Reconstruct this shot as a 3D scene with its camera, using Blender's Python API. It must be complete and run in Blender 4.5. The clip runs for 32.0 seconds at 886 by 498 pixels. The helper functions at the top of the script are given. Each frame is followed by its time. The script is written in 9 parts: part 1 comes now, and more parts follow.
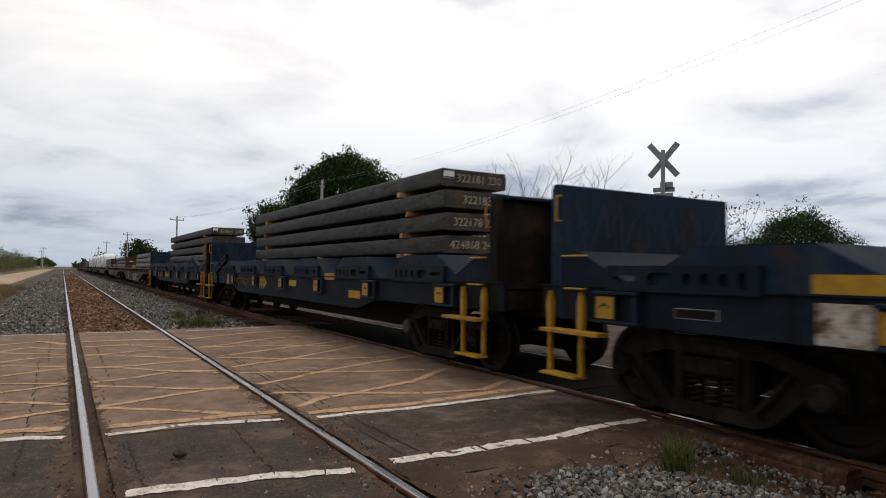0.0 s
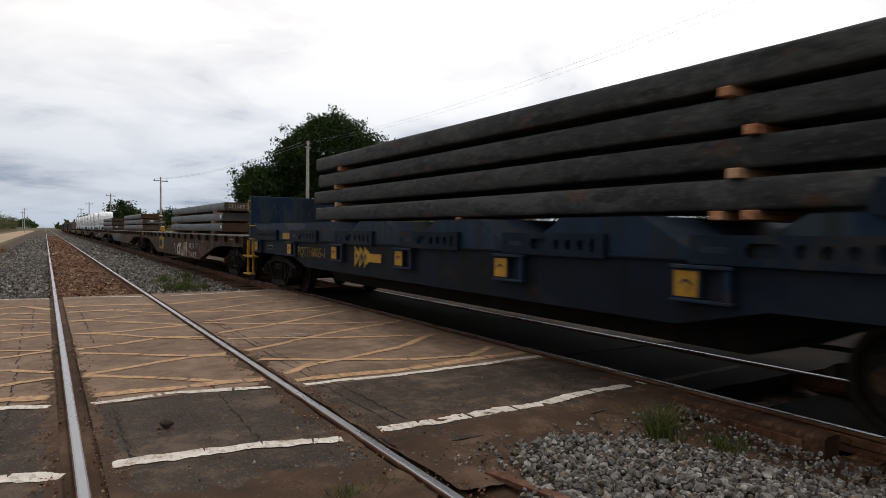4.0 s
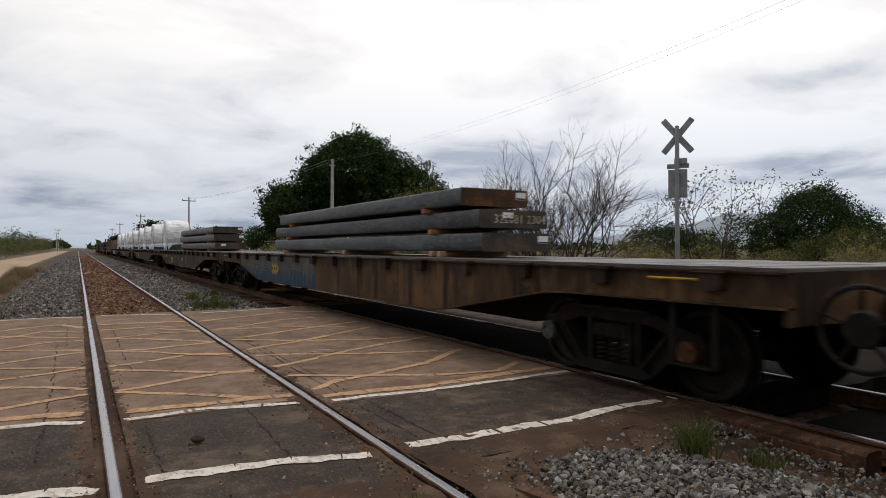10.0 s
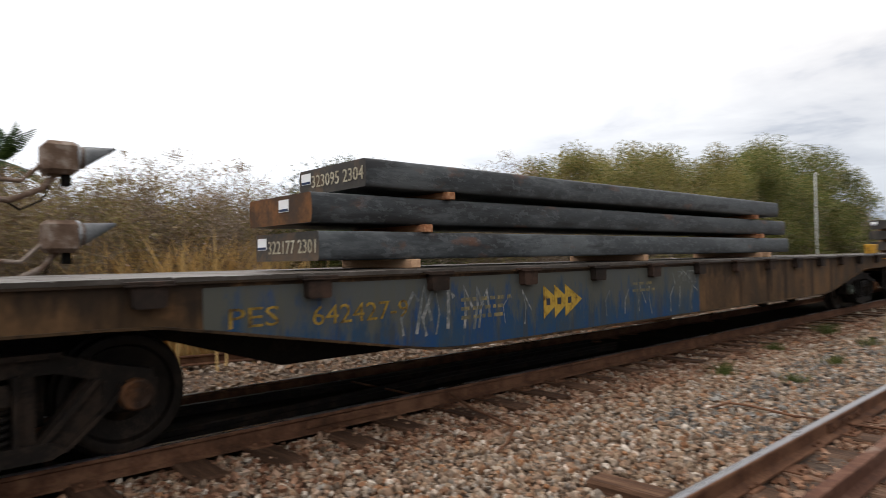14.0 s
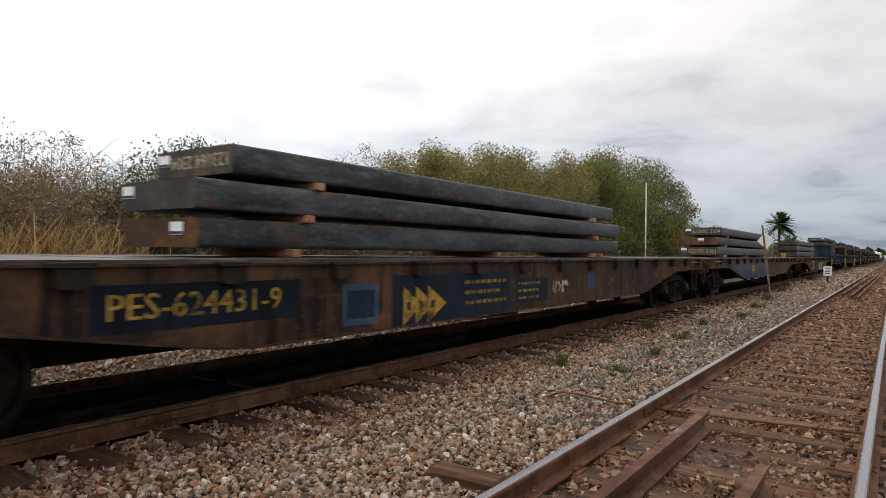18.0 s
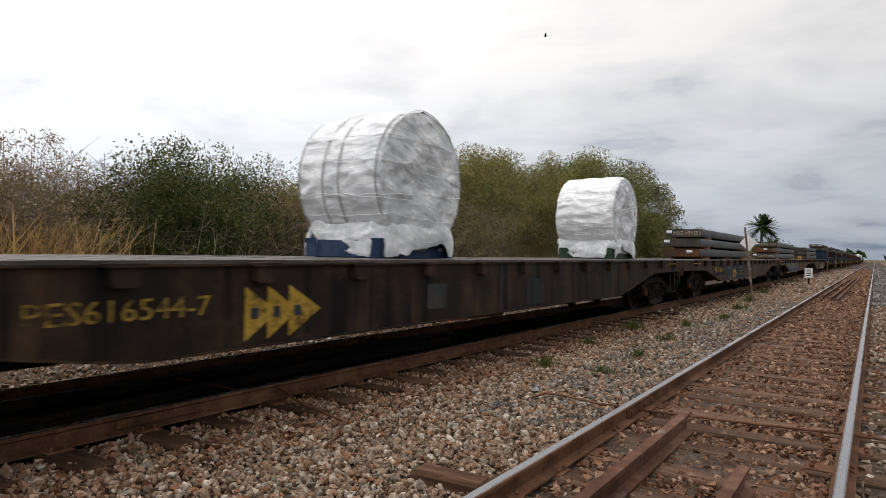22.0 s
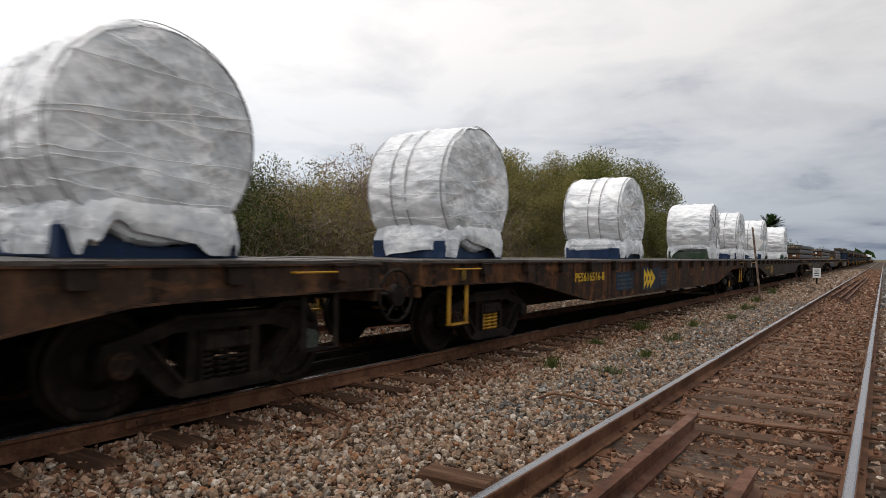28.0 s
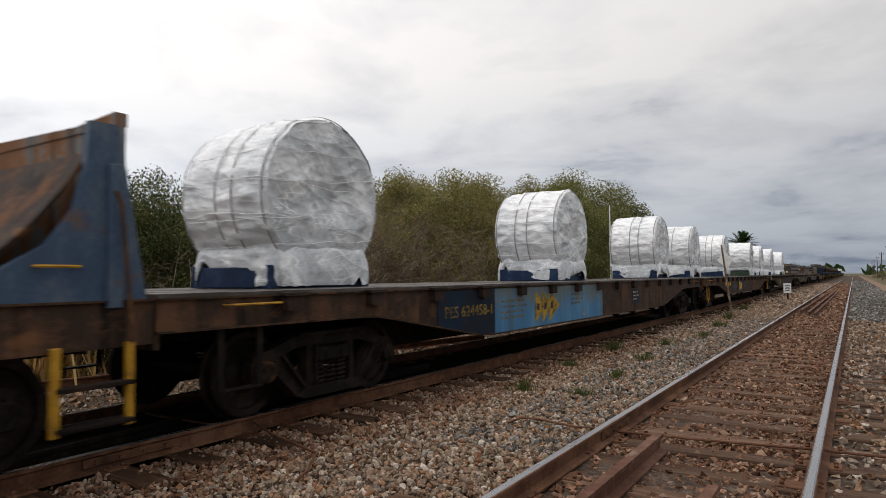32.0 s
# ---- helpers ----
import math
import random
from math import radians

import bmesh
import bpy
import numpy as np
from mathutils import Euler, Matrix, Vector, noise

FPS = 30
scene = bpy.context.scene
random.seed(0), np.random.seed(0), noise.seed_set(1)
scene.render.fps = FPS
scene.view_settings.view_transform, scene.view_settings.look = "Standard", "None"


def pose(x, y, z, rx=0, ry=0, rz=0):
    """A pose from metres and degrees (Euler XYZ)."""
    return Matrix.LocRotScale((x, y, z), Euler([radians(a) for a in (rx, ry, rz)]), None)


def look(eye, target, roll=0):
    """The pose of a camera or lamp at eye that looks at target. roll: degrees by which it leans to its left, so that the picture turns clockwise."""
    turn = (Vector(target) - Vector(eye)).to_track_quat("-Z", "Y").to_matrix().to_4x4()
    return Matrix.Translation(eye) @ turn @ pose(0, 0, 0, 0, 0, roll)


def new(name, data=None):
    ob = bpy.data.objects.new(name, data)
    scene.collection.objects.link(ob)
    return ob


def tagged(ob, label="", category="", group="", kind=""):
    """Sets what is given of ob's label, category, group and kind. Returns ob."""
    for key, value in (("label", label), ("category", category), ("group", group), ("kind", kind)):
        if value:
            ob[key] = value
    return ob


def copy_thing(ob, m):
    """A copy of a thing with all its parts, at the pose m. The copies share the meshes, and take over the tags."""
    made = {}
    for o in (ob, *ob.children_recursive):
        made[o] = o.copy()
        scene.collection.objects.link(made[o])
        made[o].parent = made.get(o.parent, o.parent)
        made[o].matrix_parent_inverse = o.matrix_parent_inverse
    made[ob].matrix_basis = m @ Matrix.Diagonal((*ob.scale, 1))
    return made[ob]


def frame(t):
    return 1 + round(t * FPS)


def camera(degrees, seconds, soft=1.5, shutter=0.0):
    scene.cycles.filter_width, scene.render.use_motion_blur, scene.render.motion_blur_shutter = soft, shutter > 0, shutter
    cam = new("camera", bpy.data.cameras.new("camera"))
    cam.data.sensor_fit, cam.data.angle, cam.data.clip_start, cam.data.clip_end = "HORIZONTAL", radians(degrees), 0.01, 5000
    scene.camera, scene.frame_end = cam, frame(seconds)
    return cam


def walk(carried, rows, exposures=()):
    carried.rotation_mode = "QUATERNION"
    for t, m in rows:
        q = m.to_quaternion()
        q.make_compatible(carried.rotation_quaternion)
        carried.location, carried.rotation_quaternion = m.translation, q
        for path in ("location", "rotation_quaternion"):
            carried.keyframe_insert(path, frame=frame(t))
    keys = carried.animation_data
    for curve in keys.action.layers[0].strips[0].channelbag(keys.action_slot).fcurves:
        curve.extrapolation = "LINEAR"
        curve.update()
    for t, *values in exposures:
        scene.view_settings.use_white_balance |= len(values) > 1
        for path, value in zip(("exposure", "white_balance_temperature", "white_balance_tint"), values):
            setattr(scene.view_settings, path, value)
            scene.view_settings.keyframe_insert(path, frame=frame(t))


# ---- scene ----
cam = camera(70.0, 32.0, soft=0.8, shutter=0.3)
PATH = [
    (0, (-1.027, -0.069, 1.333), (0.002, 1.645, 1.402), 0.7),
    (0.5, (-1.028, -0.037, 1.348), (0.013, 1.671, 1.332), 0.8),
    (1, (-1.027, -0.036, 1.366), (0.018, 1.668, 1.315), 0.8),
    (1.5, (-1.024, -0.031, 1.376), (0.049, 1.655, 1.297), 1.1),
    (2, (-1.016, -0.033, 1.383), (0.054, 1.656, 1.347), 1.2),
    (2.5, (-1.011, -0.039, 1.39), (0.054, 1.653, 1.355), 0.9),
    (3, (-1.007, -0.032, 1.389), (0.057, 1.662, 1.352), 0.7),
    (3.5, (-1.001, -0.031, 1.391), (0.061, 1.663, 1.347), 0.7),
    (5.5, (-1.018, -0.026, 1.385), (0.058, 1.659, 1.323), 0.9),
    (6, (-1.019, -0.027, 1.387), (0.047, 1.664, 1.325), 0.8),
    (6.5, (-1.024, -0.032, 1.386), (0.027, 1.668, 1.325), 0.7),
    (7, (-1.02, -0.032, 1.387), (0.016, 1.678, 1.328), 0.7),
    (7.5, (-1.012, -0.039, 1.389), (0.017, 1.675, 1.33), 0.7),
    (8, (-1.014, -0.038, 1.384), (0.014, 1.677, 1.329), 0.6),
    (8.5, (-1.017, -0.039, 1.384), (0.007, 1.679, 1.34), 0.6),
    (9, (-1.017, -0.033, 1.386), (0.002, 1.688, 1.357), 0.5),
    (9.5, (-1.019, -0.029, 1.381), (-0.008, 1.696, 1.369), 0.4),
    (10, (-1.022, -0.024, 1.38), (-0.022, 1.708, 1.378), 0.1),
    (10.5, (-1.022, -0.026, 1.38), (-0.036, 1.714, 1.385), -0.0),
    (11, (-0.999, -0.019, 1.374), (0.016, 1.704, 1.387), 0.2),
    (11.5, (-0.939, 0.043, 1.352), (0.373, 1.553, 1.378), 0.7),
    (12, (-0.852, 0.105, 1.316), (0.79, 1.244, 1.366), 0.6),
    (12.3, (-0.852, 0.086, 1.326), (0.972, 0.906, 1.378), 0.4),
    (12.6, (-0.871, 0.064, 1.341), (1.083, 0.49, 1.391), 0.2),
    (13, (-0.860, 0.0, 1.378), (1.131, -0.196, 1.424), 1.5),
    (13.2, (-0.868, 0.018, 1.378), (1.068, -0.481, 1.425), 1.9),
    (13.5, (-0.900, 0.043, 1.367), (0.892, -0.845, 1.442), 0.5),
    (13.8, (-0.928, 0.043, 1.350), (0.692, -1.127, 1.397), -0.8),
    (14, (-0.944, 0.041, 1.336), (0.550, -1.288, 1.365), -1.07),
    (14.1, (-0.950, 0.041, 1.334), (0.480, -1.356, 1.356), -0.6),
    (14.5, (-0.965, 0.038, 1.328), (0.306, -1.505, 1.340), -0.4),
    (16.5, (-0.997, -0.001, 1.332), (0.152, -1.638, 1.351), 0.6),
    (17, (-0.991, -0.003, 1.33), (0.163, -1.637, 1.345), 1.3),
    (17.5, (-0.99, -0.003, 1.328), (0.169, -1.632, 1.338), 1.2),
    (18, (-0.984, 0.0, 1.33), (0.18, -1.626, 1.337), 0.8),
    (18.5, (-0.988, -0.004, 1.325), (0.173, -1.633, 1.329), 0.4),
    (19, (-0.98, -0.003, 1.329), (0.172, -1.638, 1.328), 0.5),
    (19.5, (-0.992, -0.003, 1.322), (0.164, -1.636, 1.322), 0.5),
    (20, (-0.993, -0.007, 1.321), (0.161, -1.64, 1.318), 0.8),
    (20.5, (-0.984, -0.009, 1.32), (0.165, -1.646, 1.317), 0.7),
    (21, (-0.993, -0.016, 1.316), (0.148, -1.659, 1.315), 0.6),
    (21.5, (-0.996, -0.019, 1.321), (0.137, -1.668, 1.323), 0.7),
    (22, (-0.991, -0.011, 1.336), (0.137, -1.662, 1.346), 1.0),
    (22.5, (-1.0, -0.002, 1.33), (0.124, -1.656, 1.355), 1.0),
    (23, (-0.988, -0.001, 1.331), (0.136, -1.655, 1.366), 1.0),
    (23.5, (-0.991, 0.001, 1.327), (0.142, -1.645, 1.392), 0.8),
    (24, (-0.993, 0.002, 1.327), (0.128, -1.654, 1.39), 0.9),
    (24.5, (-0.993, -0.002, 1.321), (0.123, -1.66, 1.382), 0.8),
    (26.5, (-0.988, -0.01, 1.334), (0.141, -1.66, 1.372), 1.1),
    (27, (-0.992, -0.008, 1.329), (0.142, -1.655, 1.366), 0.6),
    (27.5, (-0.988, -0.008, 1.332), (0.148, -1.653, 1.368), 1.1),
    (28, (-0.986, 0.001, 1.342), (0.158, -1.64, 1.351), 1.0),
    (28.5, (-0.989, 0.001, 1.35), (0.155, -1.639, 1.358), 0.4),
    (29, (-0.994, 0.018, 1.355), (0.142, -1.628, 1.37), 0.4),
    (29.5, (-1.011, 0.047, 1.352), (0.064, -1.639, 1.387), 0.2),
    (30, (-1.031, 0.062, 1.351), (0.031, -1.632, 1.408), -0.2),
    (30.5, (-1.045, 0.05, 1.357), (0.022, -1.639, 1.429), -0.5),
    (31, (-1.074, 0.014, 1.356), (0.008, -1.665, 1.443), -0.3),
    (31.5, (-1.095, -0.01, 1.354), (-0.008, -1.686, 1.442), 0.0),
    (32, (-1.113, -0.057, 1.358), (-0.026, -1.734, 1.445), -0.5),
]
EXPOSURE = [(0, -0.38), (1, -0.2), (2, 0.2), (3, -0.3), (6, -0.36), (8, -0.36), (9, -0.37), (10, -0.43), (11, -0.38), (12, -0.1), (13, 0.28), (14, 0.34), (17, 0.12), (20, 0.14), (24, -0.07), (27, -0.08), (28, -0.07), (29, -0.05), (30, -0.15), (31, -0.24), (32, -0.17)]
walk(cam, [(t, look(eye, target, roll)) for t, eye, target, roll in PATH],
     exposures=[(t, e, 6700, 12) for t, e in EXPOSURE])

# ---- light ----
SUN_ELEV, SUN_ROT = 70.0, 50.0
world = bpy.data.worlds.new("overcast_sky")
scene.world = world
world.use_nodes = True
wt = world.node_tree
wt.nodes.clear()


def wn(kind, **values):
    n = wt.nodes.new(kind)
    for key, v in values.items():
        if key in n.inputs:
            n.inputs[key].default_value = v
    return n


w_out = wn("ShaderNodeOutputWorld")
w_bg = wn("ShaderNodeBackground")
w_sky = wn("ShaderNodeTexSky")
w_sky.sky_type, w_sky.sun_disc = "NISHITA", False
w_sky.sun_elevation, w_sky.sun_rotation = radians(SUN_ELEV), radians(SUN_ROT)
w_sky.dust_density, w_sky.air_density = 3.0, 1.4
w_tc = wn("ShaderNodeTexCoord")
w_sep = wn("ShaderNodeSeparateXYZ")
w_up = wn("ShaderNodeMath")
w_up.operation = "ADD"
w_up.inputs[1].default_value = 0.16
w_dx, w_dy = wn("ShaderNodeMath"), wn("ShaderNodeMath")
w_dx.operation = w_dy.operation = "DIVIDE"
w_com = wn("ShaderNodeCombineXYZ")
w_n1 = wn("ShaderNodeTexNoise", Scale=1.3, Detail=7.0, Roughness=0.55, Distortion=0.3)
w_n2 = wn("ShaderNodeTexNoise", Scale=0.45, Detail=3.0, Roughness=0.5)
w_add = wn("ShaderNodeMath")
w_add.operation = "MULTIPLY_ADD"
w_add.inputs[1].default_value = 0.6
w_ramp = wn("ShaderNodeValToRGB")
w_low = wn("ShaderNodeValToRGB")
w_mixc = wn("ShaderNodeMix")
w_mixc.data_type = "RGBA"
w_mixs = wn("ShaderNodeMix")
w_mixs.data_type = "RGBA"
w_skys = wn("ShaderNodeVectorMath")
w_skys.operation = "SCALE"
w_skys.inputs["Scale"].default_value = 0.10
L = wt.links.new
L(w_tc.outputs["Generated"], w_sep.inputs[0])
L(w_sep.outputs["Z"], w_up.inputs[0])
L(w_sep.outputs["X"], w_dx.inputs[0])
L(w_up.outputs[0], w_dx.inputs[1])
L(w_sep.outputs["Y"], w_dy.inputs[0])
L(w_up.outputs[0], w_dy.inputs[1])
L(w_dx.outputs[0], w_com.inputs[0])
L(w_dy.outputs[0], w_com.inputs[1])
L(w_com.outputs[0], w_n1.inputs["Vector"])
L(w_com.outputs[0], w_n2.inputs["Vector"])
L(w_n2.outputs["Fac"], w_add.inputs[0])
L(w_n1.outputs["Fac"], w_add.inputs[2])
# heavy cloud: lit white tops, blue-grey bellies
w_ramp.color_ramp.elements[0].position, w_ramp.color_ramp.elements[0].color = 0.60, (0.57, 0.62, 0.71, 1)
w_ramp.color_ramp.elements[1].position, w_ramp.color_ramp.elements[1].color = 0.86, (1.16, 1.16, 1.15, 1)
e = w_ramp.color_ramp.elements.new(0.72)
e.color = (0.97, 0.98, 1.0, 1)
# towards the horizon the cloud deck greys
w_low.color_ramp.elements[0].position, w_low.color_ramp.elements[0].color = 0.0, (0.57, 0.67, 0.81, 1)
w_low.color_ramp.elements[1].position, w_low.color_ramp.elements[1].color = 1.0, (1.3, 1.3, 1.3, 1)
e = w_low.color_ramp.elements.new(0.10)
e.color = (0.79, 0.86, 0.96, 1)
e = w_low.color_ramp.elements.new(0.30)
e.color = (1.12, 1.12, 1.12, 1)
L(w_add.outputs[0], w_ramp.inputs[0])
L(w_sep.outputs["Z"], w_low.inputs[0])
w_mixc.blend_type = "MULTIPLY"
w_mixc.inputs[0].default_value = 1.0
L(w_ramp.outputs[0], w_mixc.inputs[6])
L(w_low.outputs[0], w_mixc.inputs[7])
# the cloud deck is thinner round the hidden sun
w_dot = wn("ShaderNodeVectorMath")
w_dot.operation = "DOT_PRODUCT"
w_dot.inputs[1].default_value = (math.sin(radians(SUN_ROT)) * 0.8, math.cos(radians(SUN_ROT)) * 0.8, 0.6)
w_rng = wn("ShaderNodeMapRange")
w_rng.inputs["From Min"].default_value, w_rng.inputs["From Max"].default_value = -0.9, 1.0
w_rng.inputs["To Min"].default_value, w_rng.inputs["To Max"].default_value = 0.40, 1.24
w_thin = wn("ShaderNodeVectorMath")
w_thin.operation = "SCALE"
L(w_tc.outputs["Generated"], w_dot.inputs[0])
L(w_dot.outputs["Value"], w_rng.inputs["Value"])
L(w_mixc.outputs[2], w_thin.inputs[0])
L(w_rng.outputs[0], w_thin.inputs["Scale"])
L(w_sky.outputs[0], w_skys.inputs[0])
w_mixs.inputs[0].default_value = 0.9
L(w_skys.outputs[0], w_mixs.inputs[6])
L(w_thin.outputs[0], w_mixs.inputs[7])
L(w_mixs.outputs[2], w_bg.inputs[0])
w_bg.inputs["Strength"].default_value = 1.0
L(w_bg.outputs[0], w_out.inputs[0])

sun = new("sun", bpy.data.lights.new("sun", "SUN"))
sun.data.energy, sun.data.angle, sun.data.color = 0.95, radians(26), (1.0, 0.96, 0.9)
_el, _ro = radians(SUN_ELEV), radians(SUN_ROT)
sun.matrix_world = look((0, 0, 0), (-math.sin(_ro) * math.cos(_el), -math.cos(_ro) * math.cos(_el), -math.sin(_el)))

# ---- the train's way: metres gone since the start ----
TRACK_X = 4.8
GONE = (61.267, 4.552, -8.038, 3.127, -0.402)


def gone(t):
    return sum(c * (t / 10) ** (k + 1) for k, c in enumerate(GONE))


MOVERS = []      # (thing, metres along the train, x, z, turn)


def ride(ob, along, x=TRACK_X, z=0.0, turn=0.0):
    MOVERS.append((ob, along, x, z, turn))
    ob.matrix_basis = pose(x, along, z, 0, 0, turn)
    return ob


# ---- mesh helpers ----
def box(bm, x0, x1, y0, y1, z0, z1, bev=0.0):
    vs = [bm.verts.new((x, y, z)) for z in (z0, z1) for y in (y0, y1) for x in (x0, x1)]
    fs = [bm.faces.new([vs[i] for i in f]) for f in ((0, 2, 3, 1), (4, 5, 7, 6), (0, 1, 5, 4), (2, 6, 7, 3), (0, 4, 6, 2), (1, 3, 7, 5))]
    if bev:
        es = {e for f in fs for e in f.edges}
        bmesh.ops.bevel(bm, geom=list(es), offset=bev, segments=1, affect="EDGES")
    return bm


def prism(bm, pts, a0, a1, axis="x"):
    """A flat outline drawn out along an axis: x takes (y, z), y takes (x, z), z takes (x, y)."""
    def at(p, a):
        return {"x": (a, p[0], p[1]), "y": (p[0], a, p[1]), "z": (p[0], p[1], a)}[axis]
    lo = [bm.verts.new(at(p, a0)) for p in pts]
    hi = [bm.verts.new(at(p, a1)) for p in pts]
    n = len(pts)
    fs = [bm.faces.new(lo), bm.faces.new(hi)]
    for i in range(n):
        fs.append(bm.faces.new((lo[i], lo[(i + 1) % n], hi[(i + 1) % n], hi[i])))
    bmesh.ops.recalc_face_normals(bm, faces=fs)
    return bm


def lathe(bm, rings, axis="x", centre=(0, 0, 0), n=24):
    """Rings of (along, radius) round an axis, capped."""
    cx, cy, cz = centre
    rows = []
    for a, r in rings:
        row = []
        for i in range(n):
            c, s = math.cos(2 * math.pi * i / n) * r, math.sin(2 * math.pi * i / n) * r
            p = {"x": (cx + a, cy + c, cz + s), "y": (cx + c, cy + a, cz + s), "z": (cx + c, cy + s, cz + a)}[axis]
            row.append(bm.verts.new(p))
        rows.append(row)
    fs = []
    for a, b in zip(rows, rows[1:]):
        for i in range(n):
            fs.append(bm.faces.new((a[i], a[(i + 1) % n], b[(i + 1) % n], b[i])))
    fs.append(bm.faces.new(rows[0]))
    fs.append(bm.faces.new(rows[-1]))
    bmesh.ops.recalc_face_normals(bm, faces=fs)
    return bm


def tube(bm, pts, r, n=6):
    pts = [Vector(p) for p in pts]
    rows = []
    for i, p in enumerate(pts):
        d = (pts[min(i + 1, len(pts) - 1)] - pts[max(i - 1, 0)]).normalized()
        u = d.cross(Vector((0, 0, 1)))
        if u.length < 0.05:
            u = d.cross(Vector((0, 1, 0)))
        u.normalize()
        v = d.cross(u)
        rr = r[i] if isinstance(r, (list, tuple)) else r
        rows.append([bm.verts.new(p + (u * math.cos(2 * math.pi * k / n) + v * math.sin(2 * math.pi * k / n)) * rr) for k in range(n)])
    for a, b in zip(rows, rows[1:]):
        for k in range(n):
            bm.faces.new((a[k], a[(k + 1) % n], b[(k + 1) % n], b[k]))
    bm.faces.new(rows[0])
    bm.faces.new(rows[-1])
    return bm


def finish(bm, name, material, smooth=False):
    bmesh.ops.recalc_face_normals(bm, faces=bm.faces[:])
    me = bpy.data.meshes.new(name)
    bm.to_mesh(me)
    bm.free()
    me.materials.append(material)
    if smooth:
        me.shade_smooth()
        me.set_sharp_from_angle(angle=radians(38))
    return me


def part(name, bm, material, parent, label="", at=None, smooth=False):
    """One mesh object under a thing or under a part. bm may be a ready mesh."""
    me = bm if isinstance(bm, bpy.types.Mesh) else finish(bm, name, material, smooth)
    ob = new(name, me)
    ob.parent = parent
    if at is not None:
        ob.matrix_basis = at
    if label:
        tagged(ob, label)
    return ob


def thing(name, bm, material, label, category, group="", kind="", smooth=False):
    me = bm if isinstance(bm, bpy.types.Mesh) else finish(bm, name, material, smooth)
    return tagged(new(name, me), label, category, group, kind)


def empty(name, label, category, group="", kind=""):
    return tagged(new(name), label, category, group, kind)


def soup(name, verts, faces, material, smooth=False):
    """A mesh from arrays of corners and of equal-sided faces."""
    verts, faces = np.asarray(verts, np.float32), np.asarray(faces, np.int32)
    me = bpy.data.meshes.new(name)
    k = faces.shape[1]
    me.vertices.add(len(verts))
    me.vertices.foreach_set("co", verts.ravel())
    me.loops.add(faces.size)
    me.loops.foreach_set("vertex_index", faces.ravel())
    me.polygons.add(len(faces))
    me.polygons.foreach_set("loop_start", np.arange(0, faces.size, k, dtype=np.int32))
    me.update(calc_edges=True)
    me.validate()
    me.materials.append(material)
    if smooth:
        me.shade_smooth()
    else:
        me.shade_flat()
    return me


def words(text, size, material, name="lettering"):
    """Painted lettering in the plane y-z, facing -x, reading towards -y; its left foot at the origin."""
    cu = bpy.data.curves.new(name, "FONT")
    cu.body, cu.size, cu.extrude, cu.resolution_u = text, size, 0.002, 2
    ob = bpy.data.objects.new(name, cu)
    me = bpy.data.meshes.new_from_object(ob)
    bpy.data.objects.remove(ob)
    bpy.data.curves.remove(cu)
    me.transform(Matrix(((0, 0, -1, 0), (-1, 0, 0, 0), (0, 1, 0, 0), (0, 0, 0, 1))))
    me.materials.clear()
    me.materials.append(material)
    return me


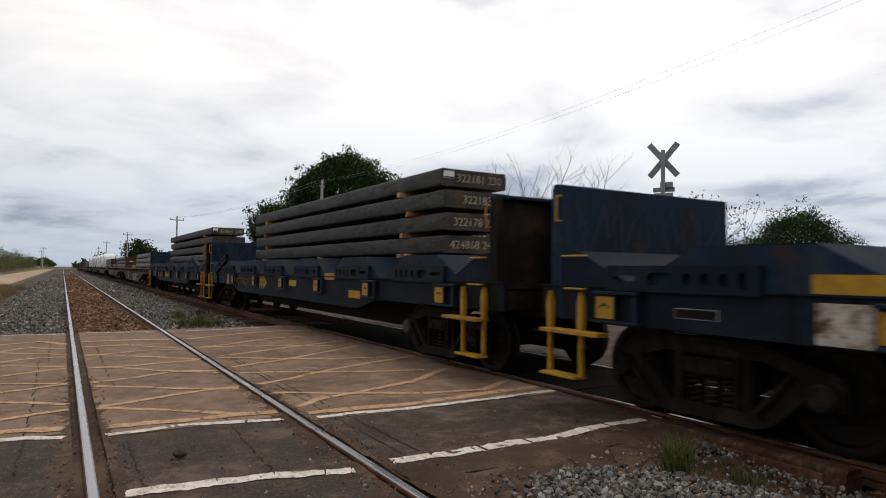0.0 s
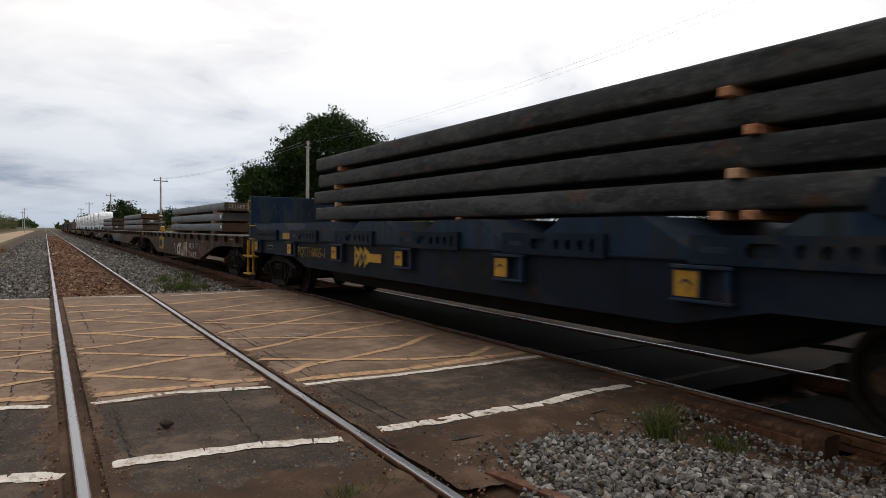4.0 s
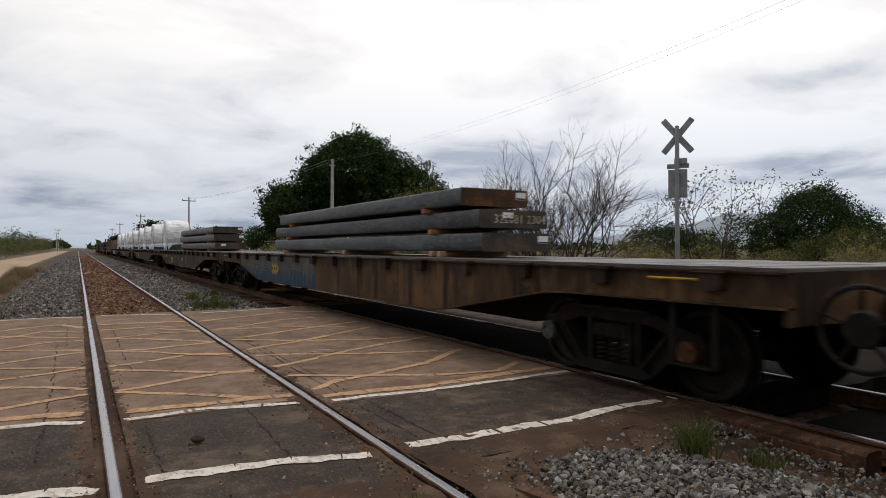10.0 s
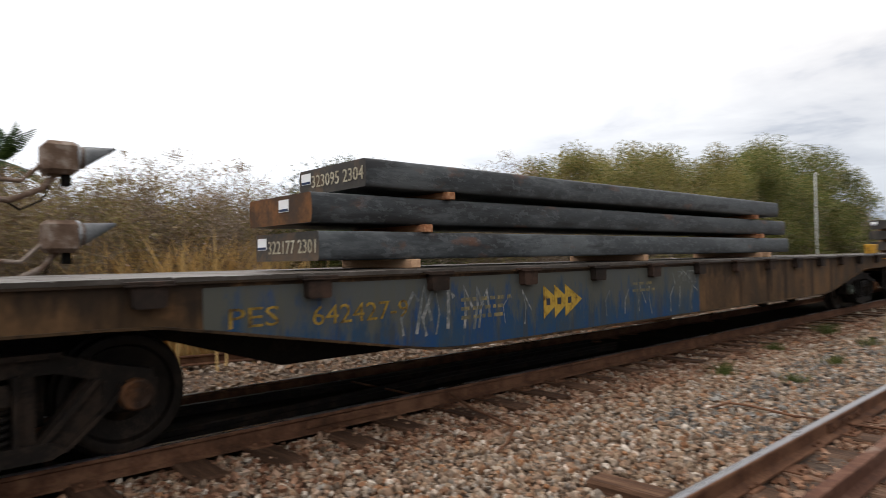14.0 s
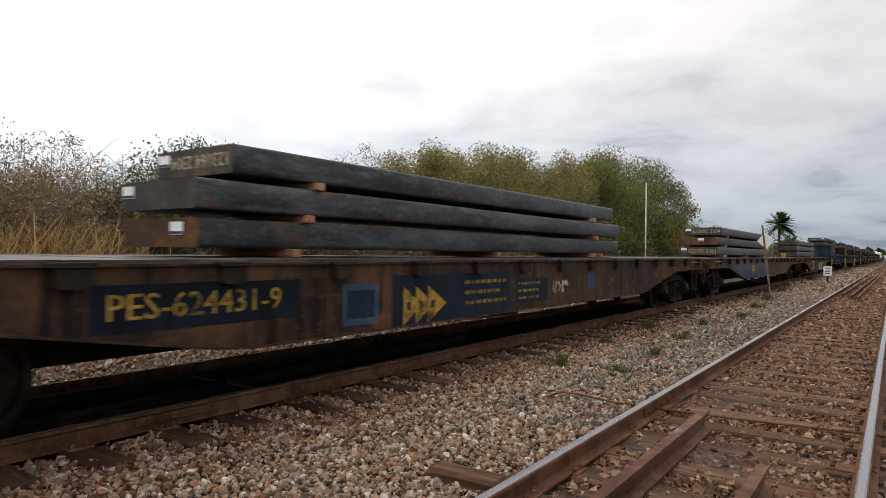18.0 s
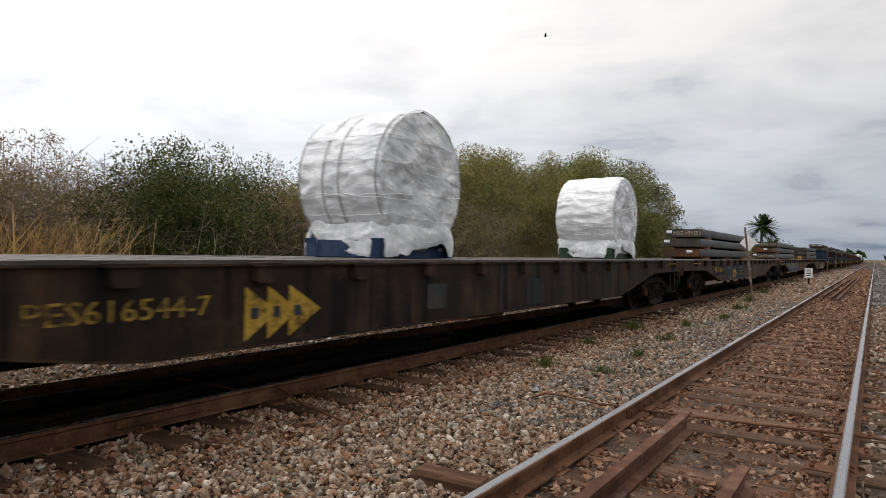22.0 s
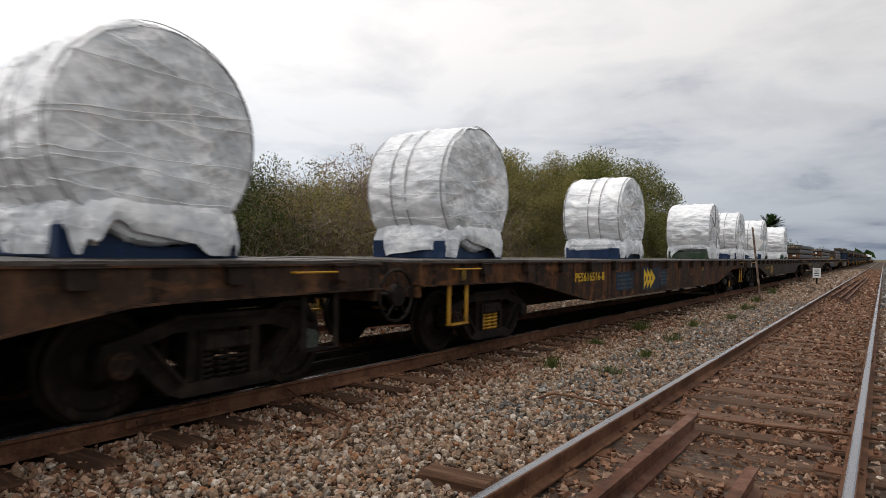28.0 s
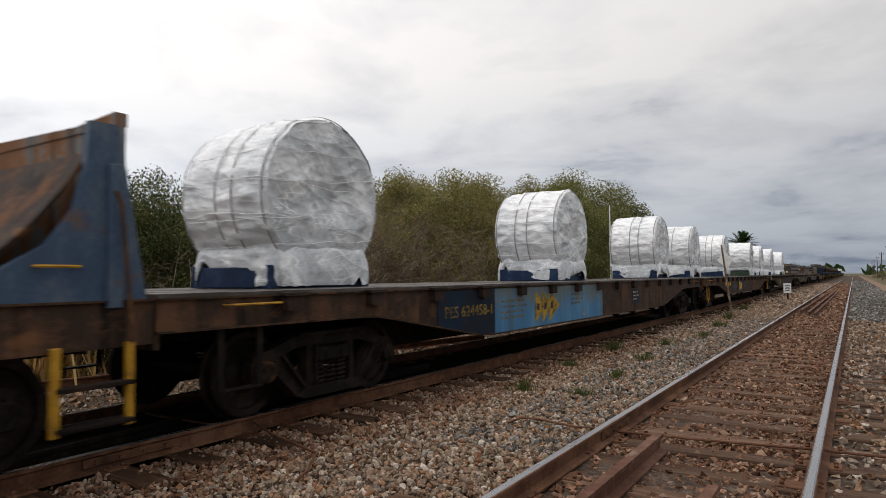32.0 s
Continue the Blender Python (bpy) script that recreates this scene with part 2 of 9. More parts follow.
# ---- materials ----
def surf(name, colours, scale=3.0, rough=0.7, metal=0.0, bump=0.25, grain=40.0, stretch=(1, 1, 1), stops=None,
         spread=1.0, spec=0.12, vary=0.0, detail=6.0, island=False, trans=0.0, streak=None, spot=None, crease=0.0, runs=(3.2, 3.2, 0.22), grime=None, flake=None, fold=0.8):
    """A worn surface: two scales of noise through a ramp of colours, fine relief and uneven gloss."""
    m = bpy.data.materials.new(name)
    m.use_nodes = True
    nt = m.node_tree
    b = nt.nodes["Principled BSDF"]
    k = nt.links.new
    tc, mp, info = nt.nodes.new("ShaderNodeTexCoord"), nt.nodes.new("ShaderNodeMapping"), nt.nodes.new("ShaderNodeObjectInfo")
    off = nt.nodes.new("ShaderNodeVectorMath")
    off.operation = "MULTIPLY"
    off.inputs[1].default_value = (37.0, 37.0, 37.0)
    k(info.outputs["Random"], off.inputs[0])
    k(tc.outputs["Object"], mp.inputs["Vector"])
    k(off.outputs[0], mp.inputs["Location"])
    mp.inputs["Scale"].default_value = stretch
    n1, n2, n3 = (nt.nodes.new("ShaderNodeTexNoise") for _ in range(3))
    n1.inputs["Scale"].default_value, n1.inputs["Detail"].default_value, n1.inputs["Roughness"].default_value = scale, detail, 0.62
    n2.inputs["Scale"].default_value, n2.inputs["Detail"].default_value = grain, 3.0
    n3.inputs["Scale"].default_value, n3.inputs["Detail"].default_value = scale * 0.23, 2.0
    for n in (n1, n2, n3):
        k(mp.outputs[0], n.inputs["Vector"])
    a1, a2 = nt.nodes.new("ShaderNodeMath"), nt.nodes.new("ShaderNodeMath")
    a1.operation = a2.operation = "MULTIPLY_ADD"
    a1.inputs[1].default_value = 0.45
    k(n3.outputs["Fac"], a1.inputs[0])
    k(n1.outputs["Fac"], a1.inputs[2])
    a2.inputs[1].default_value = 0.22
    k(n2.outputs["Fac"], a2.inputs[0])
    k(a1.outputs[0], a2.inputs[2])
    rp = nt.nodes.new("ShaderNodeValToRGB")
    lo, hi = 0.835 - 0.26 * spread, 0.835 + 0.26 * spread
    n = len(colours)
    for i, c in enumerate(colours):
        p = lo + (hi - lo) * (stops[i] if stops else i / max(1, n - 1))
        if i == 0:
            el = rp.color_ramp.elements[0]
        elif i == n - 1:
            el = rp.color_ramp.elements[-1]
        else:
            el = rp.color_ramp.elements.new(p)
        el.position, el.color = p, (*c, 1)
    k(a2.outputs[0], rp.inputs[0])
    col = rp.outputs[0]
    for extra, size, edge in ((streak, runs, 0.54), (spot, (1.1, 1.1, 2.2), 0.62)):
        if extra:
            m2, n4, g = nt.nodes.new("ShaderNodeMapping"), nt.nodes.new("ShaderNodeTexNoise"), nt.nodes.new("ShaderNodeMapRange")
            k(tc.outputs["Object"], m2.inputs["Vector"])
            k(off.outputs[0], m2.inputs["Location"])
            m2.inputs["Scale"].default_value = size
            n4.inputs["Scale"].default_value, n4.inputs["Detail"].default_value = 1.6, 6.0
            k(m2.outputs[0], n4.inputs["Vector"])
            g.inputs["From Min"].default_value, g.inputs["From Max"].default_value = edge, edge + 0.09
            g.inputs["To Max"].default_value = extra[1]
            k(n4.outputs["Fac"], g.inputs["Value"])
            mx = nt.nodes.new("ShaderNodeMix")
            mx.data_type = "RGBA"
            k(g.outputs[0], mx.inputs[0])
            k(col, mx.inputs[6])
            mx.inputs[7].default_value = (*extra[0], 1)
            col = mx.outputs[2]
    chips = None
    if flake:
        # loose scale: small sharp-edged flakes of another tone
        n6, g6, x6, m6 = nt.nodes.new("ShaderNodeTexNoise"), nt.nodes.new("ShaderNodeMapRange"), nt.nodes.new("ShaderNodeMix"), nt.nodes.new("ShaderNodeMapping")
        k(tc.outputs["Object"], m6.inputs["Vector"])
        k(off.outputs[0], m6.inputs["Location"])
        m6.inputs["Scale"].default_value = (1.0, 0.45, 1.0)
        n6.inputs["Scale"].default_value, n6.inputs["Detail"].default_value, n6.inputs["Roughness"].default_value = flake[2], 5.0, 0.65
        k(m6.outputs[0], n6.inputs["Vector"])
        g6.inputs["From Min"].default_value, g6.inputs["From Max"].default_value, g6.inputs["To Max"].default_value = 0.54, 0.60, flake[1]
        k(n6.outputs["Fac"], g6.inputs["Value"])
        x6.data_type = "RGBA"
        k(g6.outputs[0], x6.inputs[0])
        k(col, x6.inputs[6])
        x6.inputs[7].default_value = (*flake[0], 1)
        col, chips = x6.outputs[2], g6
    if grime:
        # dirt and rust that ran down from the top edge, ragged at its foot
        sp, gz, ga, gm, gx = nt.nodes.new("ShaderNodeSeparateXYZ"), nt.nodes.new("ShaderNodeMapRange"), nt.nodes.new("ShaderNodeMath"), nt.nodes.new("ShaderNodeMapRange"), nt.nodes.new("ShaderNodeMix")
        m7, n7 = nt.nodes.new("ShaderNodeMapping"), nt.nodes.new("ShaderNodeTexNoise")
        k(tc.outputs["Object"], sp.inputs[0])
        k(sp.outputs["Z"], gz.inputs["Value"])
        gz.inputs["From Min"].default_value, gz.inputs["From Max"].default_value = grime[2], grime[3]
        gz.clamp = False
        k(tc.outputs["Object"], m7.inputs["Vector"])
        m7.inputs["Scale"].default_value = (3.0, 3.0, 0.9)
        n7.inputs["Scale"].default_value, n7.inputs["Detail"].default_value, n7.inputs["Roughness"].default_value = 1.7, 9.0, 0.7
        k(m7.outputs[0], n7.inputs["Vector"])
        ga.operation = "MULTIPLY_ADD"
        ga.inputs[1].default_value = 2.6
        k(n7.outputs["Fac"], ga.inputs[0])
        k(gz.outputs[0], ga.inputs[2])
        gm.inputs["From Min"].default_value, gm.inputs["From Max"].default_value, gm.inputs["To Max"].default_value = 1.62, 2.0, grime[1]
        k(ga.outputs[0], gm.inputs["Value"])
        gx.data_type = "RGBA"
        k(gm.outputs[0], gx.inputs[0])
        k(col, gx.inputs[6])
        gx.inputs[7].default_value = (*grime[0], 1)
        col = gx.outputs[2]
    if vary:
        hs = nt.nodes.new("ShaderNodeHueSaturation")
        v = nt.nodes.new("ShaderNodeMapRange")
        v.inputs["To Min"].default_value, v.inputs["To Max"].default_value = 1 - vary, 1 + vary
        if island:
            geo = nt.nodes.new("ShaderNodeNewGeometry")
            k(geo.outputs["Random Per Island"], v.inputs["Value"])
        else:
            k(info.outputs["Random"], v.inputs["Value"])
        k(v.outputs[0], hs.inputs["Value"])
        k(col, hs.inputs["Color"])
        col = hs.outputs[0]
    k(col, b.inputs["Base Color"])
    r = nt.nodes.new("ShaderNodeMapRange")
    r.inputs["From Min"].default_value, r.inputs["From Max"].default_value = 0.3, 0.7
    r.inputs["To Min"].default_value, r.inputs["To Max"].default_value = max(0.05, rough - 0.14), min(1, rough + 0.12)
    k(n1.outputs["Fac"], r.inputs["Value"])
    k(r.outputs[0], b.inputs["Roughness"])
    b.inputs["Metallic"].default_value = metal
    b.inputs["Specular IOR Level"].default_value = spec
    if trans:
        b.inputs["Transmission Weight"].default_value = trans
    if bump:
        bp = nt.nodes.new("ShaderNodeBump")
        bp.inputs["Strength"].default_value, bp.inputs["Distance"].default_value = bump, 0.01
        k(a2.outputs[0], bp.inputs["Height"])
        last = bp
        if chips:
            b6 = nt.nodes.new("ShaderNodeBump")
            b6.inputs["Strength"].default_value, b6.inputs["Distance"].default_value = 0.6, 0.006
            k(chips.outputs[0], b6.inputs["Height"])
            k(bp.outputs[0], b6.inputs["Normal"])
            last = b6
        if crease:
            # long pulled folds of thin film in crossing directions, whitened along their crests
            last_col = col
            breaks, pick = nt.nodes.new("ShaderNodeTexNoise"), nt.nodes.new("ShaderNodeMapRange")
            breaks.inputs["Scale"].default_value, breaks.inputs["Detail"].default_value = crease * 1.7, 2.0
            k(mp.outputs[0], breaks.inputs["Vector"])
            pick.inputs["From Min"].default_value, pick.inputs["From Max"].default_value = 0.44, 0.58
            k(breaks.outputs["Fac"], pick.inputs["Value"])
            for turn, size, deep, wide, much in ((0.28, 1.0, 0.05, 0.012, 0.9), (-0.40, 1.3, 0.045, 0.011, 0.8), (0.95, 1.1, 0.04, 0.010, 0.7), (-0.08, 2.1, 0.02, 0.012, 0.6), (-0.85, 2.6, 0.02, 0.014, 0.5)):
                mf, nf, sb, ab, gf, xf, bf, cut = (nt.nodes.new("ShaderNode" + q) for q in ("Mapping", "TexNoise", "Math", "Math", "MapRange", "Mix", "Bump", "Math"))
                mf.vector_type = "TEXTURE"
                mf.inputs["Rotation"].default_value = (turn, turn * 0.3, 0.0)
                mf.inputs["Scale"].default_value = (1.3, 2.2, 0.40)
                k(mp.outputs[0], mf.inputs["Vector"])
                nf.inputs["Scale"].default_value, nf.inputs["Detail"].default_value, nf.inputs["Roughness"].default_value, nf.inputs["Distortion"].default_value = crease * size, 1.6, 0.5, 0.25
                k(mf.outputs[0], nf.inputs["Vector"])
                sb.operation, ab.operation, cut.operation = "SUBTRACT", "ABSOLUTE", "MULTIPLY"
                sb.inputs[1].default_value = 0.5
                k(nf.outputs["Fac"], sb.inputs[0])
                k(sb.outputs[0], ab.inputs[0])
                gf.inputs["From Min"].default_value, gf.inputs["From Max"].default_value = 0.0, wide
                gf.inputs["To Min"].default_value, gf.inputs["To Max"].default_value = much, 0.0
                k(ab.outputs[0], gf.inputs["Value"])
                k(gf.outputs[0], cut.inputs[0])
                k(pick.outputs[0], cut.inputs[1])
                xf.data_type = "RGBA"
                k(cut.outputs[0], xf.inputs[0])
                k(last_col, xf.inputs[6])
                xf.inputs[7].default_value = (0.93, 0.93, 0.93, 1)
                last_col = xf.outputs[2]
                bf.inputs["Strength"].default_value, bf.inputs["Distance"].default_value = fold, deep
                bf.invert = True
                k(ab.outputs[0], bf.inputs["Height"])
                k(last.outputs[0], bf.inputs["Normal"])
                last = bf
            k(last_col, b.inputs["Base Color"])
        k(last.outputs[0], b.inputs["Normal"])
    return m


def stony(name, colours, rough=0.9):
    """Loose stones: a colour for each stone, mottled, with fine relief."""
    m = bpy.data.materials.new(name)
    m.use_nodes = True
    nt = m.node_tree
    b = nt.nodes["Principled BSDF"]
    k = nt.links.new
    geo, rp = nt.nodes.new("ShaderNodeNewGeometry"), nt.nodes.new("ShaderNodeValToRGB")
    for i, c in enumerate(colours):
        p = i / max(1, len(colours) - 1)
        el = rp.color_ramp.elements[0] if i == 0 else rp.color_ramp.elements[-1] if i == len(colours) - 1 else rp.color_ramp.elements.new(p)
        el.position, el.color = p, (*c, 1)
    k(geo.outputs["Random Per Island"], rp.inputs[0])
    tc, n1, v, hs = nt.nodes.new("ShaderNodeTexCoord"), nt.nodes.new("ShaderNodeTexNoise"), nt.nodes.new("ShaderNodeMapRange"), nt.nodes.new("ShaderNodeHueSaturation")
    n1.inputs["Scale"].default_value, n1.inputs["Detail"].default_value = 45.0, 4.0
    k(tc.outputs["Object"], n1.inputs["Vector"])
    v.inputs["From Min"].default_value, v.inputs["From Max"].default_value = 0.3, 0.7
    v.inputs["To Min"].default_value, v.inputs["To Max"].default_value = 0.65, 1.35
    k(n1.outputs["Fac"], v.inputs["Value"])
    k(v.outputs[0], hs.inputs["Value"])
    k(rp.outputs[0], hs.inputs["Color"])
    k(hs.outputs[0], b.inputs["Base Color"])
    b.inputs["Roughness"].default_value = rough
    b.inputs["Specular IOR Level"].default_value = 0.1
    bp = nt.nodes.new("ShaderNodeBump")
    bp.inputs["Strength"].default_value, bp.inputs["Distance"].default_value = 0.5, 0.006
    k(n1.outputs["Fac"], bp.inputs["Height"])
    k(bp.outputs[0], b.inputs["Normal"])
    return m


def leafy(name, colours, vary=0.35, passing=0.25, gloss=0.08):
    """Foliage: colour by leaf, a little light passing through."""
    m = bpy.data.materials.new(name)
    m.use_nodes = True
    nt = m.node_tree
    b = nt.nodes["Principled BSDF"]
    k = nt.links.new
    geo = nt.nodes.new("ShaderNodeNewGeometry")
    rp = nt.nodes.new("ShaderNodeValToRGB")
    for i, c in enumerate(colours):
        p = i / max(1, len(colours) - 1)
        el = rp.color_ramp.elements[0] if i == 0 else rp.color_ramp.elements[-1] if i == len(colours) - 1 else rp.color_ramp.elements.new(p)
        el.position, el.color = p, (*c, 1)
    k(geo.outputs["Random Per Island"], rp.inputs[0])
    tc, n1 = nt.nodes.new("ShaderNodeTexCoord"), nt.nodes.new("ShaderNodeTexNoise")
    n1.inputs["Scale"].default_value = 0.6
    k(tc.outputs["Object"], n1.inputs["Vector"])
    hs, v = nt.nodes.new("ShaderNodeHueSaturation"), nt.nodes.new("ShaderNodeMapRange")
    v.inputs["From Min"].default_value, v.inputs["From Max"].default_value = 0.3, 0.7
    v.inputs["To Min"].default_value, v.inputs["To Max"].default_value = 1 - vary, 1 + vary
    k(n1.outputs["Fac"], v.inputs["Value"])
    k(v.outputs[0], hs.inputs["Value"])
    k(rp.outputs[0], hs.inputs["Color"])
    k(hs.outputs[0], b.inputs["Base Color"])
    b.inputs["Roughness"].default_value = 0.5
    b.inputs["Specular IOR Level"].default_value = gloss
    tr, mx = nt.nodes.new("ShaderNodeBsdfTranslucent"), nt.nodes.new("ShaderNodeMixShader")
    k(hs.outputs[0], tr.inputs["Color"])
    mx.inputs[0].default_value = passing
    k(b.outputs[0], mx.inputs[1])
    k(tr.outputs[0], mx.inputs[2])
    k(mx.outputs[0], nt.nodes["Material Output"].inputs["Surface"])
    return m


M = {}
M["rail_top"] = surf("polished_rail_head", [(0.20, 0.20, 0.21), (0.34, 0.34, 0.36)], 6, 0.3, 0.85, 0.05, spec=0.4, stretch=(1, 0.1, 1))
M["rail"] = surf("rusty_rail_steel", [(0.042, 0.021, 0.013), (0.105, 0.050, 0.029), (0.165, 0.085, 0.05)], 5, 0.85, 0.1, 0.35)
M["rust_rail"] = surf("brown_rusty_rail", [(0.04, 0.02, 0.014), (0.10, 0.047, 0.031), (0.155, 0.085, 0.06)], 6, 0.85, 0.05, 0.35, spot=((0.26, 0.21, 0.17), 0.5))
M["sleeper"] = surf("dark_weathered_sleeper_wood", [(0.020, 0.011, 0.007), (0.052, 0.027, 0.016), (0.095, 0.054, 0.034)], 4, 0.9, 0, 0.6, stretch=(0.6, 6, 6), vary=0.3)
M["ballast_bed"] = surf("ballast_bed", [(0.022, 0.015, 0.011), (0.058, 0.040, 0.03), (0.12, 0.09, 0.07)], 16, 0.95, 0, 1.0, 60)
M["stone_grey"] = stony("grey_crushed_stone", [(0.045, 0.042, 0.038), (0.13, 0.125, 0.118), (0.075, 0.070, 0.064), (0.23, 0.22, 0.205), (0.10, 0.095, 0.088), (0.17, 0.135, 0.10), (0.055, 0.05, 0.046), (0.31, 0.295, 0.27), (0.15, 0.143, 0.133)])
M["stone_red"] = stony("rust_stained_crushed_stone", [(0.0339, 0.0158, 0.009), (0.1299, 0.0621, 0.0362), (0.2147, 0.1186, 0.0746), (0.0791, 0.0384, 0.0226), (0.3164, 0.2147, 0.1525), (0.1582, 0.0791, 0.0463)])
M["stone_mixed"] = stony("mixed_ballast_stone", [(0.037, 0.023, 0.015), (0.285, 0.205, 0.14), (0.165, 0.080, 0.042), (0.35, 0.285, 0.22), (0.085, 0.055, 0.037), (0.225, 0.165, 0.12), (0.235, 0.115, 0.057), (0.43, 0.375, 0.315), (0.155, 0.10, 0.066), (0.21, 0.19, 0.165)])
# shade under the train is put into these near-black stone and bed colours
M["stone_near_black"] = stony("near_black_stone", [(0.005, 0.0043, 0.0038), (0.016, 0.0125, 0.010), (0.009, 0.0075, 0.006), (0.027, 0.019, 0.014)])
M["shade_bed"] = surf("shade_black_fines", [(0.004, 0.0036, 0.0032), (0.009, 0.0075, 0.006), (0.02, 0.015, 0.011)], 7, 0.95, 0, 0.9, 50, spec=0.04)
M["earth"] = surf("dry_brown_earth", [(0.028, 0.017, 0.011), (0.06, 0.036, 0.023), (0.11, 0.072, 0.048)], 2.2, 0.95, 0, 0.9, 40, detail=9)
M["field"] = surf("rough_field_grass", [(0.055, 0.048, 0.022), (0.095, 0.078, 0.042), (0.15, 0.118, 0.07)], 0.5, 0.95, 0, 0.8, 9)
M["dirt_road"] = surf("pale_dirt_road", [(0.24, 0.165, 0.105), (0.33, 0.24, 0.165), (0.4, 0.31, 0.22)], 0.8, 0.95, 0, 0.4, 20)
M["path_earth"] = surf("reddish_trodden_earth", [(0.12, 0.075, 0.048), (0.19, 0.125, 0.085), (0.25, 0.175, 0.125)], 1.2, 0.95, 0, 0.5, 25)
M["asphalt_old"] = surf("dusty_brown_asphalt", [(0.080, 0.050, 0.034), (0.165, 0.110, 0.076), (0.225, 0.160, 0.116)], 5.0, 0.85, 0, 0.8, 150, detail=13, spread=1.0, spot=((0.085, 0.055, 0.037), 0.5), flake=((0.25, 0.18, 0.132), 0.45, 70.0))
M["asphalt_dark"] = surf("dark_patched_asphalt", [(0.014, 0.0105, 0.008), (0.046, 0.034, 0.026), (0.105, 0.077, 0.058)], 5.0, 0.85, 0, 1.0, 150, detail=13, spread=1.1, spot=((0.11, 0.078, 0.056), 0.4), flake=((0.13, 0.10, 0.078), 0.4, 55.0))
M["paint_white"] = surf("worn_white_road_paint", [(0.14, 0.105, 0.08), (0.50, 0.45, 0.39), (0.64, 0.59, 0.53)], 12, 0.85, 0, 0.4, 60, stops=(0, 0.30, 1), flake=((0.20, 0.155, 0.12), 0.5, 26.0))
M["paint_yellow"] = surf("worn_orange_road_paint", [(0.22, 0.148, 0.098), (0.39, 0.235, 0.128), (0.48, 0.31, 0.175)], 14, 0.85, 0, 0.3, 60, stops=(0.1, 0.42, 1), flake=((0.20, 0.14, 0.10), 0.55, 30.0))
M["blue"] = surf("dusty_dark_blue_paint", [(0.006, 0.010, 0.017), (0.009, 0.023, 0.047), (0.026, 0.038, 0.050)], 2.2, 0.6, 0, 0.25, 40, stretch=(1, 1, 0.5), stops=(0, 0.6, 1), streak=((0.015, 0.013, 0.011), 0.6), spot=((0.045, 0.026, 0.015), 0.5), spec=0.12)
M["blue_bright"] = surf("faded_blue_paint", [(0.026, 0.032, 0.04), (0.038, 0.07, 0.125), (0.10, 0.13, 0.16)], 1.6, 0.55, 0, 0.2, 40, stretch=(1, 1, 0.6), spec=0.3, spot=((0.13, 0.065, 0.03), 0.7))
M["blue_light"] = surf("light_blue_paint", [(0.035, 0.11, 0.20), (0.042, 0.17, 0.33), (0.10, 0.25, 0.38)], 1.4, 0.5, 0, 0.2, 40, stretch=(1, 1, 0.5), streak=((0.06, 0.075, 0.07), 0.5), spec=0.3, spot=((0.012, 0.085, 0.33), 0.8), grime=((0.115, 0.125, 0.100), 0.8, 0.66, 1.2))
M["blue_grime"] = surf("blue_paint_under_brown_grime", [(0.035, 0.048, 0.058), (0.020, 0.052, 0.100), (0.012, 0.048, 0.145)], 1.6, 0.6, 0, 0.3, 40, stretch=(1, 1, 0.8), spread=0.8, detail=9, streak=((0.045, 0.047, 0.045), 0.6), runs=(6.0, 6.0, 0.4), spot=((0.05, 0.055, 0.05), 0.5), grime=((0.080, 0.080, 0.064), 0.85, 0.46, 1.16))
M["panel_blue"] = surf("faded_dark_blue_panel", [(0.007, 0.009, 0.013), (0.010, 0.018, 0.036), (0.022, 0.030, 0.040)], 3, 0.65, 0, 0.25, 40, spec=0.12, streak=((0.016, 0.013, 0.011), 0.6), spot=((0.05, 0.028, 0.016), 0.5))
M["torn_rust"] = surf("blue_grey_paint_eaten_by_rust", [(0.10, 0.045, 0.02), (0.22, 0.11, 0.055), (0.16, 0.165, 0.165)], 2.0, 0.75, 0.05, 0.5, 40, stretch=(1, 1, 0.6), detail=11, stops=(0, 0.5, 0.62), streak=((0.05, 0.024, 0.012), 0.7))
M["blue_dull"] = surf("dull_blue_paint_square", [(0.022, 0.04, 0.06), (0.04, 0.075, 0.12), (0.08, 0.10, 0.11)], 4, 0.6)
M["stencil_pale"] = surf("pale_stencil_paint", [(0.16, 0.13, 0.09), (0.40, 0.36, 0.26), (0.5, 0.46, 0.36)], 14, 0.65, 0, 0.1)
M["wood_grey"] = surf("brown_worn_timber", [(0.035, 0.02, 0.012), (0.09, 0.052, 0.034), (0.145, 0.092, 0.065)], 4, 0.9, 0, 0.6, stretch=(0.6, 6, 6), vary=0.3)
M["rust_body"] = surf("rusted_brown_paint", [(0.008, 0.0062, 0.0055), (0.030, 0.017, 0.011), (0.13, 0.056, 0.024)], 2.4, 0.7, 0.05, 0.4, 40, stretch=(1, 1, 0.5), detail=11, spread=0.85, streak=((0.007, 0.0058, 0.005), 0.95), spot=((0.21, 0.082, 0.028), 0.65), flake=((0.125, 0.054, 0.022), 0.35, 9.0))
M["rust_orange"] = surf("rusted_ochre_paint", [(0.024, 0.016, 0.010), (0.066, 0.039, 0.020), (0.13, 0.073, 0.035)], 2.2, 0.7, 0.05, 0.35, 40, stretch=(1, 1, 0.4), detail=11, streak=((0.013, 0.009, 0.007), 0.8), spot=((0.17, 0.085, 0.036), 0.5), grime=((0.020, 0.014, 0.010), 0.8, 0.85, 1.3))
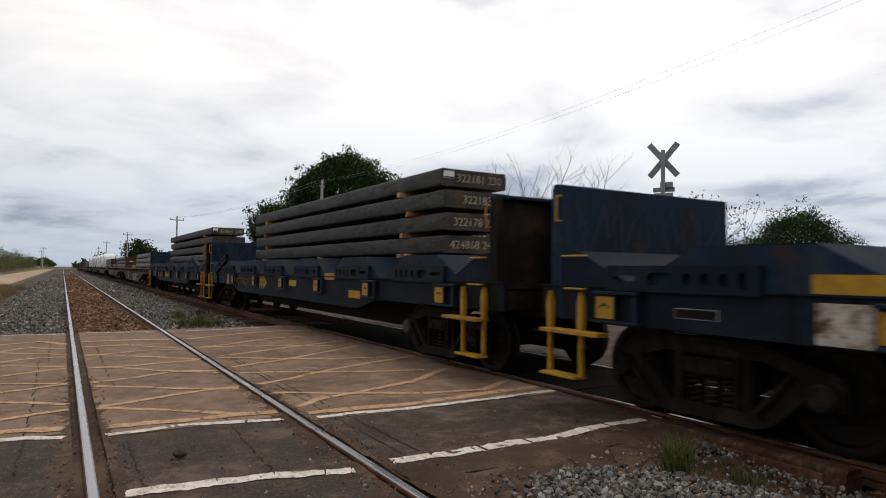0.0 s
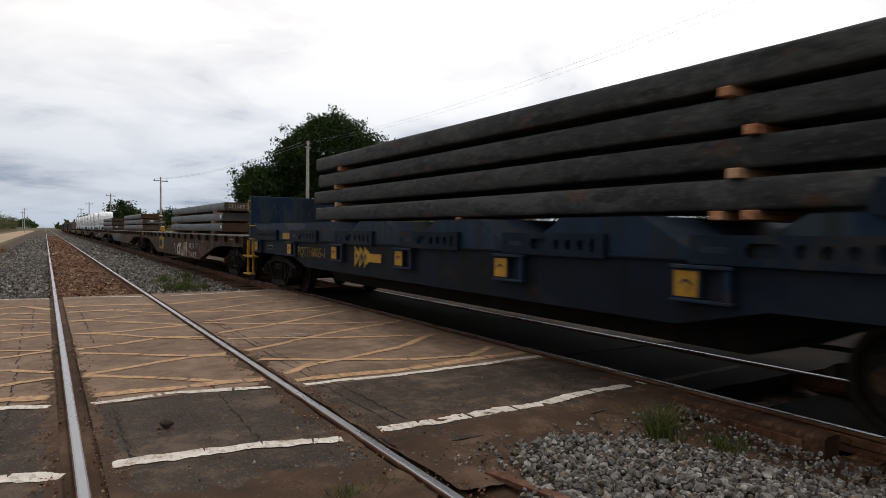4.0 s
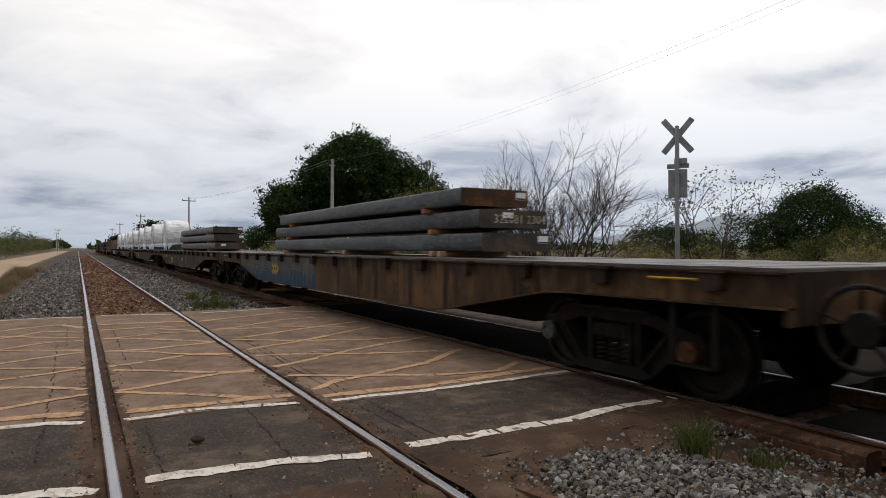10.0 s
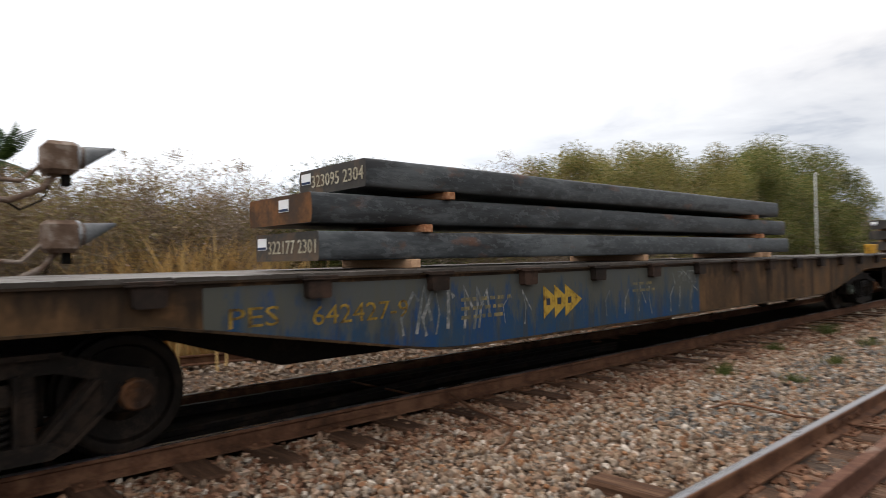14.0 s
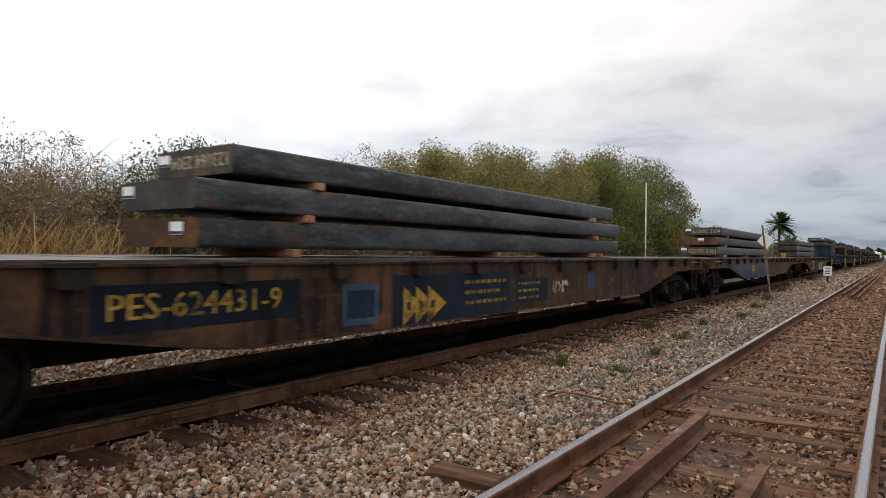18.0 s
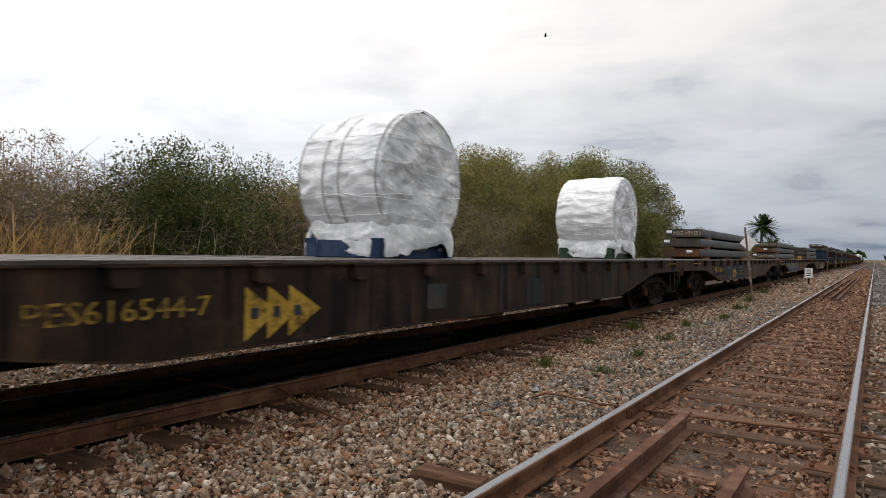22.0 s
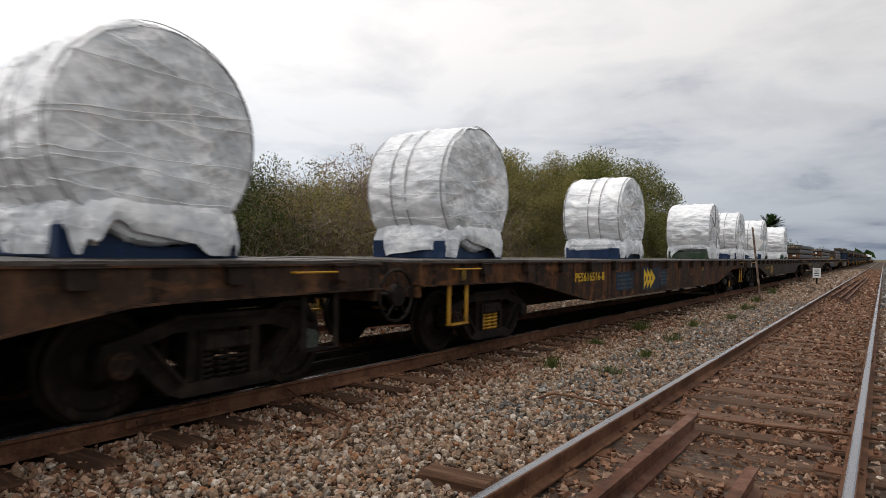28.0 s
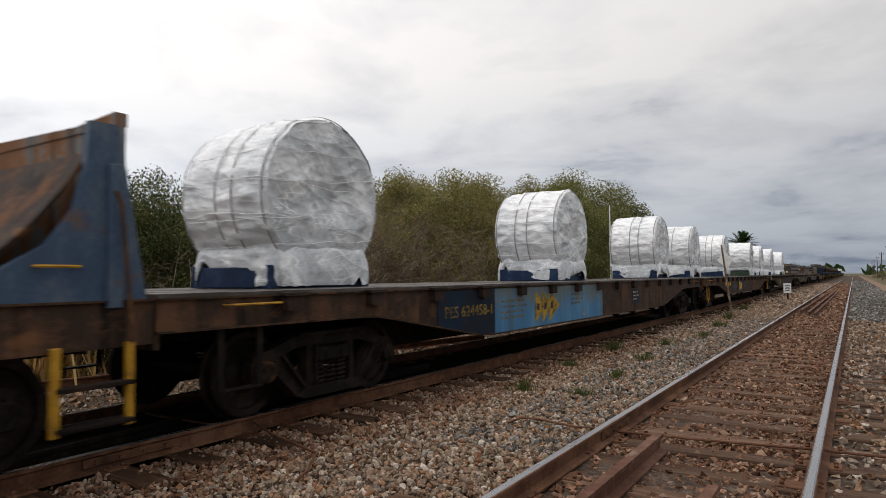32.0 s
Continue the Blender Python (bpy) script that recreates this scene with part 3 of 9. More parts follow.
M["brown_dark"] = surf("dark_brown_freight_paint", [(0.014, 0.0095, 0.0075), (0.046, 0.029, 0.020), (0.11, 0.056, 0.031)], 2.6, 0.65, 0.05, 0.3, 40, stretch=(1, 1, 0.5), detail=11, spread=0.9, streak=((0.010, 0.008, 0.0068), 0.85), spot=((0.19, 0.085, 0.034), 0.6), flake=((0.13, 0.065, 0.033), 0.3, 9.0))
M["brown_black"] = surf("soot_black_freight_paint", [(0.008, 0.0062, 0.005), (0.024, 0.0165, 0.012), (0.06, 0.034, 0.021)], 2.6, 0.65, 0.05, 0.3, 40, stretch=(1, 1, 0.5), detail=9, streak=((0.006, 0.005, 0.0045), 0.85), spot=((0.075, 0.05, 0.032), 0.5))
M["grey_patch"] = surf("blue_grey_repaint", [(0.012, 0.015, 0.018), (0.026, 0.031, 0.036), (0.05, 0.047, 0.042)], 3, 0.65, streak=((0.02, 0.013, 0.009), 0.7), spot=((0.10, 0.045, 0.02), 0.6))
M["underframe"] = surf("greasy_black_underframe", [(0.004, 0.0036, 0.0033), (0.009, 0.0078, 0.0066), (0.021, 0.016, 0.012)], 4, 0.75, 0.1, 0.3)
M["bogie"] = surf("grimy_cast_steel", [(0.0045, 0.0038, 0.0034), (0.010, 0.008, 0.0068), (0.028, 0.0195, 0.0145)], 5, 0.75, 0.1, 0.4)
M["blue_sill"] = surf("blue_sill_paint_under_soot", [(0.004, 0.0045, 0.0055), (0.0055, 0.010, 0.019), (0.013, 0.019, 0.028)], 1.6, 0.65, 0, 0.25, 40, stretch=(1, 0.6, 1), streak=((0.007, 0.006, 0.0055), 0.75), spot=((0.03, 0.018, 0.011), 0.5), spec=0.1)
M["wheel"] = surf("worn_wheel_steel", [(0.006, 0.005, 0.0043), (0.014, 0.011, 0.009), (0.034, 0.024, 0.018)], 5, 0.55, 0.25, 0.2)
M["tread"] = surf("bright_wheel_tread", [(0.35, 0.34, 0.34), (0.5, 0.5, 0.5)], 8, 0.35, 0.9, 0.05)
M["deck"] = surf("worn_steel_deck", [(0.03, 0.023, 0.018), (0.06, 0.05, 0.042), (0.11, 0.095, 0.085)], 2.5, 0.42, 0.3, 0.25, spec=0.5)
M["yellow"] = surf("dirty_yellow_paint", [(0.13, 0.068, 0.012), (0.34, 0.17, 0.012), (0.45, 0.25, 0.02)], 8, 0.55, 0, 0.15, stops=(0, 0.35, 1), spec=0.3)
M["yellow_mark"] = surf("faded_yellow_marking", [(0.05, 0.032, 0.018), (0.20, 0.13, 0.025), (0.31, 0.20, 0.04)], 10, 0.6, 0, 0.1, detail=9, stops=(0.2, 0.5, 1))
M["yellow_emblem"] = surf("yellow_emblem_paint", [(0.07, 0.04, 0.02), (0.30, 0.19, 0.03), (0.42, 0.27, 0.045)], 10, 0.6, 0, 0.1, detail=9, stops=(0.2, 0.5, 1))
M["faint_mark"] = surf("worn_away_marking", [(0.05, 0.06, 0.06), (0.12, 0.11, 0.07), (0.26, 0.20, 0.09)], 14, 0.65, 0, 0.1)
M["chalk"] = surf("thin_chalk_strokes", [(0.05, 0.065, 0.075), (0.13, 0.14, 0.14), (0.26, 0.26, 0.25)], 14, 0.75, 0, 0.1)
M["ink"] = surf("dark_marking_ink", [(0.02, 0.025, 0.04), (0.04, 0.045, 0.06)], 8, 0.6)
M["white_mark"] = surf("chalky_white_marking", [(0.10, 0.055, 0.03), (0.38, 0.33, 0.28), (0.55, 0.52, 0.47)], 11, 0.7, detail=9, stops=(0.25, 0.5, 1))
M["tag"] = surf("white_paper_tag", [(0.7, 0.7, 0.7), (0.8, 0.8, 0.8)], 9, 0.7, 0, 0.02)
M["slab"] = surf("blue_black_mill_scale_steel", [(0.012, 0.0138, 0.0152), (0.036, 0.041, 0.045), (0.080, 0.088, 0.093)], 3.2, 0.48, 0.1, 0.6, 26, stretch=(1, 0.4, 1.6), vary=0.2, detail=10, spot=((0.14, 0.056, 0.025), 0.6), streak=((0.013, 0.013, 0.014), 0.75), spec=0.34, runs=(1.0, 0.6, 4.5), flake=((0.125, 0.137, 0.143), 0.3, 15.0))
M["slab_black"] = surf("brown_black_mill_scale_steel", [(0.011, 0.0115, 0.0112), (0.033, 0.034, 0.0335), (0.068, 0.069, 0.067)], 3.2, 0.62, 0.1, 0.5, 26, stretch=(1, 0.5, 1.6), vary=0.2, detail=10, spot=((0.08, 0.035, 0.018), 0.6), streak=((0.009, 0.0088, 0.0085), 0.75), spec=0.18, runs=(1.0, 0.9, 4.5), flake=((0.085, 0.088, 0.087), 0.35, 16.0))
M["slab_rust"] = surf("rusty_steel_slab_end", [(0.032, 0.026, 0.023), (0.075, 0.042, 0.024), (0.17, 0.078, 0.033)], 3, 0.75, 0.15, 0.4, 26, detail=9)
M["timber"] = surf("orange_brown_timber", [(0.22, 0.085, 0.04), (0.34, 0.15, 0.075), (0.45, 0.25, 0.14)], 4, 0.8, 0, 0.4, 40, stretch=(0.5, 6, 6), vary=0.3)
M["timber_pale"] = surf("pale_pine_timber", [(0.36, 0.2, 0.11), (0.5, 0.32, 0.2)], 4, 0.8, 0, 0.4, 40, stretch=(0.5, 6, 6), vary=0.2)
M["skid_blue"] = surf("dull_blue_skid_paint", [(0.008, 0.016, 0.036), (0.010, 0.028, 0.075), (0.035, 0.055, 0.10)], 4, 0.55, spec=0.2)
M["skid_green"] = surf("dark_green_skid_paint", [(0.008, 0.02, 0.010), (0.014, 0.042, 0.02), (0.05, 0.06, 0.045)], 4, 0.5, spec=0.3)
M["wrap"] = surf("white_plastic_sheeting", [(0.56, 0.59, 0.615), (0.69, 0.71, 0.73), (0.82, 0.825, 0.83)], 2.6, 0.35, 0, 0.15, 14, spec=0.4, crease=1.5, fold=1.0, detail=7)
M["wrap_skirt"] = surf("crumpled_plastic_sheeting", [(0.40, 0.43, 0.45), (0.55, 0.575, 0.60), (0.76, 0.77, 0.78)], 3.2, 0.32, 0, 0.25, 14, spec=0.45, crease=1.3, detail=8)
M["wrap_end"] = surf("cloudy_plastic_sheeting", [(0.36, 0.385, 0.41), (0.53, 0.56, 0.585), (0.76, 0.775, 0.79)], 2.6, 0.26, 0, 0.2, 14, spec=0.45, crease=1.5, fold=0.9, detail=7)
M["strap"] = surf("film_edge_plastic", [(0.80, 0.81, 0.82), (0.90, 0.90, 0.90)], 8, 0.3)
M["bark"] = surf("grey_brown_bark", [(0.045, 0.034, 0.026), (0.09, 0.07, 0.055), (0.15, 0.12, 0.10)], 5, 0.9, 0, 0.7, 40, stretch=(3, 3, 0.6))
M["bare_bark"] = surf("dark_thorny_bark", [(0.03, 0.022, 0.017), (0.06, 0.045, 0.035), (0.10, 0.078, 0.06)], 5, 0.9, 0, 0.2)
M["twig"] = surf("dry_twigs", [(0.095, 0.072, 0.053), (0.175, 0.135, 0.102), (0.31, 0.255, 0.20)], 5, 0.9, 0, 0.2)
M["leaf_dark"] = leafy("dark_green_leaves", [(0.012, 0.027, 0.008), (0.026, 0.050, 0.013), (0.048, 0.076, 0.020)], passing=0.2)
M["leaf_green"] = leafy("green_leaves", [(0.065, 0.084, 0.019), (0.115, 0.134, 0.033), (0.20, 0.205, 0.06)], passing=0.45, gloss=0.4)
M["leaf_olive"] = leafy("dull_olive_leaves", [(0.040, 0.050, 0.014), (0.075, 0.085, 0.024), (0.14, 0.135, 0.044)], passing=0.25)
M["leaf_dry"] = leafy("olive_dry_leaves", [(0.145, 0.122, 0.034), (0.23, 0.19, 0.056), (0.33, 0.26, 0.105), (0.175, 0.175, 0.044)], passing=0.45, gloss=0.4)
M["leaf_brown"] = leafy("brown_dry_leaves", [(0.15, 0.095, 0.050), (0.235, 0.157, 0.088), (0.17, 0.138, 0.054), (0.37, 0.28, 0.19)], passing=0.4, gloss=0.2)
M["blossom"] = leafy("pale_pink_seed_heads", [(0.42, 0.33, 0.31), (0.55, 0.47, 0.45), (0.36, 0.27, 0.24)])
M["straw"] = leafy("straw_grass", [(0.46, 0.26, 0.085), (0.64, 0.42, 0.17), (0.46, 0.33, 0.14)], passing=0.35)
M["grass"] = leafy("fresh_grass", [(0.05, 0.07, 0.02), (0.08, 0.10, 0.028), (0.15, 0.14, 0.055)], passing=0.25)
M["concrete"] = surf("weathered_concrete_pole", [(0.25, 0.235, 0.215), (0.38, 0.36, 0.33), (0.46, 0.44, 0.41)], 3, 0.85, 0, 0.3, 40)
M["steel_grey"] = surf("galvanised_steel", [(0.22, 0.23, 0.24), (0.34, 0.35, 0.36)], 8, 0.5, 0.5, 0.1)
M["sign_grey"] = surf("weathered_sign_back", [(0.18, 0.19, 0.2), (0.27, 0.28, 0.29), (0.36, 0.37, 0.38)], 5, 0.6, 0.2, 0.1)
M["sign_white"] = surf("white_sign_paint", [(0.55, 0.55, 0.53), (0.75, 0.75, 0.73)], 6, 0.6)
M["rust_box"] = surf("rusted_signal_housing", [(0.07, 0.042, 0.028), (0.15, 0.10, 0.072), (0.27, 0.22, 0.185)], 6, 0.8, 0.1, 0.3)
M["wire"] = surf("aluminium_wire", [(0.4, 0.4, 0.41), (0.5, 0.5, 0.51)], 5, 0.6, 0.3, 0)
# pale blue carries the haze of distance in the hills' own colour
M["hill"] = surf("haze_blue_hills", [(0.50, 0.57, 0.65), (0.55, 0.62, 0.70)], 0.01, 1.0, 0, 0)
M["feather"] = surf("black_feathers", [(0.01, 0.01, 0.01), (0.03, 0.028, 0.026)], 9, 0.7)
M["lens"] = surf("dark_signal_lens", [(0.02, 0.02, 0.02), (0.05, 0.05, 0.05)], 9, 0.2)

# ---- the setting ----
rnd = random.Random(7)
rng = np.random.default_rng(11)

# ground: one sheet to the horizon
bm = bmesh.new()
R_OUT = 2600.0
bmesh.ops.create_grid(bm, x_segments=40, y_segments=40, size=R_OUT)
for v in bm.verts:
    v.co.z = -0.50
thing("ground", bm, M["field"], "flat rough grassland with dry patches reaching the horizon", "ground", kind="structure")

# track bed of earth and fine stone under both tracks
BED = [(-6.5, -0.62), (-4.4, -0.44), (-2.7, -0.24), (-1.5, -0.155), (1.5, -0.155), (2.4, -0.20), (3.2, -0.195), (6.4, -0.195), (7.6, -0.20), (10.6, -0.22), (11.4, -0.36), (12.2, -0.62)]


def bed_z(x):
    for (x0, z0), (x1, z1) in zip(BED, BED[1:]):
        if x0 <= x <= x1:
            return z0 + (z1 - z0) * (x - x0) / (x1 - x0)
    return -0.5


def strip(y0, y1, step, name, label):
    ys = np.arange(y0, y1 + 0.01, step)
    xs = np.linspace(-6.5, 12.2, 62)
    vs, fs = [], []
    for yy in ys:
        for xx in xs:
            n1 = noise.noise(Vector((xx * 0.9, yy * 0.9, 1.0))) * 0.035 + noise.noise(Vector((xx * 4, yy * 4, 5.0))) * 0.018
            vs.append((xx, yy, bed_z(xx) + n1 - 0.03))
    w = len(xs)
    for j in range(len(ys) - 1):
        for i in range(w - 1):
            fs.append((j * w + i, j * w + i + 1, (j + 1) * w + i + 1, (j + 1) * w + i))
    return thing(name, soup(name, vs, fs, M["ballast_bed"], True), None, label, "track bed", kind="structure")


strip(-30.0, 18.0, 0.25, "track_bed", "brown stony track bed under the ballast")
strip(-420.0, -30.0, 3.0, "track_bed", "brown stony track bed running into the distance")
strip(18.0, 420.0, 3.0, "track_bed", "brown stony track bed running into the distance")

# rails

def rail_mesh(y0, y1, step=6.0):
    out = []
    for prof, mat in ((HEAD, "rail_top"), (FOOT, "rail")):
        b = bmesh.new()
        n = max(1, int((y1 - y0) / step))
        rows = []
        for i in range(n + 1):
            yy = y0 + (y1 - y0) * i / n
            rows.append([b.verts.new((p[0], yy, p[1])) for p in prof])
        k = len(prof)
        for r0, r1 in zip(rows, rows[1:]):
            for i in range(k):
                b.faces.new((r0[i], r0[(i + 1) % k], r1[(i + 1) % k], r1[i]))
        b.faces.new(rows[0])
        b.faces.new(rows[-1])
        out.append(finish(b, "rail", M[mat]))
    return out


# the head's flanks are as rusty as the web: only a narrow running band is polished
HEAD = [(-0.029, -0.005), (-0.020, 0.0), (0.020, 0.0), (0.029, -0.005), (0.027, -0.010), (-0.027, -0.010)]
FOOT = [(-0.036, -0.0102), (-0.030, -0.0062), (-0.027, -0.0075), (0.027, -0.0075), (0.030, -0.0062), (0.036, -0.0102), (0.036, -0.03), (0.012, -0.044), (0.010, -0.12), (0.07, -0.14), (0.07, -0.155),
        (-0.07, -0.155), (-0.07, -0.14), (-0.010, -0.12), (-0.012, -0.044), (-0.036, -0.03)]
rail_top_me, rail_foot_me = rail_mesh(-650, 650, 20.0)
TRACKS = []
for k, (cx, lab) in enumerate(((0.0, "empty railway track with polished rails on wooden sleepers"), (TRACK_X, "railway track carrying the freight train"))):
    tr = empty("railway_track", lab, "railway track", kind="structure")
    tr.matrix_basis = pose(cx, 0, 0)
    TRACKS.append(tr)
    for sx in (-0.835, 0.835):
        f = part("rail", rail_foot_me, None, tr, at=pose(sx, 0, 0))
        part("rail_head", rail_top_me, None, f, "polished steel running band")

# fishplates at rail joints
b = bmesh.new()
box(b, -0.03, 0.03, -0.4, 0.4, -0.115, -0.045, 0.006)
for yy in (-0.3, -0.1, 0.1, 0.3):
    lathe(b, [(-0.045, 0.018), (0.045, 0.018)], "x", (0, yy, -0.08), 6)
fish = finish(b, "fishplate", M["rail"])
for cx, sx, yy in ((0, 0.835, -6.0), (0, -0.835, -11.0), (1, -0.835, 2.15), (1, -0.835, -3.1), (1, 0.835, -7.0), (0, 0.835, -22.0)):
    part("fishplate", fish, None, TRACKS[cx], at=pose(sx, yy, 0))

# crossing pavement: slabs between the rails
Y0, Y1 = 2.75, 14.9


def slab_deck(x0, x1, y0, y1, mat, name, top=-0.018, wob=0.05):
    n = max(6, int((y1 - y0) / 0.35))
    m = max(2, int((x1 - x0) / 0.35))
    vs, fs = [], []
    for j in range(n + 1):
        for i in range(m + 1):
            xx, yy = x0 + (x1 - x0) * i / m, y0 + (y1 - y0) * j / n
            if i in (0, m):
                xx += 0.02 * noise.noise(Vector((x0 + i, yy * 3, 2.0)))
            if j in (0, n):
                yy += wob * noise.noise(Vector((xx * 2.2, j * 1.7, 4.0)))
            vs.append((xx, yy, top + 0.010 * noise.noise(Vector((xx * 1.5, yy * 1.5, 9.0)))))
    w = m + 1
    for j in range(n):
        for i in range(m):
            fs.append((j * w + i, j * w + i + 1, (j + 1) * w + i + 1, (j + 1) * w + i))
    rim = [j * w for j in range(n + 1)] + [n * w + i for i in range(1, w)] + [j * w + m for j in range(n - 1, -1, -1)] + [i for i in range(m - 1, 0, -1)]
    base = len(vs)
    for r in rim:
        x, y, z = vs[r]
        vs.append((x, y, z - 0.16))
    for a in range(len(rim)):
        c = (a + 1) % len(rim)
        fs.append((rim[a], rim[c], base + c, base + a))
    return soup(name, vs, fs, M[mat], False)


cross = empty("level_crossing", "worn asphalt level crossing with orange hatching and white lines", "level crossing", kind="structure")
XS = [(-14.0, -0.94), (-0.715, 0.765), (0.92, 3.84), (4.09, 5.53), (5.76, 13.0)]
SEAM = (5.92, 5.68, 5.42, 5.42, 5.42)


def seam(x):
    """Where the dark patched asphalt ends and the dusty asphalt begins."""
    return next(s for (a, c), s in zip(XS, SEAM) if x < c or c == XS[-1][1])


# panels from the train's track outward are coloured darker for its shade
for x0, x1 in XS:
    part("panel", slab_deck(x0, x1, seam((x0 + x1) / 2), Y1, "asphalt_old" if x0 < 4 else "shade_bed" if x0 < 5 else "asphalt_dark", "panel"), None, cross, "dusty brown asphalt" if x0 < 4 else "asphalt darkened for the train's shade")
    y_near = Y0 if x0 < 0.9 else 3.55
    part("panel", slab_deck(x0, x1, y_near, seam((x0 + x1) / 2) - 0.01, "asphalt_dark" if x0 < 4 else "shade_bed", "panel", -0.022, 0.12), None, cross, "dark cracked asphalt")
# soil packed into the gaps beside the rails
for cx in (-0.835, 0.835):
    vs, fs = [], []
    ys = np.arange(2.8, 14.9, 0.15)
    for yy in ys:
        for i in range(6):
            xx = cx - 0.135 + 0.27 * i / 5
            vs.append((xx, yy, -0.050 + 0.018 * noise.noise(Vector((xx * 9, yy * 5, 3)))))
    for j in range(len(ys) - 1):
        for i in range(5):
            fs.append((j * 6 + i, j * 6 + i + 1, (j + 1) * 6 + i + 1, (j + 1) * 6 + i))
    part("packed_soil", soup("packed_soil", vs, fs, M["earth"], True), None, cross, "dark soil packed beside the rail")
def deck_z(x, y):
    """Height of the worn asphalt."""
    return (-0.018 if y > seam(x) - 0.005 else -0.022) + 0.010 * noise.noise(Vector((x * 1.5, y * 1.5, 9.0)))


# cracks: thin dark seams
def crack(p, q, seed, w=0.012):
    n, vs, fs = 40, [], []
    r = random.Random(seed)
    d = Vector((q[0] - p[0], q[1] - p[1])).normalized()
    for i in range(n + 1):
        t = i / n
        o = (r.random() - 0.5) * 0.035
        x, y = p[0] + (q[0] - p[0]) * t - d.y * o, p[1] + (q[1] - p[1]) * t + d.x * o
        h = w * (0.4 + r.random()) / 2
        z = 0.014 + deck_z(x, y)
        vs += [(x - d.y * h, y + d.x * h, z), (x + d.y * h, y - d.x * h, z)]
    for i in range(n):
        if r.random() < 0.82:
            fs.append((2 * i, 2 * i + 1, 2 * i + 3, 2 * i + 2))
    return soup("crack", vs, fs, M["underframe"])


for k, (p, q) in enumerate((((1.21, 10.7), (1.25, 6.6)), ((1.25, 6.6), (1.32, 3.7)), ((1.15, 10.0), (1.14, 5.5)), ((1.14, 5.5), (1.17, 3.9)), ((0.26, 6.2), (0.22, 4.2)), ((-0.56, 5.5), (-0.55, 4.1)), ((-0.51, 12.6), (-0.50, 7.9)), ((-1.27, 10.7), (-1.24, 6.5)), ((-1.24, 6.5), (-1.26, 4.85)), ((-1.17, 14.4), (-1.16, 10.1)))):
    part("crack", crack(p, q, k), None, cross, "open asphalt crack", at=pose(0, 0, -0.0105))


def stripe(pts, width, seed):
    """A painted line along pts in cracked pieces, worn and chipped at its edges, lying on the asphalt."""
    vs, fs = [], []
    r = random.Random(seed)
    for a, c in zip(pts, pts[1:]):
        full = math.dist(a, c)
        d = Vector((c[0] - a[0], c[1] - a[1])).normalized()
        at = 0.0
        while at < full - 0.02:
            end = min(full, at + r.uniform(0.25, 0.9))
            n = max(2, int((end - at) / 0.03))
            skew = r.uniform(-0.25, 0.25)
            base = len(vs)
            for i in range(n + 1):
                t = at + (end - at) * i / n
                p = Vector((a[0] + d.x * t, a[1] + d.y * t))
                bow = 0.018 * noise.noise(Vector((p.x * 1.6, p.y * 1.6, seed)))
                p += Vector((-d.y, d.x)) * bow
                w0 = width * (0.45 + 0.20 * noise.noise(Vector((p.x * 5, p.y * 5, seed))) + 0.14 * (r.random() - 0.7))
                w1 = width * (0.45 + 0.20 * noise.noise(Vector((p.x * 5, p.y * 5, seed + 40))) + 0.14 * (r.random() - 0.7))
                k = skew * (1 if i == 0 else -1 if i == n else 0) * 0.3
                for q in ((p.x - d.y * w0 + d.x * k * w0, p.y + d.x * w0 + d.y * k * w0), (p.x + d.y * w1 - d.x * k * w1, p.y - d.x * w1 - d.y * k * w1)):
                    vs.append((*q, deck_z(*q) + 0.005))
            for i in range(n):
                if r.random() < 0.03:
                    continue
                q = base + 2 * i
                fs.append((q, q + 1, q + 3, q + 2))
            at = end + (r.uniform(0.002, 0.012) if end < full else 0.1)
    return vs, fs


def soil_layer(x0, x1, y0, y1, height, seed, label, step=0.05):
    """Loose soil lying over the asphalt in patches: it shows where its surface rises above it."""
    nx, ny = int((x1 - x0) / step) + 1, int((y1 - y0) / step) + 1
    vs, fs = [], []
    for j in range(ny):
        for i in range(nx):
            x, y = x0 + (x1 - x0) * i / (nx - 1), y0 + (y1 - y0) * j / (ny - 1)
            rough = 0.012 * noise.noise(Vector((x * 3.1, y * 3.1, seed))) + 0.009 * noise.noise(Vector((x * 11, y * 11, seed))) + 0.006 * noise.noise(Vector((x * 27, y * 27, seed)))
            vs.append((x, y, deck_z(x, y) + rough + height(x, y)))
    for j in range(ny - 1):
        for i in range(nx - 1):
            fs.append((j * nx + i, j * nx + i + 1, (j + 1) * nx + i + 1, (j + 1) * nx + i))
    part("soil_patch", soup("soil_patch", vs, fs, M["earth"], True), None, cross, label)


for k, (x0, x1, rail) in enumerate(((-1.28, -0.93, -0.93), (-0.72, -0.42, -0.72), (0.50, 0.77, 0.77), (0.91, 1.22, 0.91))):
    soil_layer(x0, x1, 2.8, 9.5, lambda x, y: 0.007 - 0.085 * abs(x - rail) - 0.0022 * max(0, y - 5), 3 + k, "dark soil trodden along the rail")
soil_layer(-2.7, -0.95, 2.75, 4.6, lambda x, y: 0.012 - 0.017 * (y - 2.75), 11, "brown soil over the broken asphalt edge")
soil_layer(-0.70, 0.75, 2.75, 4.6, lambda x, y: 0.012 - 0.016 * (y - 2.75), 12, "brown soil over the broken asphalt edge")
soil_layer(0.93, 3.86, 3.15, 5.0, lambda x, y: 0.010 - 0.030 * (y - 3.6) if y > 3.6 else 0.010 - 0.13 * (3.6 - y) + 0.03 * noise.noise(Vector((x * 2.3, y * 2.3, 6.0))), 13, "brown soil over the broken asphalt edge")

LINES = [0]


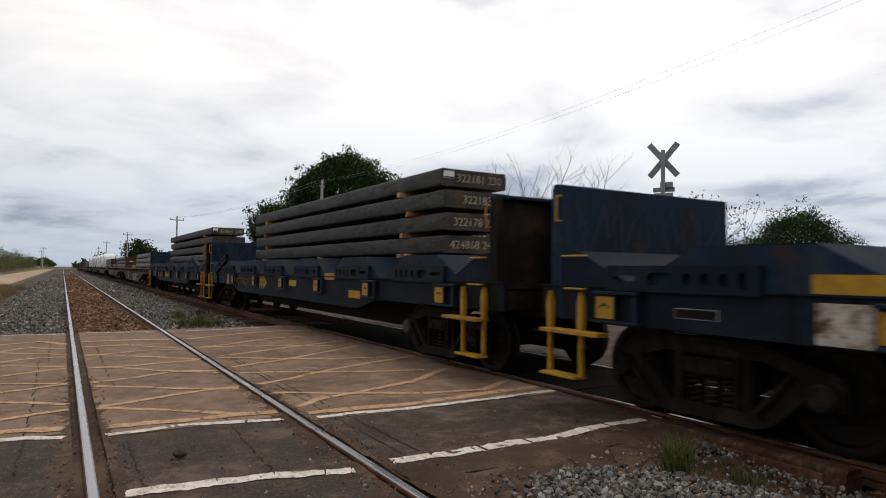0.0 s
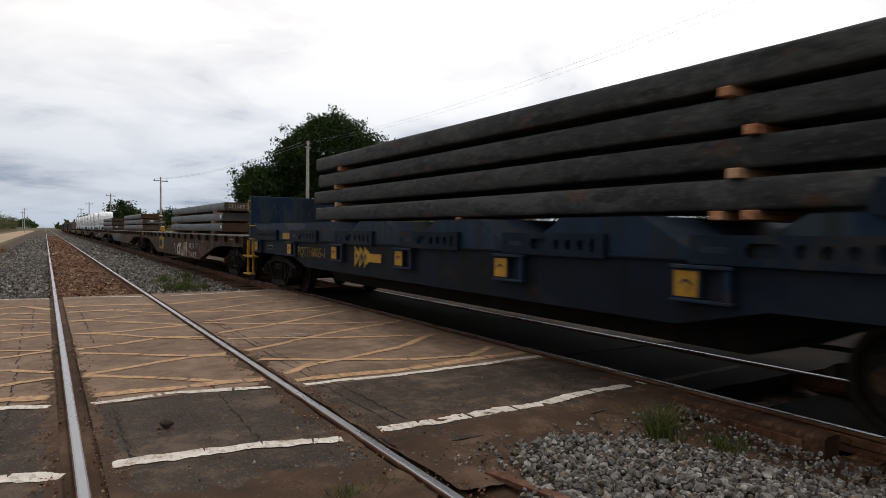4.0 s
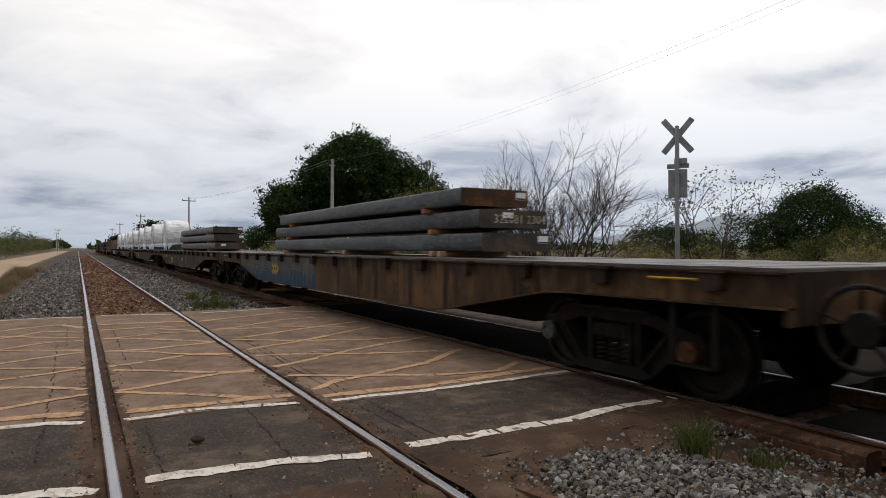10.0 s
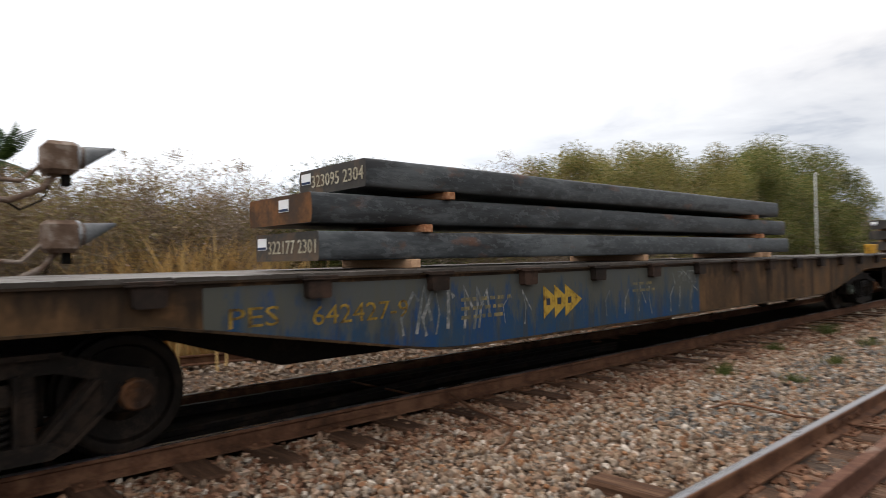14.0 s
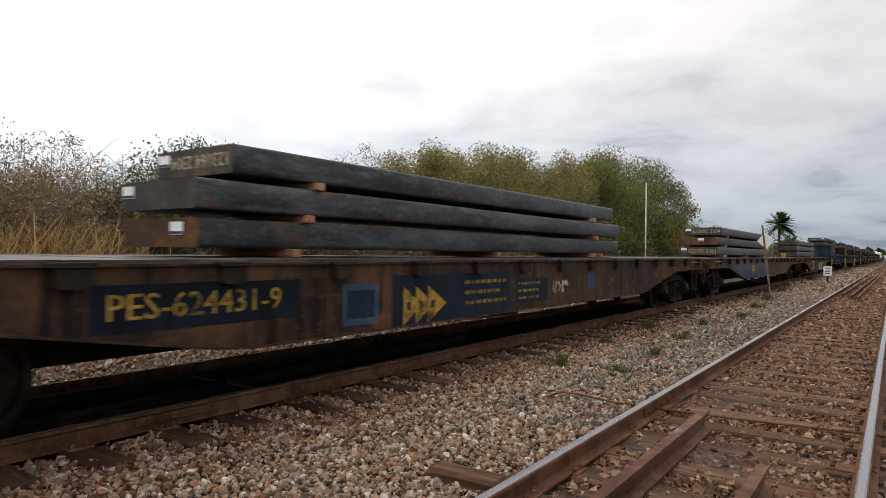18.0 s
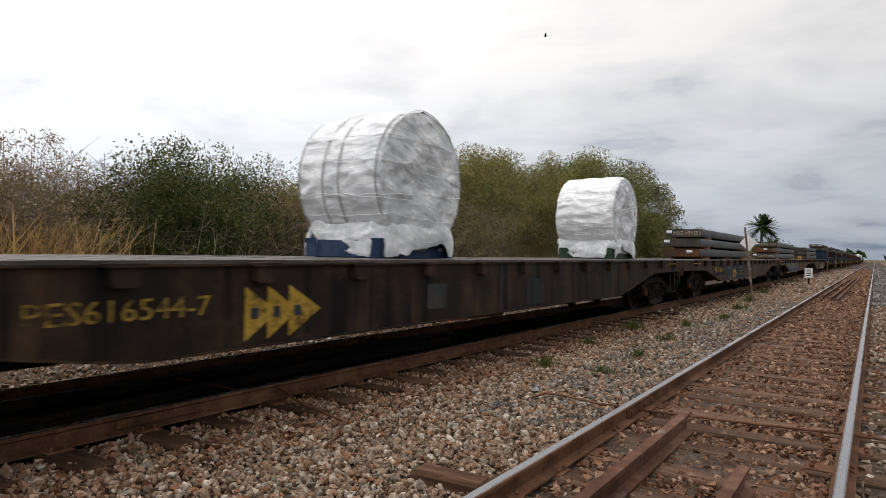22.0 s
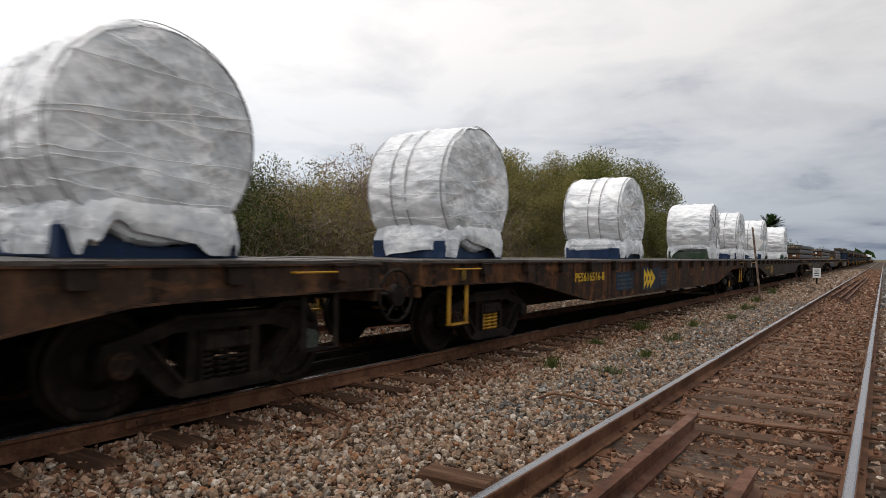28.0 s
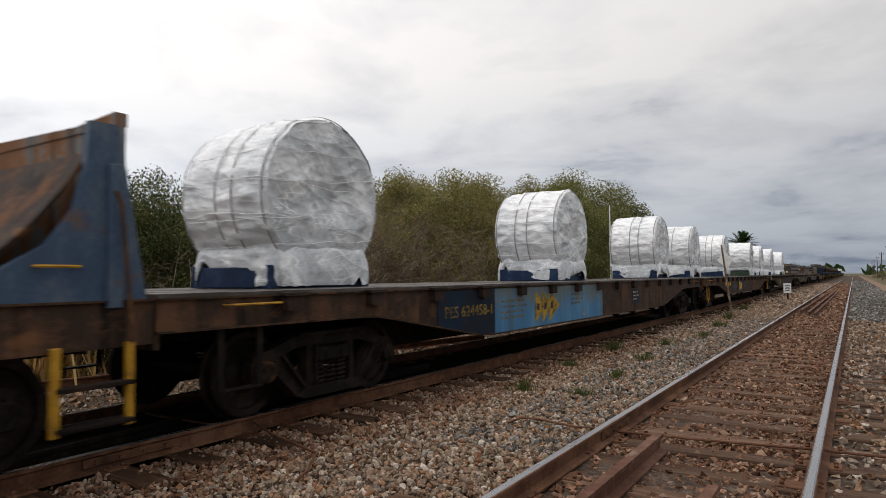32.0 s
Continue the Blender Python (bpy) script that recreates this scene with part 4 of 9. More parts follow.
def line(pts, width, mat, label):
    LINES[0] += 1
    vs, fs = stripe(pts, width, LINES[0])
    part("road_line", soup("road_line", vs, fs, M[mat]), None, cross, label)


WL, YL = "worn white stop line", "worn orange hatch line"
for pts in ([(-2.7, 4.26), (-1.19, 4.24), (-0.92, 4.12)], [(-0.67, 4.16), (-0.15, 4.12), (0.20, 4.07), (0.55, 3.97), (0.70, 3.93)], [(1.01, 4.00), (1.53, 3.95), (2.54, 3.96), (3.17, 4.05), (3.84, 4.04)]):
    line(pts, 0.15, "paint_white", WL)
# white line under the train, drawn dark to stand for the shade there
line([(4.1, 4.0), (5.4, 4.05)], 0.10, "asphalt_dark", "worn line darkened for the train's shade")
for pts in ([(-2.7, 6.02), (-1.22, 5.90), (-0.98, 5.79)], [(-0.70, 5.71), (-0.05, 5.75), (0.41, 5.64), (0.71, 5.57)], [(1.00, 5.50), (1.70, 5.46), (2.34, 5.45), (3.07, 5.46), (3.82, 5.52)],
            [(-2.7, 14.7), (-0.95, 14.7)], [(-0.63, 14.75), (0.70, 14.4)], [(1.25, 14.30), (2.24, 14.45), (3.46, 14.8)]):
    line(pts, 0.10, "paint_white", WL)
for pts in ([(-2.7, 6.5), (-1.22, 6.14), (-0.95, 6.07)], [(-0.69, 6.00), (-0.25, 5.96), (0.22, 5.93), (0.74, 5.89)], [(0.98, 5.68), (1.49, 5.66), (2.19, 5.65), (2.94, 5.70), (3.80, 5.79)],
            [(-0.70, 12.98), (0.06, 12.99), (0.72, 12.75)], [(0.95, 12.7), (1.70, 13.06), (2.63, 13.6), (3.69, 13.4)], [(-2.5, 12.5), (-1.80, 13.06), (-1.29, 13.36), (-0.95, 12.7)]):
    line(pts, 0.17, "paint_yellow", YL)
for pts in ([(-2.6, 11.0), (-1.51, 12.40), (-0.95, 11.96)], [(-2.7, 9.9), (-1.45, 10.93), (-0.95, 10.94)], [(-2.6, 12.4), (-1.82, 11.87), (-0.95, 11.2)], [(-2.7, 8.7), (-1.33, 9.54), (-0.95, 9.73)],
            [(-2.7, 10.7), (-0.96, 9.91)], [(-2.6, 9.3), (-1.58, 8.75), (-0.95, 8.40)], [(-2.7, 7.8), (-1.27, 8.23), (-0.95, 8.38)], [(-2.7, 8.2), (-1.26, 7.41), (-0.95, 7.12)], [(-2.7, 6.3), (-1.29, 6.75), (-0.95, 6.85)]):
    line(pts, 0.11, "paint_yellow", YL)
for pts in ([(-0.70, 12.10), (-0.10, 12.21), (0.75, 12.15)], [(-0.66, 12.22), (0.07, 12.05), (0.75, 11.25)], [(-0.69, 11.08), (-0.06, 10.62), (0.74, 9.82)], [(-0.69, 10.94), (0.16, 11.24), (0.74, 11.1)],
            [(-0.70, 9.66), (-0.16, 9.52), (0.74, 9.81)], [(-0.70, 9.67), (-0.18, 9.29), (0.30, 8.73), (0.74, 8.45)], [(-0.70, 8.34), (0.10, 8.72), (0.41, 8.77), (0.74, 8.6)],
            [(-0.69, 8.12), (-0.25, 7.84), (0.23, 7.44), (0.74, 7.2)], [(-0.69, 6.88), (-0.10, 7.14), (0.32, 7.28), (0.74, 7.36)], [(-0.69, 6.85), (-0.28, 6.57), (0.04, 6.29), (0.41, 5.95)]):
    line(pts, 0.11, "paint_yellow", YL)
for pts in ([(0.97, 11.25), (1.58, 11.55), (2.39, 12.2), (3.30, 12.3)], [(1.05, 11.28), (1.61, 11.22), (3.13, 10.59)], [(1.07, 10.04), (1.78, 10.42), (3.61, 11.24)], [(1.00, 9.87), (1.63, 9.54), (2.20, 9.15), (3.36, 8.79)],
            [(1.00, 8.85), (2.28, 9.5), (3.46, 10.34)], [(0.97, 8.30), (1.41, 8.18), (2.05, 7.83), (3.22, 7.46)], [(0.97, 7.38), (2.15, 8.07), (3.77, 8.80)],
            [(0.97, 6.82), (1.74, 6.38), (2.42, 6.07), (3.07, 5.89)], [(1.00, 6.02), (1.34, 6.30), (1.76, 6.40), (2.64, 6.75), (3.57, 7.45)], [(3.08, 5.88), (3.72, 6.28)]):
    line(pts, 0.12, "paint_yellow", YL)

# near-black sheet between the train's rails: shade under the wagons put into colour
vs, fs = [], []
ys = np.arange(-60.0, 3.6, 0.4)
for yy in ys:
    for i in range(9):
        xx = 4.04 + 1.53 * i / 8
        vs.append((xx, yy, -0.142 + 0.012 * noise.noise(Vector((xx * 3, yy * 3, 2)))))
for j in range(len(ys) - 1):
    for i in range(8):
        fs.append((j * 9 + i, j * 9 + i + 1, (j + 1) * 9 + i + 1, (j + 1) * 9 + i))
thing("oil_stained_bed", soup("oil_stained_bed", vs, fs, M["shade_bed"], True), None, "fines between the train's rails, coloured near-black for its shade", "track bed", kind="structure")

# dark patch, drain cover and a lump of stone lying on the crossing
b = bmesh.new()
lathe(b, [(-0.02, 0.27), (0.004, 0.27), (0.006, 0.22), (0.004, 0.2)], "z", (0, 0, 0), 28)
mc = thing("manhole_cover", b, M["rust_box"], "rusty iron cover set in the crossing asphalt", "manhole cover")
mc.matrix_basis = pose(1.86, 8.2, -0.016)
mc.scale = (0.62, 0.62, 1)
b = bmesh.new()
bmesh.ops.create_icosphere(b, subdivisions=2, radius=0.04)
for v in b.verts:
    v.co = Vector((v.co.x * 1.2, v.co.y * 0.8, v.co.z * 0.75)) * (1 + 0.35 * noise.noise(v.co * 22))
st = thing("stone_lump", b, M["asphalt_dark"], "black lump of broken asphalt on the crossing", "stone")
st.matrix_basis = pose(-0.28, 4.77, 0.015)

# sleepers
b = bmesh.new()
box(b, -1.4, 1.4, -0.125, 0.125, -0.20, 0.0, 0.014)
for v in b.verts:
    v.co += Vector((0, 0.012 * noise.noise(v.co * 5), 0.008 * noise.noise(v.co * 7 + Vector((3, 0, 0)))))
sleeper_me = finish(b, "sleeper", M["wood_grey"])
b = bmesh.new()
box(b, -0.16, 0.16, -0.09, 0.09, 0.0, 0.018, 0.004)
for sx in (-0.12, 0.12):
    for sy in (-0.05, 0.05):
        lathe(b, [(0.018, 0.014), (0.036, 0.018), (0.045, 0.008)], "z", (sx, sy, 0), 6)
plate_me = finish(b, "tie_plate", M["rail"])
b = bmesh.new()
box(b, -1.48, 1.4, -0.125, 0.125, -0.20, 0.0, 0.014)
for v in b.verts:
    v.co += Vector((0, 0.014 * noise.noise(v.co * 4), 0.010 * noise.noise(v.co * 6 + Vector((3, 0, 0)))))
long_sleeper_me = finish(b, "sleeper", M["sleeper"])
for tr, y0, y1, top in ((TRACKS[0], -66.0, 2.3, -0.150), (TRACKS[0], 15.4, 60.0, -0.150), (TRACKS[1], -50.0, 3.0, -0.143), (TRACKS[1], 15.4, 46.0, -0.150)):
    y = y0
    while y < y1:
        yy = y + rnd.uniform(-0.06, 0.06)
        s = part("sleeper", sleeper_me if tr == TRACKS[0] else long_sleeper_me, None, tr, at=pose(rnd.uniform(-0.12, 0.12), yy, top - 0.006 + rnd.uniform(-0.012, 0.004), 0, 0, rnd.uniform(-1.6, 1.6)))
        if -14 < yy < 3:
            for sx in (-0.835, 0.835):
                part("tie_plate", plate_me, None, s, at=pose(sx, 0, -0.004))
        y += 0.62


# ballast: real stones near the camera's stand, scattered joined lumps
def lumps(n, x, y, z, size, seed, corners=8):
    """Corners and faces of n broken stones at the places x, y, z: rough blocks of 8 corners or rounder ones of 12."""
    r = np.random.default_rng(seed)
    if corners == 8:
        form = np.array([(x_, y_, z_) for z_ in (-1, 1) for y_ in (-1, 1) for x_ in (-1, 1)], float) * 0.62
        tri = np.array([(0, 2, 3), (0, 3, 1), (4, 5, 7), (4, 7, 6), (0, 1, 5), (0, 5, 4), (2, 6, 7), (2, 7, 3), (0, 4, 6), (0, 6, 2), (1, 3, 7), (1, 7, 5)])
        v = form[None] * (1 + r.uniform(-0.62, 0.42, (n, 8, 3)))
    else:
        ico = bmesh.new()
        bmesh.ops.create_icosphere(ico, subdivisions=1, radius=0.95)
        form = np.array([tuple(q.co) for q in ico.verts])
        tri = np.array([[q.index for q in f.verts] for f in ico.faces])
        ico.free()
        v = form[None] * r.uniform(0.62, 1.12, (n, 12, 1)) + r.normal(0, 0.08, (n, 12, 3))
    v = v * r.uniform(0.55, 1.25, (n, 1, 3)) * (size * r.choice((0.5, 0.7, 0.85, 1.0, 1.3), n) * r.uniform(0.8, 1.2, n))[:, None, None]
    a, c, s3 = r.uniform(0, 6.283, (3, n))
    ca, sa, cb, sb, cc, sc = np.cos(a), np.sin(a), np.cos(c), np.sin(c), np.cos(s3), np.sin(s3)
    rot = np.empty((n, 3, 3))
    rot[:, 0, 0], rot[:, 0, 1], rot[:, 0, 2] = ca * cb, ca * sb * sc - sa * cc, ca * sb * cc + sa * sc
    rot[:, 1, 0], rot[:, 1, 1], rot[:, 1, 2] = sa * cb, sa * sb * sc + ca * cc, sa * sb * cc - ca * sc
    rot[:, 2, 0], rot[:, 2, 1], rot[:, 2, 2] = -sb, cb * sc, cb * cc
    v = np.einsum("nij,nkj->nki", rot, v) + np.stack([x, y, z], 1)[:, None, :]
    f = tri[None] + (np.arange(n) * corners)[:, None, None]
    return v.reshape(-1, 3), f.reshape(-1, 3)


BED_X, BED_Z = np.array([p[0] for p in BED]), np.array([p[1] for p in BED])


def ballast(name, n, x0, x1, y0, y1, size, mat, label, seed, lift=0.0, keep=None, corners=8):
    r = np.random.default_rng(seed)
    x, y = r.uniform(x0, x1, n), r.uniform(y0, y1, n)
    z = np.interp(x, BED_X, BED_Z) + r.uniform(-0.035, 0.012, n) + lift
    ok = np.ones(n, bool)
    for rx in (-0.835, 0.835, 3.965, 5.635):
        ok &= np.abs(x - rx) > 0.085
    if keep is not None:
        ok &= keep(x, y)
    x, y, z = x[ok], y[ok], z[ok]
    vs, fs = lumps(len(x), x, y, z, size, seed + 1, corners)
    thing(name, soup(name, vs, fs, M[mat]), None, label, "ballast", kind="stuff")


ballast("ballast_stones", 40000, 0.95, 3.88, -11.0, 2.0, 0.029, "stone_mixed", "mixed grey and tan ballast stones between the tracks", 31, corners=12)
ballast("ballast_stones", 6000, 1.0, 2.3, -24.0, -5.0, 0.029, "stone_grey", "pale grey chippings along the rail", 53, 0.012)
ballast("ballast_stones", 17000, -0.78, 0.78, -12.0, 2.3, 0.028, "stone_red", "rust-brown ballast stones between the rails", 33, -0.022)
ballast("ballast_stones", 13000, 0.9, 3.9, -32.0, -11.0, 0.042, "stone_mixed", "mixed ballast stones between the tracks", 35)
ballast("ballast_stones", 6000, -0.78, 0.78, -32.0, -12.0, 0.042, "stone_red", "rust-brown ballast stones between the rails", 37, -0.015)
# stones under the train, their colour darkened in place of shade
ballast("ballast_stones", 3500, 4.0, 5.6, -16.0, 3.2, 0.042, "stone_near_black", "ballast stones under the train, coloured near-black for its shade", 39, -0.02)
ballast("ballast_stones", 14000, 5.7, 10.8, -20.0, -2.4, 0.04, "stone_mixed", "mixed ballast stones beyond the train", 49)
ballast("ballast_stones", 9000, 2.8, 3.9, -16.0, 2.6, 0.028, "stone_red", "brown stones beside the train's rail", 51, 0.016)
ballast("ballast_stones", 6000, -3.2, -0.92, -24.0, 2.0, 0.038, "stone_mixed", "ballast stones along the track's shoulder", 41)
ballast("ballast_stones", 8000, -3.0, -0.92, 15.3, 40.0, 0.046, "stone_grey", "pale grey ballast stones along the track's shoulder", 43, 0.02)
ballast("ballast_stones", 5000, -0.78, 0.78, 15.2, 36.0, 0.046, "stone_red", "rust-brown ballast stones between the rails", 45, -0.01)
ballast("ballast_stones", 8000, 0.95, 3.3, 15.3, 36.0, 0.046, "stone_grey", "grey ballast stones between the tracks", 47, 0.02)
ballast("ballast_stones", 6000, -3.0, -0.92, 40.0, 130.0, 0.09, "stone_grey", "distant pale grey ballast along the shoulder", 61, 0.02)
ballast("ballast_stones", 4000, -0.78, 0.78, 36.0, 130.0, 0.09, "stone_red", "distant rust-brown ballast between the rails", 63, 0.0)
ballast("ballast_stones", 6000, 0.95, 3.3, 36.0, 130.0, 0.09, "stone_grey", "distant grey ballast between the tracks", 65, 0.02)
ballast("ballast_stones", 5000, 0.9, 3.9, -110.0, -32.0, 0.09, "stone_mixed", "distant mixed ballast between the tracks", 67)
ballast("ballast_stones", 4000, -0.78, 0.78, -110.0, -32.0, 0.09, "stone_red", "distant rust-brown ballast between the rails", 69, 0.0)
ballast("ballast_stones", 9000, -3.3, -0.92, -64.0, -24.0, 0.055, "stone_grey", "pale ballast stones along the far shoulder", 71, 0.01)
ballast("ballast_stones", 5000, -3.3, -0.92, -140.0, -64.0, 0.10, "stone_grey", "distant pale ballast along the shoulder", 73, 0.01)
ballast("ballast_stones", 3600, 5.7, 9.4, -2.4, 3.5, 0.045, "stone_near_black", "near-black stones beside the crossing road beyond the train", 75, 0.012)
# siding leaving the train's track behind the wagons
sd_track = empty("siding_track", "rusty siding rails curving off behind the train", "railway track", kind="structure")
for k_, slope, y_ref, x_ref in ((0, 0.24, -5.0, 8.2), (1, 0.225, -5.7, 9.75)):
    b = bmesh.new()
    rows = []
    for i in range(17):
        yy = 2.5 - i
        xx = x_ref + slope * (yy - y_ref) + 0.004 * (yy + 5) ** 2 * (1 if yy < -5 else 0)
        rows.append([b.verts.new((xx + p[0], yy, p[1] - 0.03)) for p in FOOT])
    for r0, r1 in zip(rows, rows[1:]):
        for i in range(len(FOOT)):
            b.faces.new((r0[i], r0[(i + 1) % len(FOOT)], r1[(i + 1) % len(FOOT)], r1[i]))
    b.faces.new(rows[0])
    b.faces.new(rows[-1])
    part("rail", b, M["rail"], sd_track)
# check rails inside the train's track, with a tie rod across
cr = empty("check_rails", "short rusty check rails inside the train's track", "railway track", kind="structure")
for x0, x1 in ((4.40, 4.72), (5.33, 5.20)):
    b = bmesh.new()
    rows = []
    for i in range(9):
        yy = -1.4 - 0.9 * i
        xx = x0 + (x1 - x0) * min(1.0, i / 4)
        rows.append([b.verts.new((xx + dx, yy, z)) for dx, z in ((-0.033, -0.035), (0.033, -0.035), (0.033, -0.07), (0.01, -0.085), (0.01, -0.14), (-0.01, -0.14), (-0.01, -0.085), (-0.033, -0.07))])
    for r0, r1 in zip(rows, rows[1:]):
        for i in range(8):
            b.faces.new((r0[i], r0[(i + 1) % 8], r1[(i + 1) % 8], r1[i]))
    b.faces.new(rows[0])
    b.faces.new(rows[-1])
    part("rail", b, M["bogie"], cr)
b = bmesh.new()
tube(b, [(5.5, -3.98, -0.06), (4.05, -4.05, -0.06)], 0.012, 6)
part("tie_rod", b, M["rail"], cr, "thin iron tie rod")
# fresh grey heap beside the crossing
hr = np.random.default_rng(5)
hx, hy = hr.uniform(0.95, 3.4, 18000), hr.uniform(0.2, 3.6, 18000)
hz = -0.10 + 0.075 * np.clip((hy - 1.8) / 1.6, 0, 1) + 0.05 * np.exp(-((hx - 2.4) / 0.9) ** 2 - ((hy - 1.6) / 1.3) ** 2) + hr.uniform(-0.03, 0.03, 18000)
ok = (hy < np.interp(hx, (0.95, 1.3, 1.6, 2.1, 2.6, 2.8, 3.0, 3.3), (2.2, 2.8, 3.35, 3.25, 2.9, 2.35, 1.75, 0.9)) - 0.1 + 0.14 * np.sin(hx * 7) * hr.random(18000)) & (hx > 0.98 + 0.05 * np.sin(hy * 5))
vs, fs = lumps(int(ok.sum()), hx[ok], hy[ok], hz[ok], 0.028, 6, 12)
thing("gravel_heap", soup("gravel_heap", vs, fs, M["stone_grey"]), None, "heap of fresh grey crushed stone beside the crossing", "gravel", kind="stuff")
# brown earth verge between heap and asphalt
vs, fs = [], []
for j in range(13):
    for i in range(25):
        xx, yy = 0.93 + 2.95 * i / 24, 0.6 + 3.4 * j / 12
        vs.append((xx, yy, -0.125 - 0.09 * max(0, min(1, (xx - 2.9) / 0.6)) * max(0, min(1, (3.6 - yy) / 0.8)) + 0.085 * max(0, min(1, (j - 4) / 6)) + 0.03 * noise.noise(Vector((xx * 2, yy * 2, 7))) + 0.015 * noise.noise(Vector((xx * 8, yy * 8, 7)))))
for j in range(12):
    for i in range(24):
        fs.append((j * 25 + i, j * 25 + i + 1, (j + 1) * 25 + i + 1, (j + 1) * 25 + i))
thing("earth_verge", soup("earth_verge", vs, fs, M["earth"], True), None, "brown trodden earth at the crossing's edge", "ground", kind="structure")
vs, fs = [], []
for j in range(9):
    for i in range(17):
        xx, yy = -3.2 + 4.0 * i / 16, 1.6 + 1.5 * j / 8
        vs.append((xx, yy, -0.13 + 0.07 * min(1, j / 6) + 0.025 * noise.noise(Vector((xx * 2.5, yy * 2.5, 3)))))
for j in range(8):
    for i in range(16):
        fs.append((j * 17 + i, j * 17 + i + 1, (j + 1) * 17 + i + 1, (j + 1) * 17 + i))
thing("earth_verge", soup("earth_verge", vs, fs, M["earth"], True), None, "brown earth between the rails before the crossing", "ground", kind="structure")

hr = np.random.default_rng(15)
hx, hy = hr.uniform(-0.7, 3.5, 7000), hr.uniform(1.2, 4.0, 7000)
ok = (np.abs(hx - 0.835) > 0.1) & ((hx > 0.9) | (hy > 2.2)) & (hr.random(7000) < np.clip((4.0 - hy) / 1.5, 0.03, 1))
vs, fs = lumps(int(ok.sum()), hx[ok], hy[ok], np.where(hy[ok] > 2.9, -0.035, -0.09) + 0 * hx[ok], 0.017, 16)
thing("strewn_stones", soup("strewn_stones", vs, fs, M["stone_grey"]), None, "small grey-brown stones strewn over the earth", "gravel", kind="stuff")
# old rail laid as a guard beside the train's rail
b = bmesh.new()
prism(b, [(3.60, -0.24), (3.80, -0.24), (3.80, -0.02), (3.76, -0.008), (3.64, -0.008), (3.60, -0.03)], 2.25, 4.4, "y")
gd = empty("guard_timber", "dark old timber baulk beside the running rail", "timber")
gd.matrix_basis = pose(0, 0, 0)
part("baulk", b, M["sleeper"], gd)
b = bmesh.new()
box(b, 3.585, 3.60, 2.4, 3.6, -0.16, -0.06, 0.004)
part("side_plate", b, M["rail"], gd, "rusty side plate")

# grit and soil along the rails and over the near asphalt
hr = np.random.default_rng(25)
n = 2400
side = hr.choice((-0.985, -0.70, 0.70, 0.97), n)
gx, gy = side + hr.normal(0, 0.045, n), hr.uniform(2.6, 9.0, n) ** 1.0
loose = hr.random(n) < 0.22
gx = np.where(loose, hr.uniform(-2.6, 3.7, n), gx)
gy = np.where(loose, 2.7 + 2.6 * hr.random(n) ** 1.6, gy)
ok = np.abs(np.abs(gx) - 0.835) > 0.05
vs, fs = lumps(int(ok.sum()), gx[ok], gy[ok], np.full(int(ok.sum()), -0.018), 0.0085, 26)
thing("strewn_grit", soup("strewn_grit", vs, fs, M["stone_red"]), None, "brown grit lying along the rails on the crossing", "gravel", kind="stuff")

# dirt road beside the line
vs, fs = [], []
ys = [15, 20, 26, 34, 45, 60, 90, 140, 220, 400]
for y in ys:
    for i in range(9):
        x = -10.5 + 5.2 * i / 8 + 0.5 * noise.noise(Vector((i, y * 0.1, 0)))
        vs.append((x, y, -0.44 + 0.03 * noise.noise(Vector((x, y * 0.3, 4)))))
for j in range(len(ys) - 1):
    for i in range(8):
        fs.append((j * 9 + i, j * 9 + i + 1, (j + 1) * 9 + i + 1, (j + 1) * 9 + i))
thing("dirt_road", soup("dirt_road", vs, fs, M["dirt_road"], True), None, "pale dirt road running beside the railway", "road", kind="structure")

# trodden reddish path beside the shoulder
vs, fs = [], []
ys = [-3, -8, -14, -22, -32, -45, -62, -85, -120, -180, -300, -420]
for y in ys:
    for i in range(7):
        x = -4.9 + 1.7 * i / 6 + 0.35 * noise.noise(Vector((i * 0.3, y * 0.07, 2)))
        vs.append((x, y, bed_z(x) + 0.05 + 0.03 * noise.noise(Vector((x * 2, y * 0.3, 6)))))
for j in range(len(ys) - 1):
    for i in range(6):
        fs.append((j * 7 + i, (j + 1) * 7 + i, (j + 1) * 7 + i + 1, j * 7 + i + 1))
thing("footpath", soup("footpath", vs, fs, M["path_earth"], True), None, "reddish trodden earth path beside the track", "path", kind="structure")
for k, (x, y, sz) in enumerate(((-5.3, -36.0, 0.35), (-5.0, -38.5, 0.28), (-5.8, -44.0, 0.4), (-5.5, -52.0, 0.42))):
    b = bmesh.new()
    bmesh.ops.create_icosphere(b, subdivisions=3, radius=sz)
    for v in b.verts:
        v.co = Vector((v.co.x * 2.4, v.co.y * 1.6, v.co.z * 0.6)) * (1 + 0.3 * noise.noise(v.co * 6 + Vector((k, 0, 0))))
    rb = thing("rubble_mound", b, M["earth"], "dark mound of earth and rubble by the path", "mound")
    rb.matrix_basis = pose(x, y, -0.5)

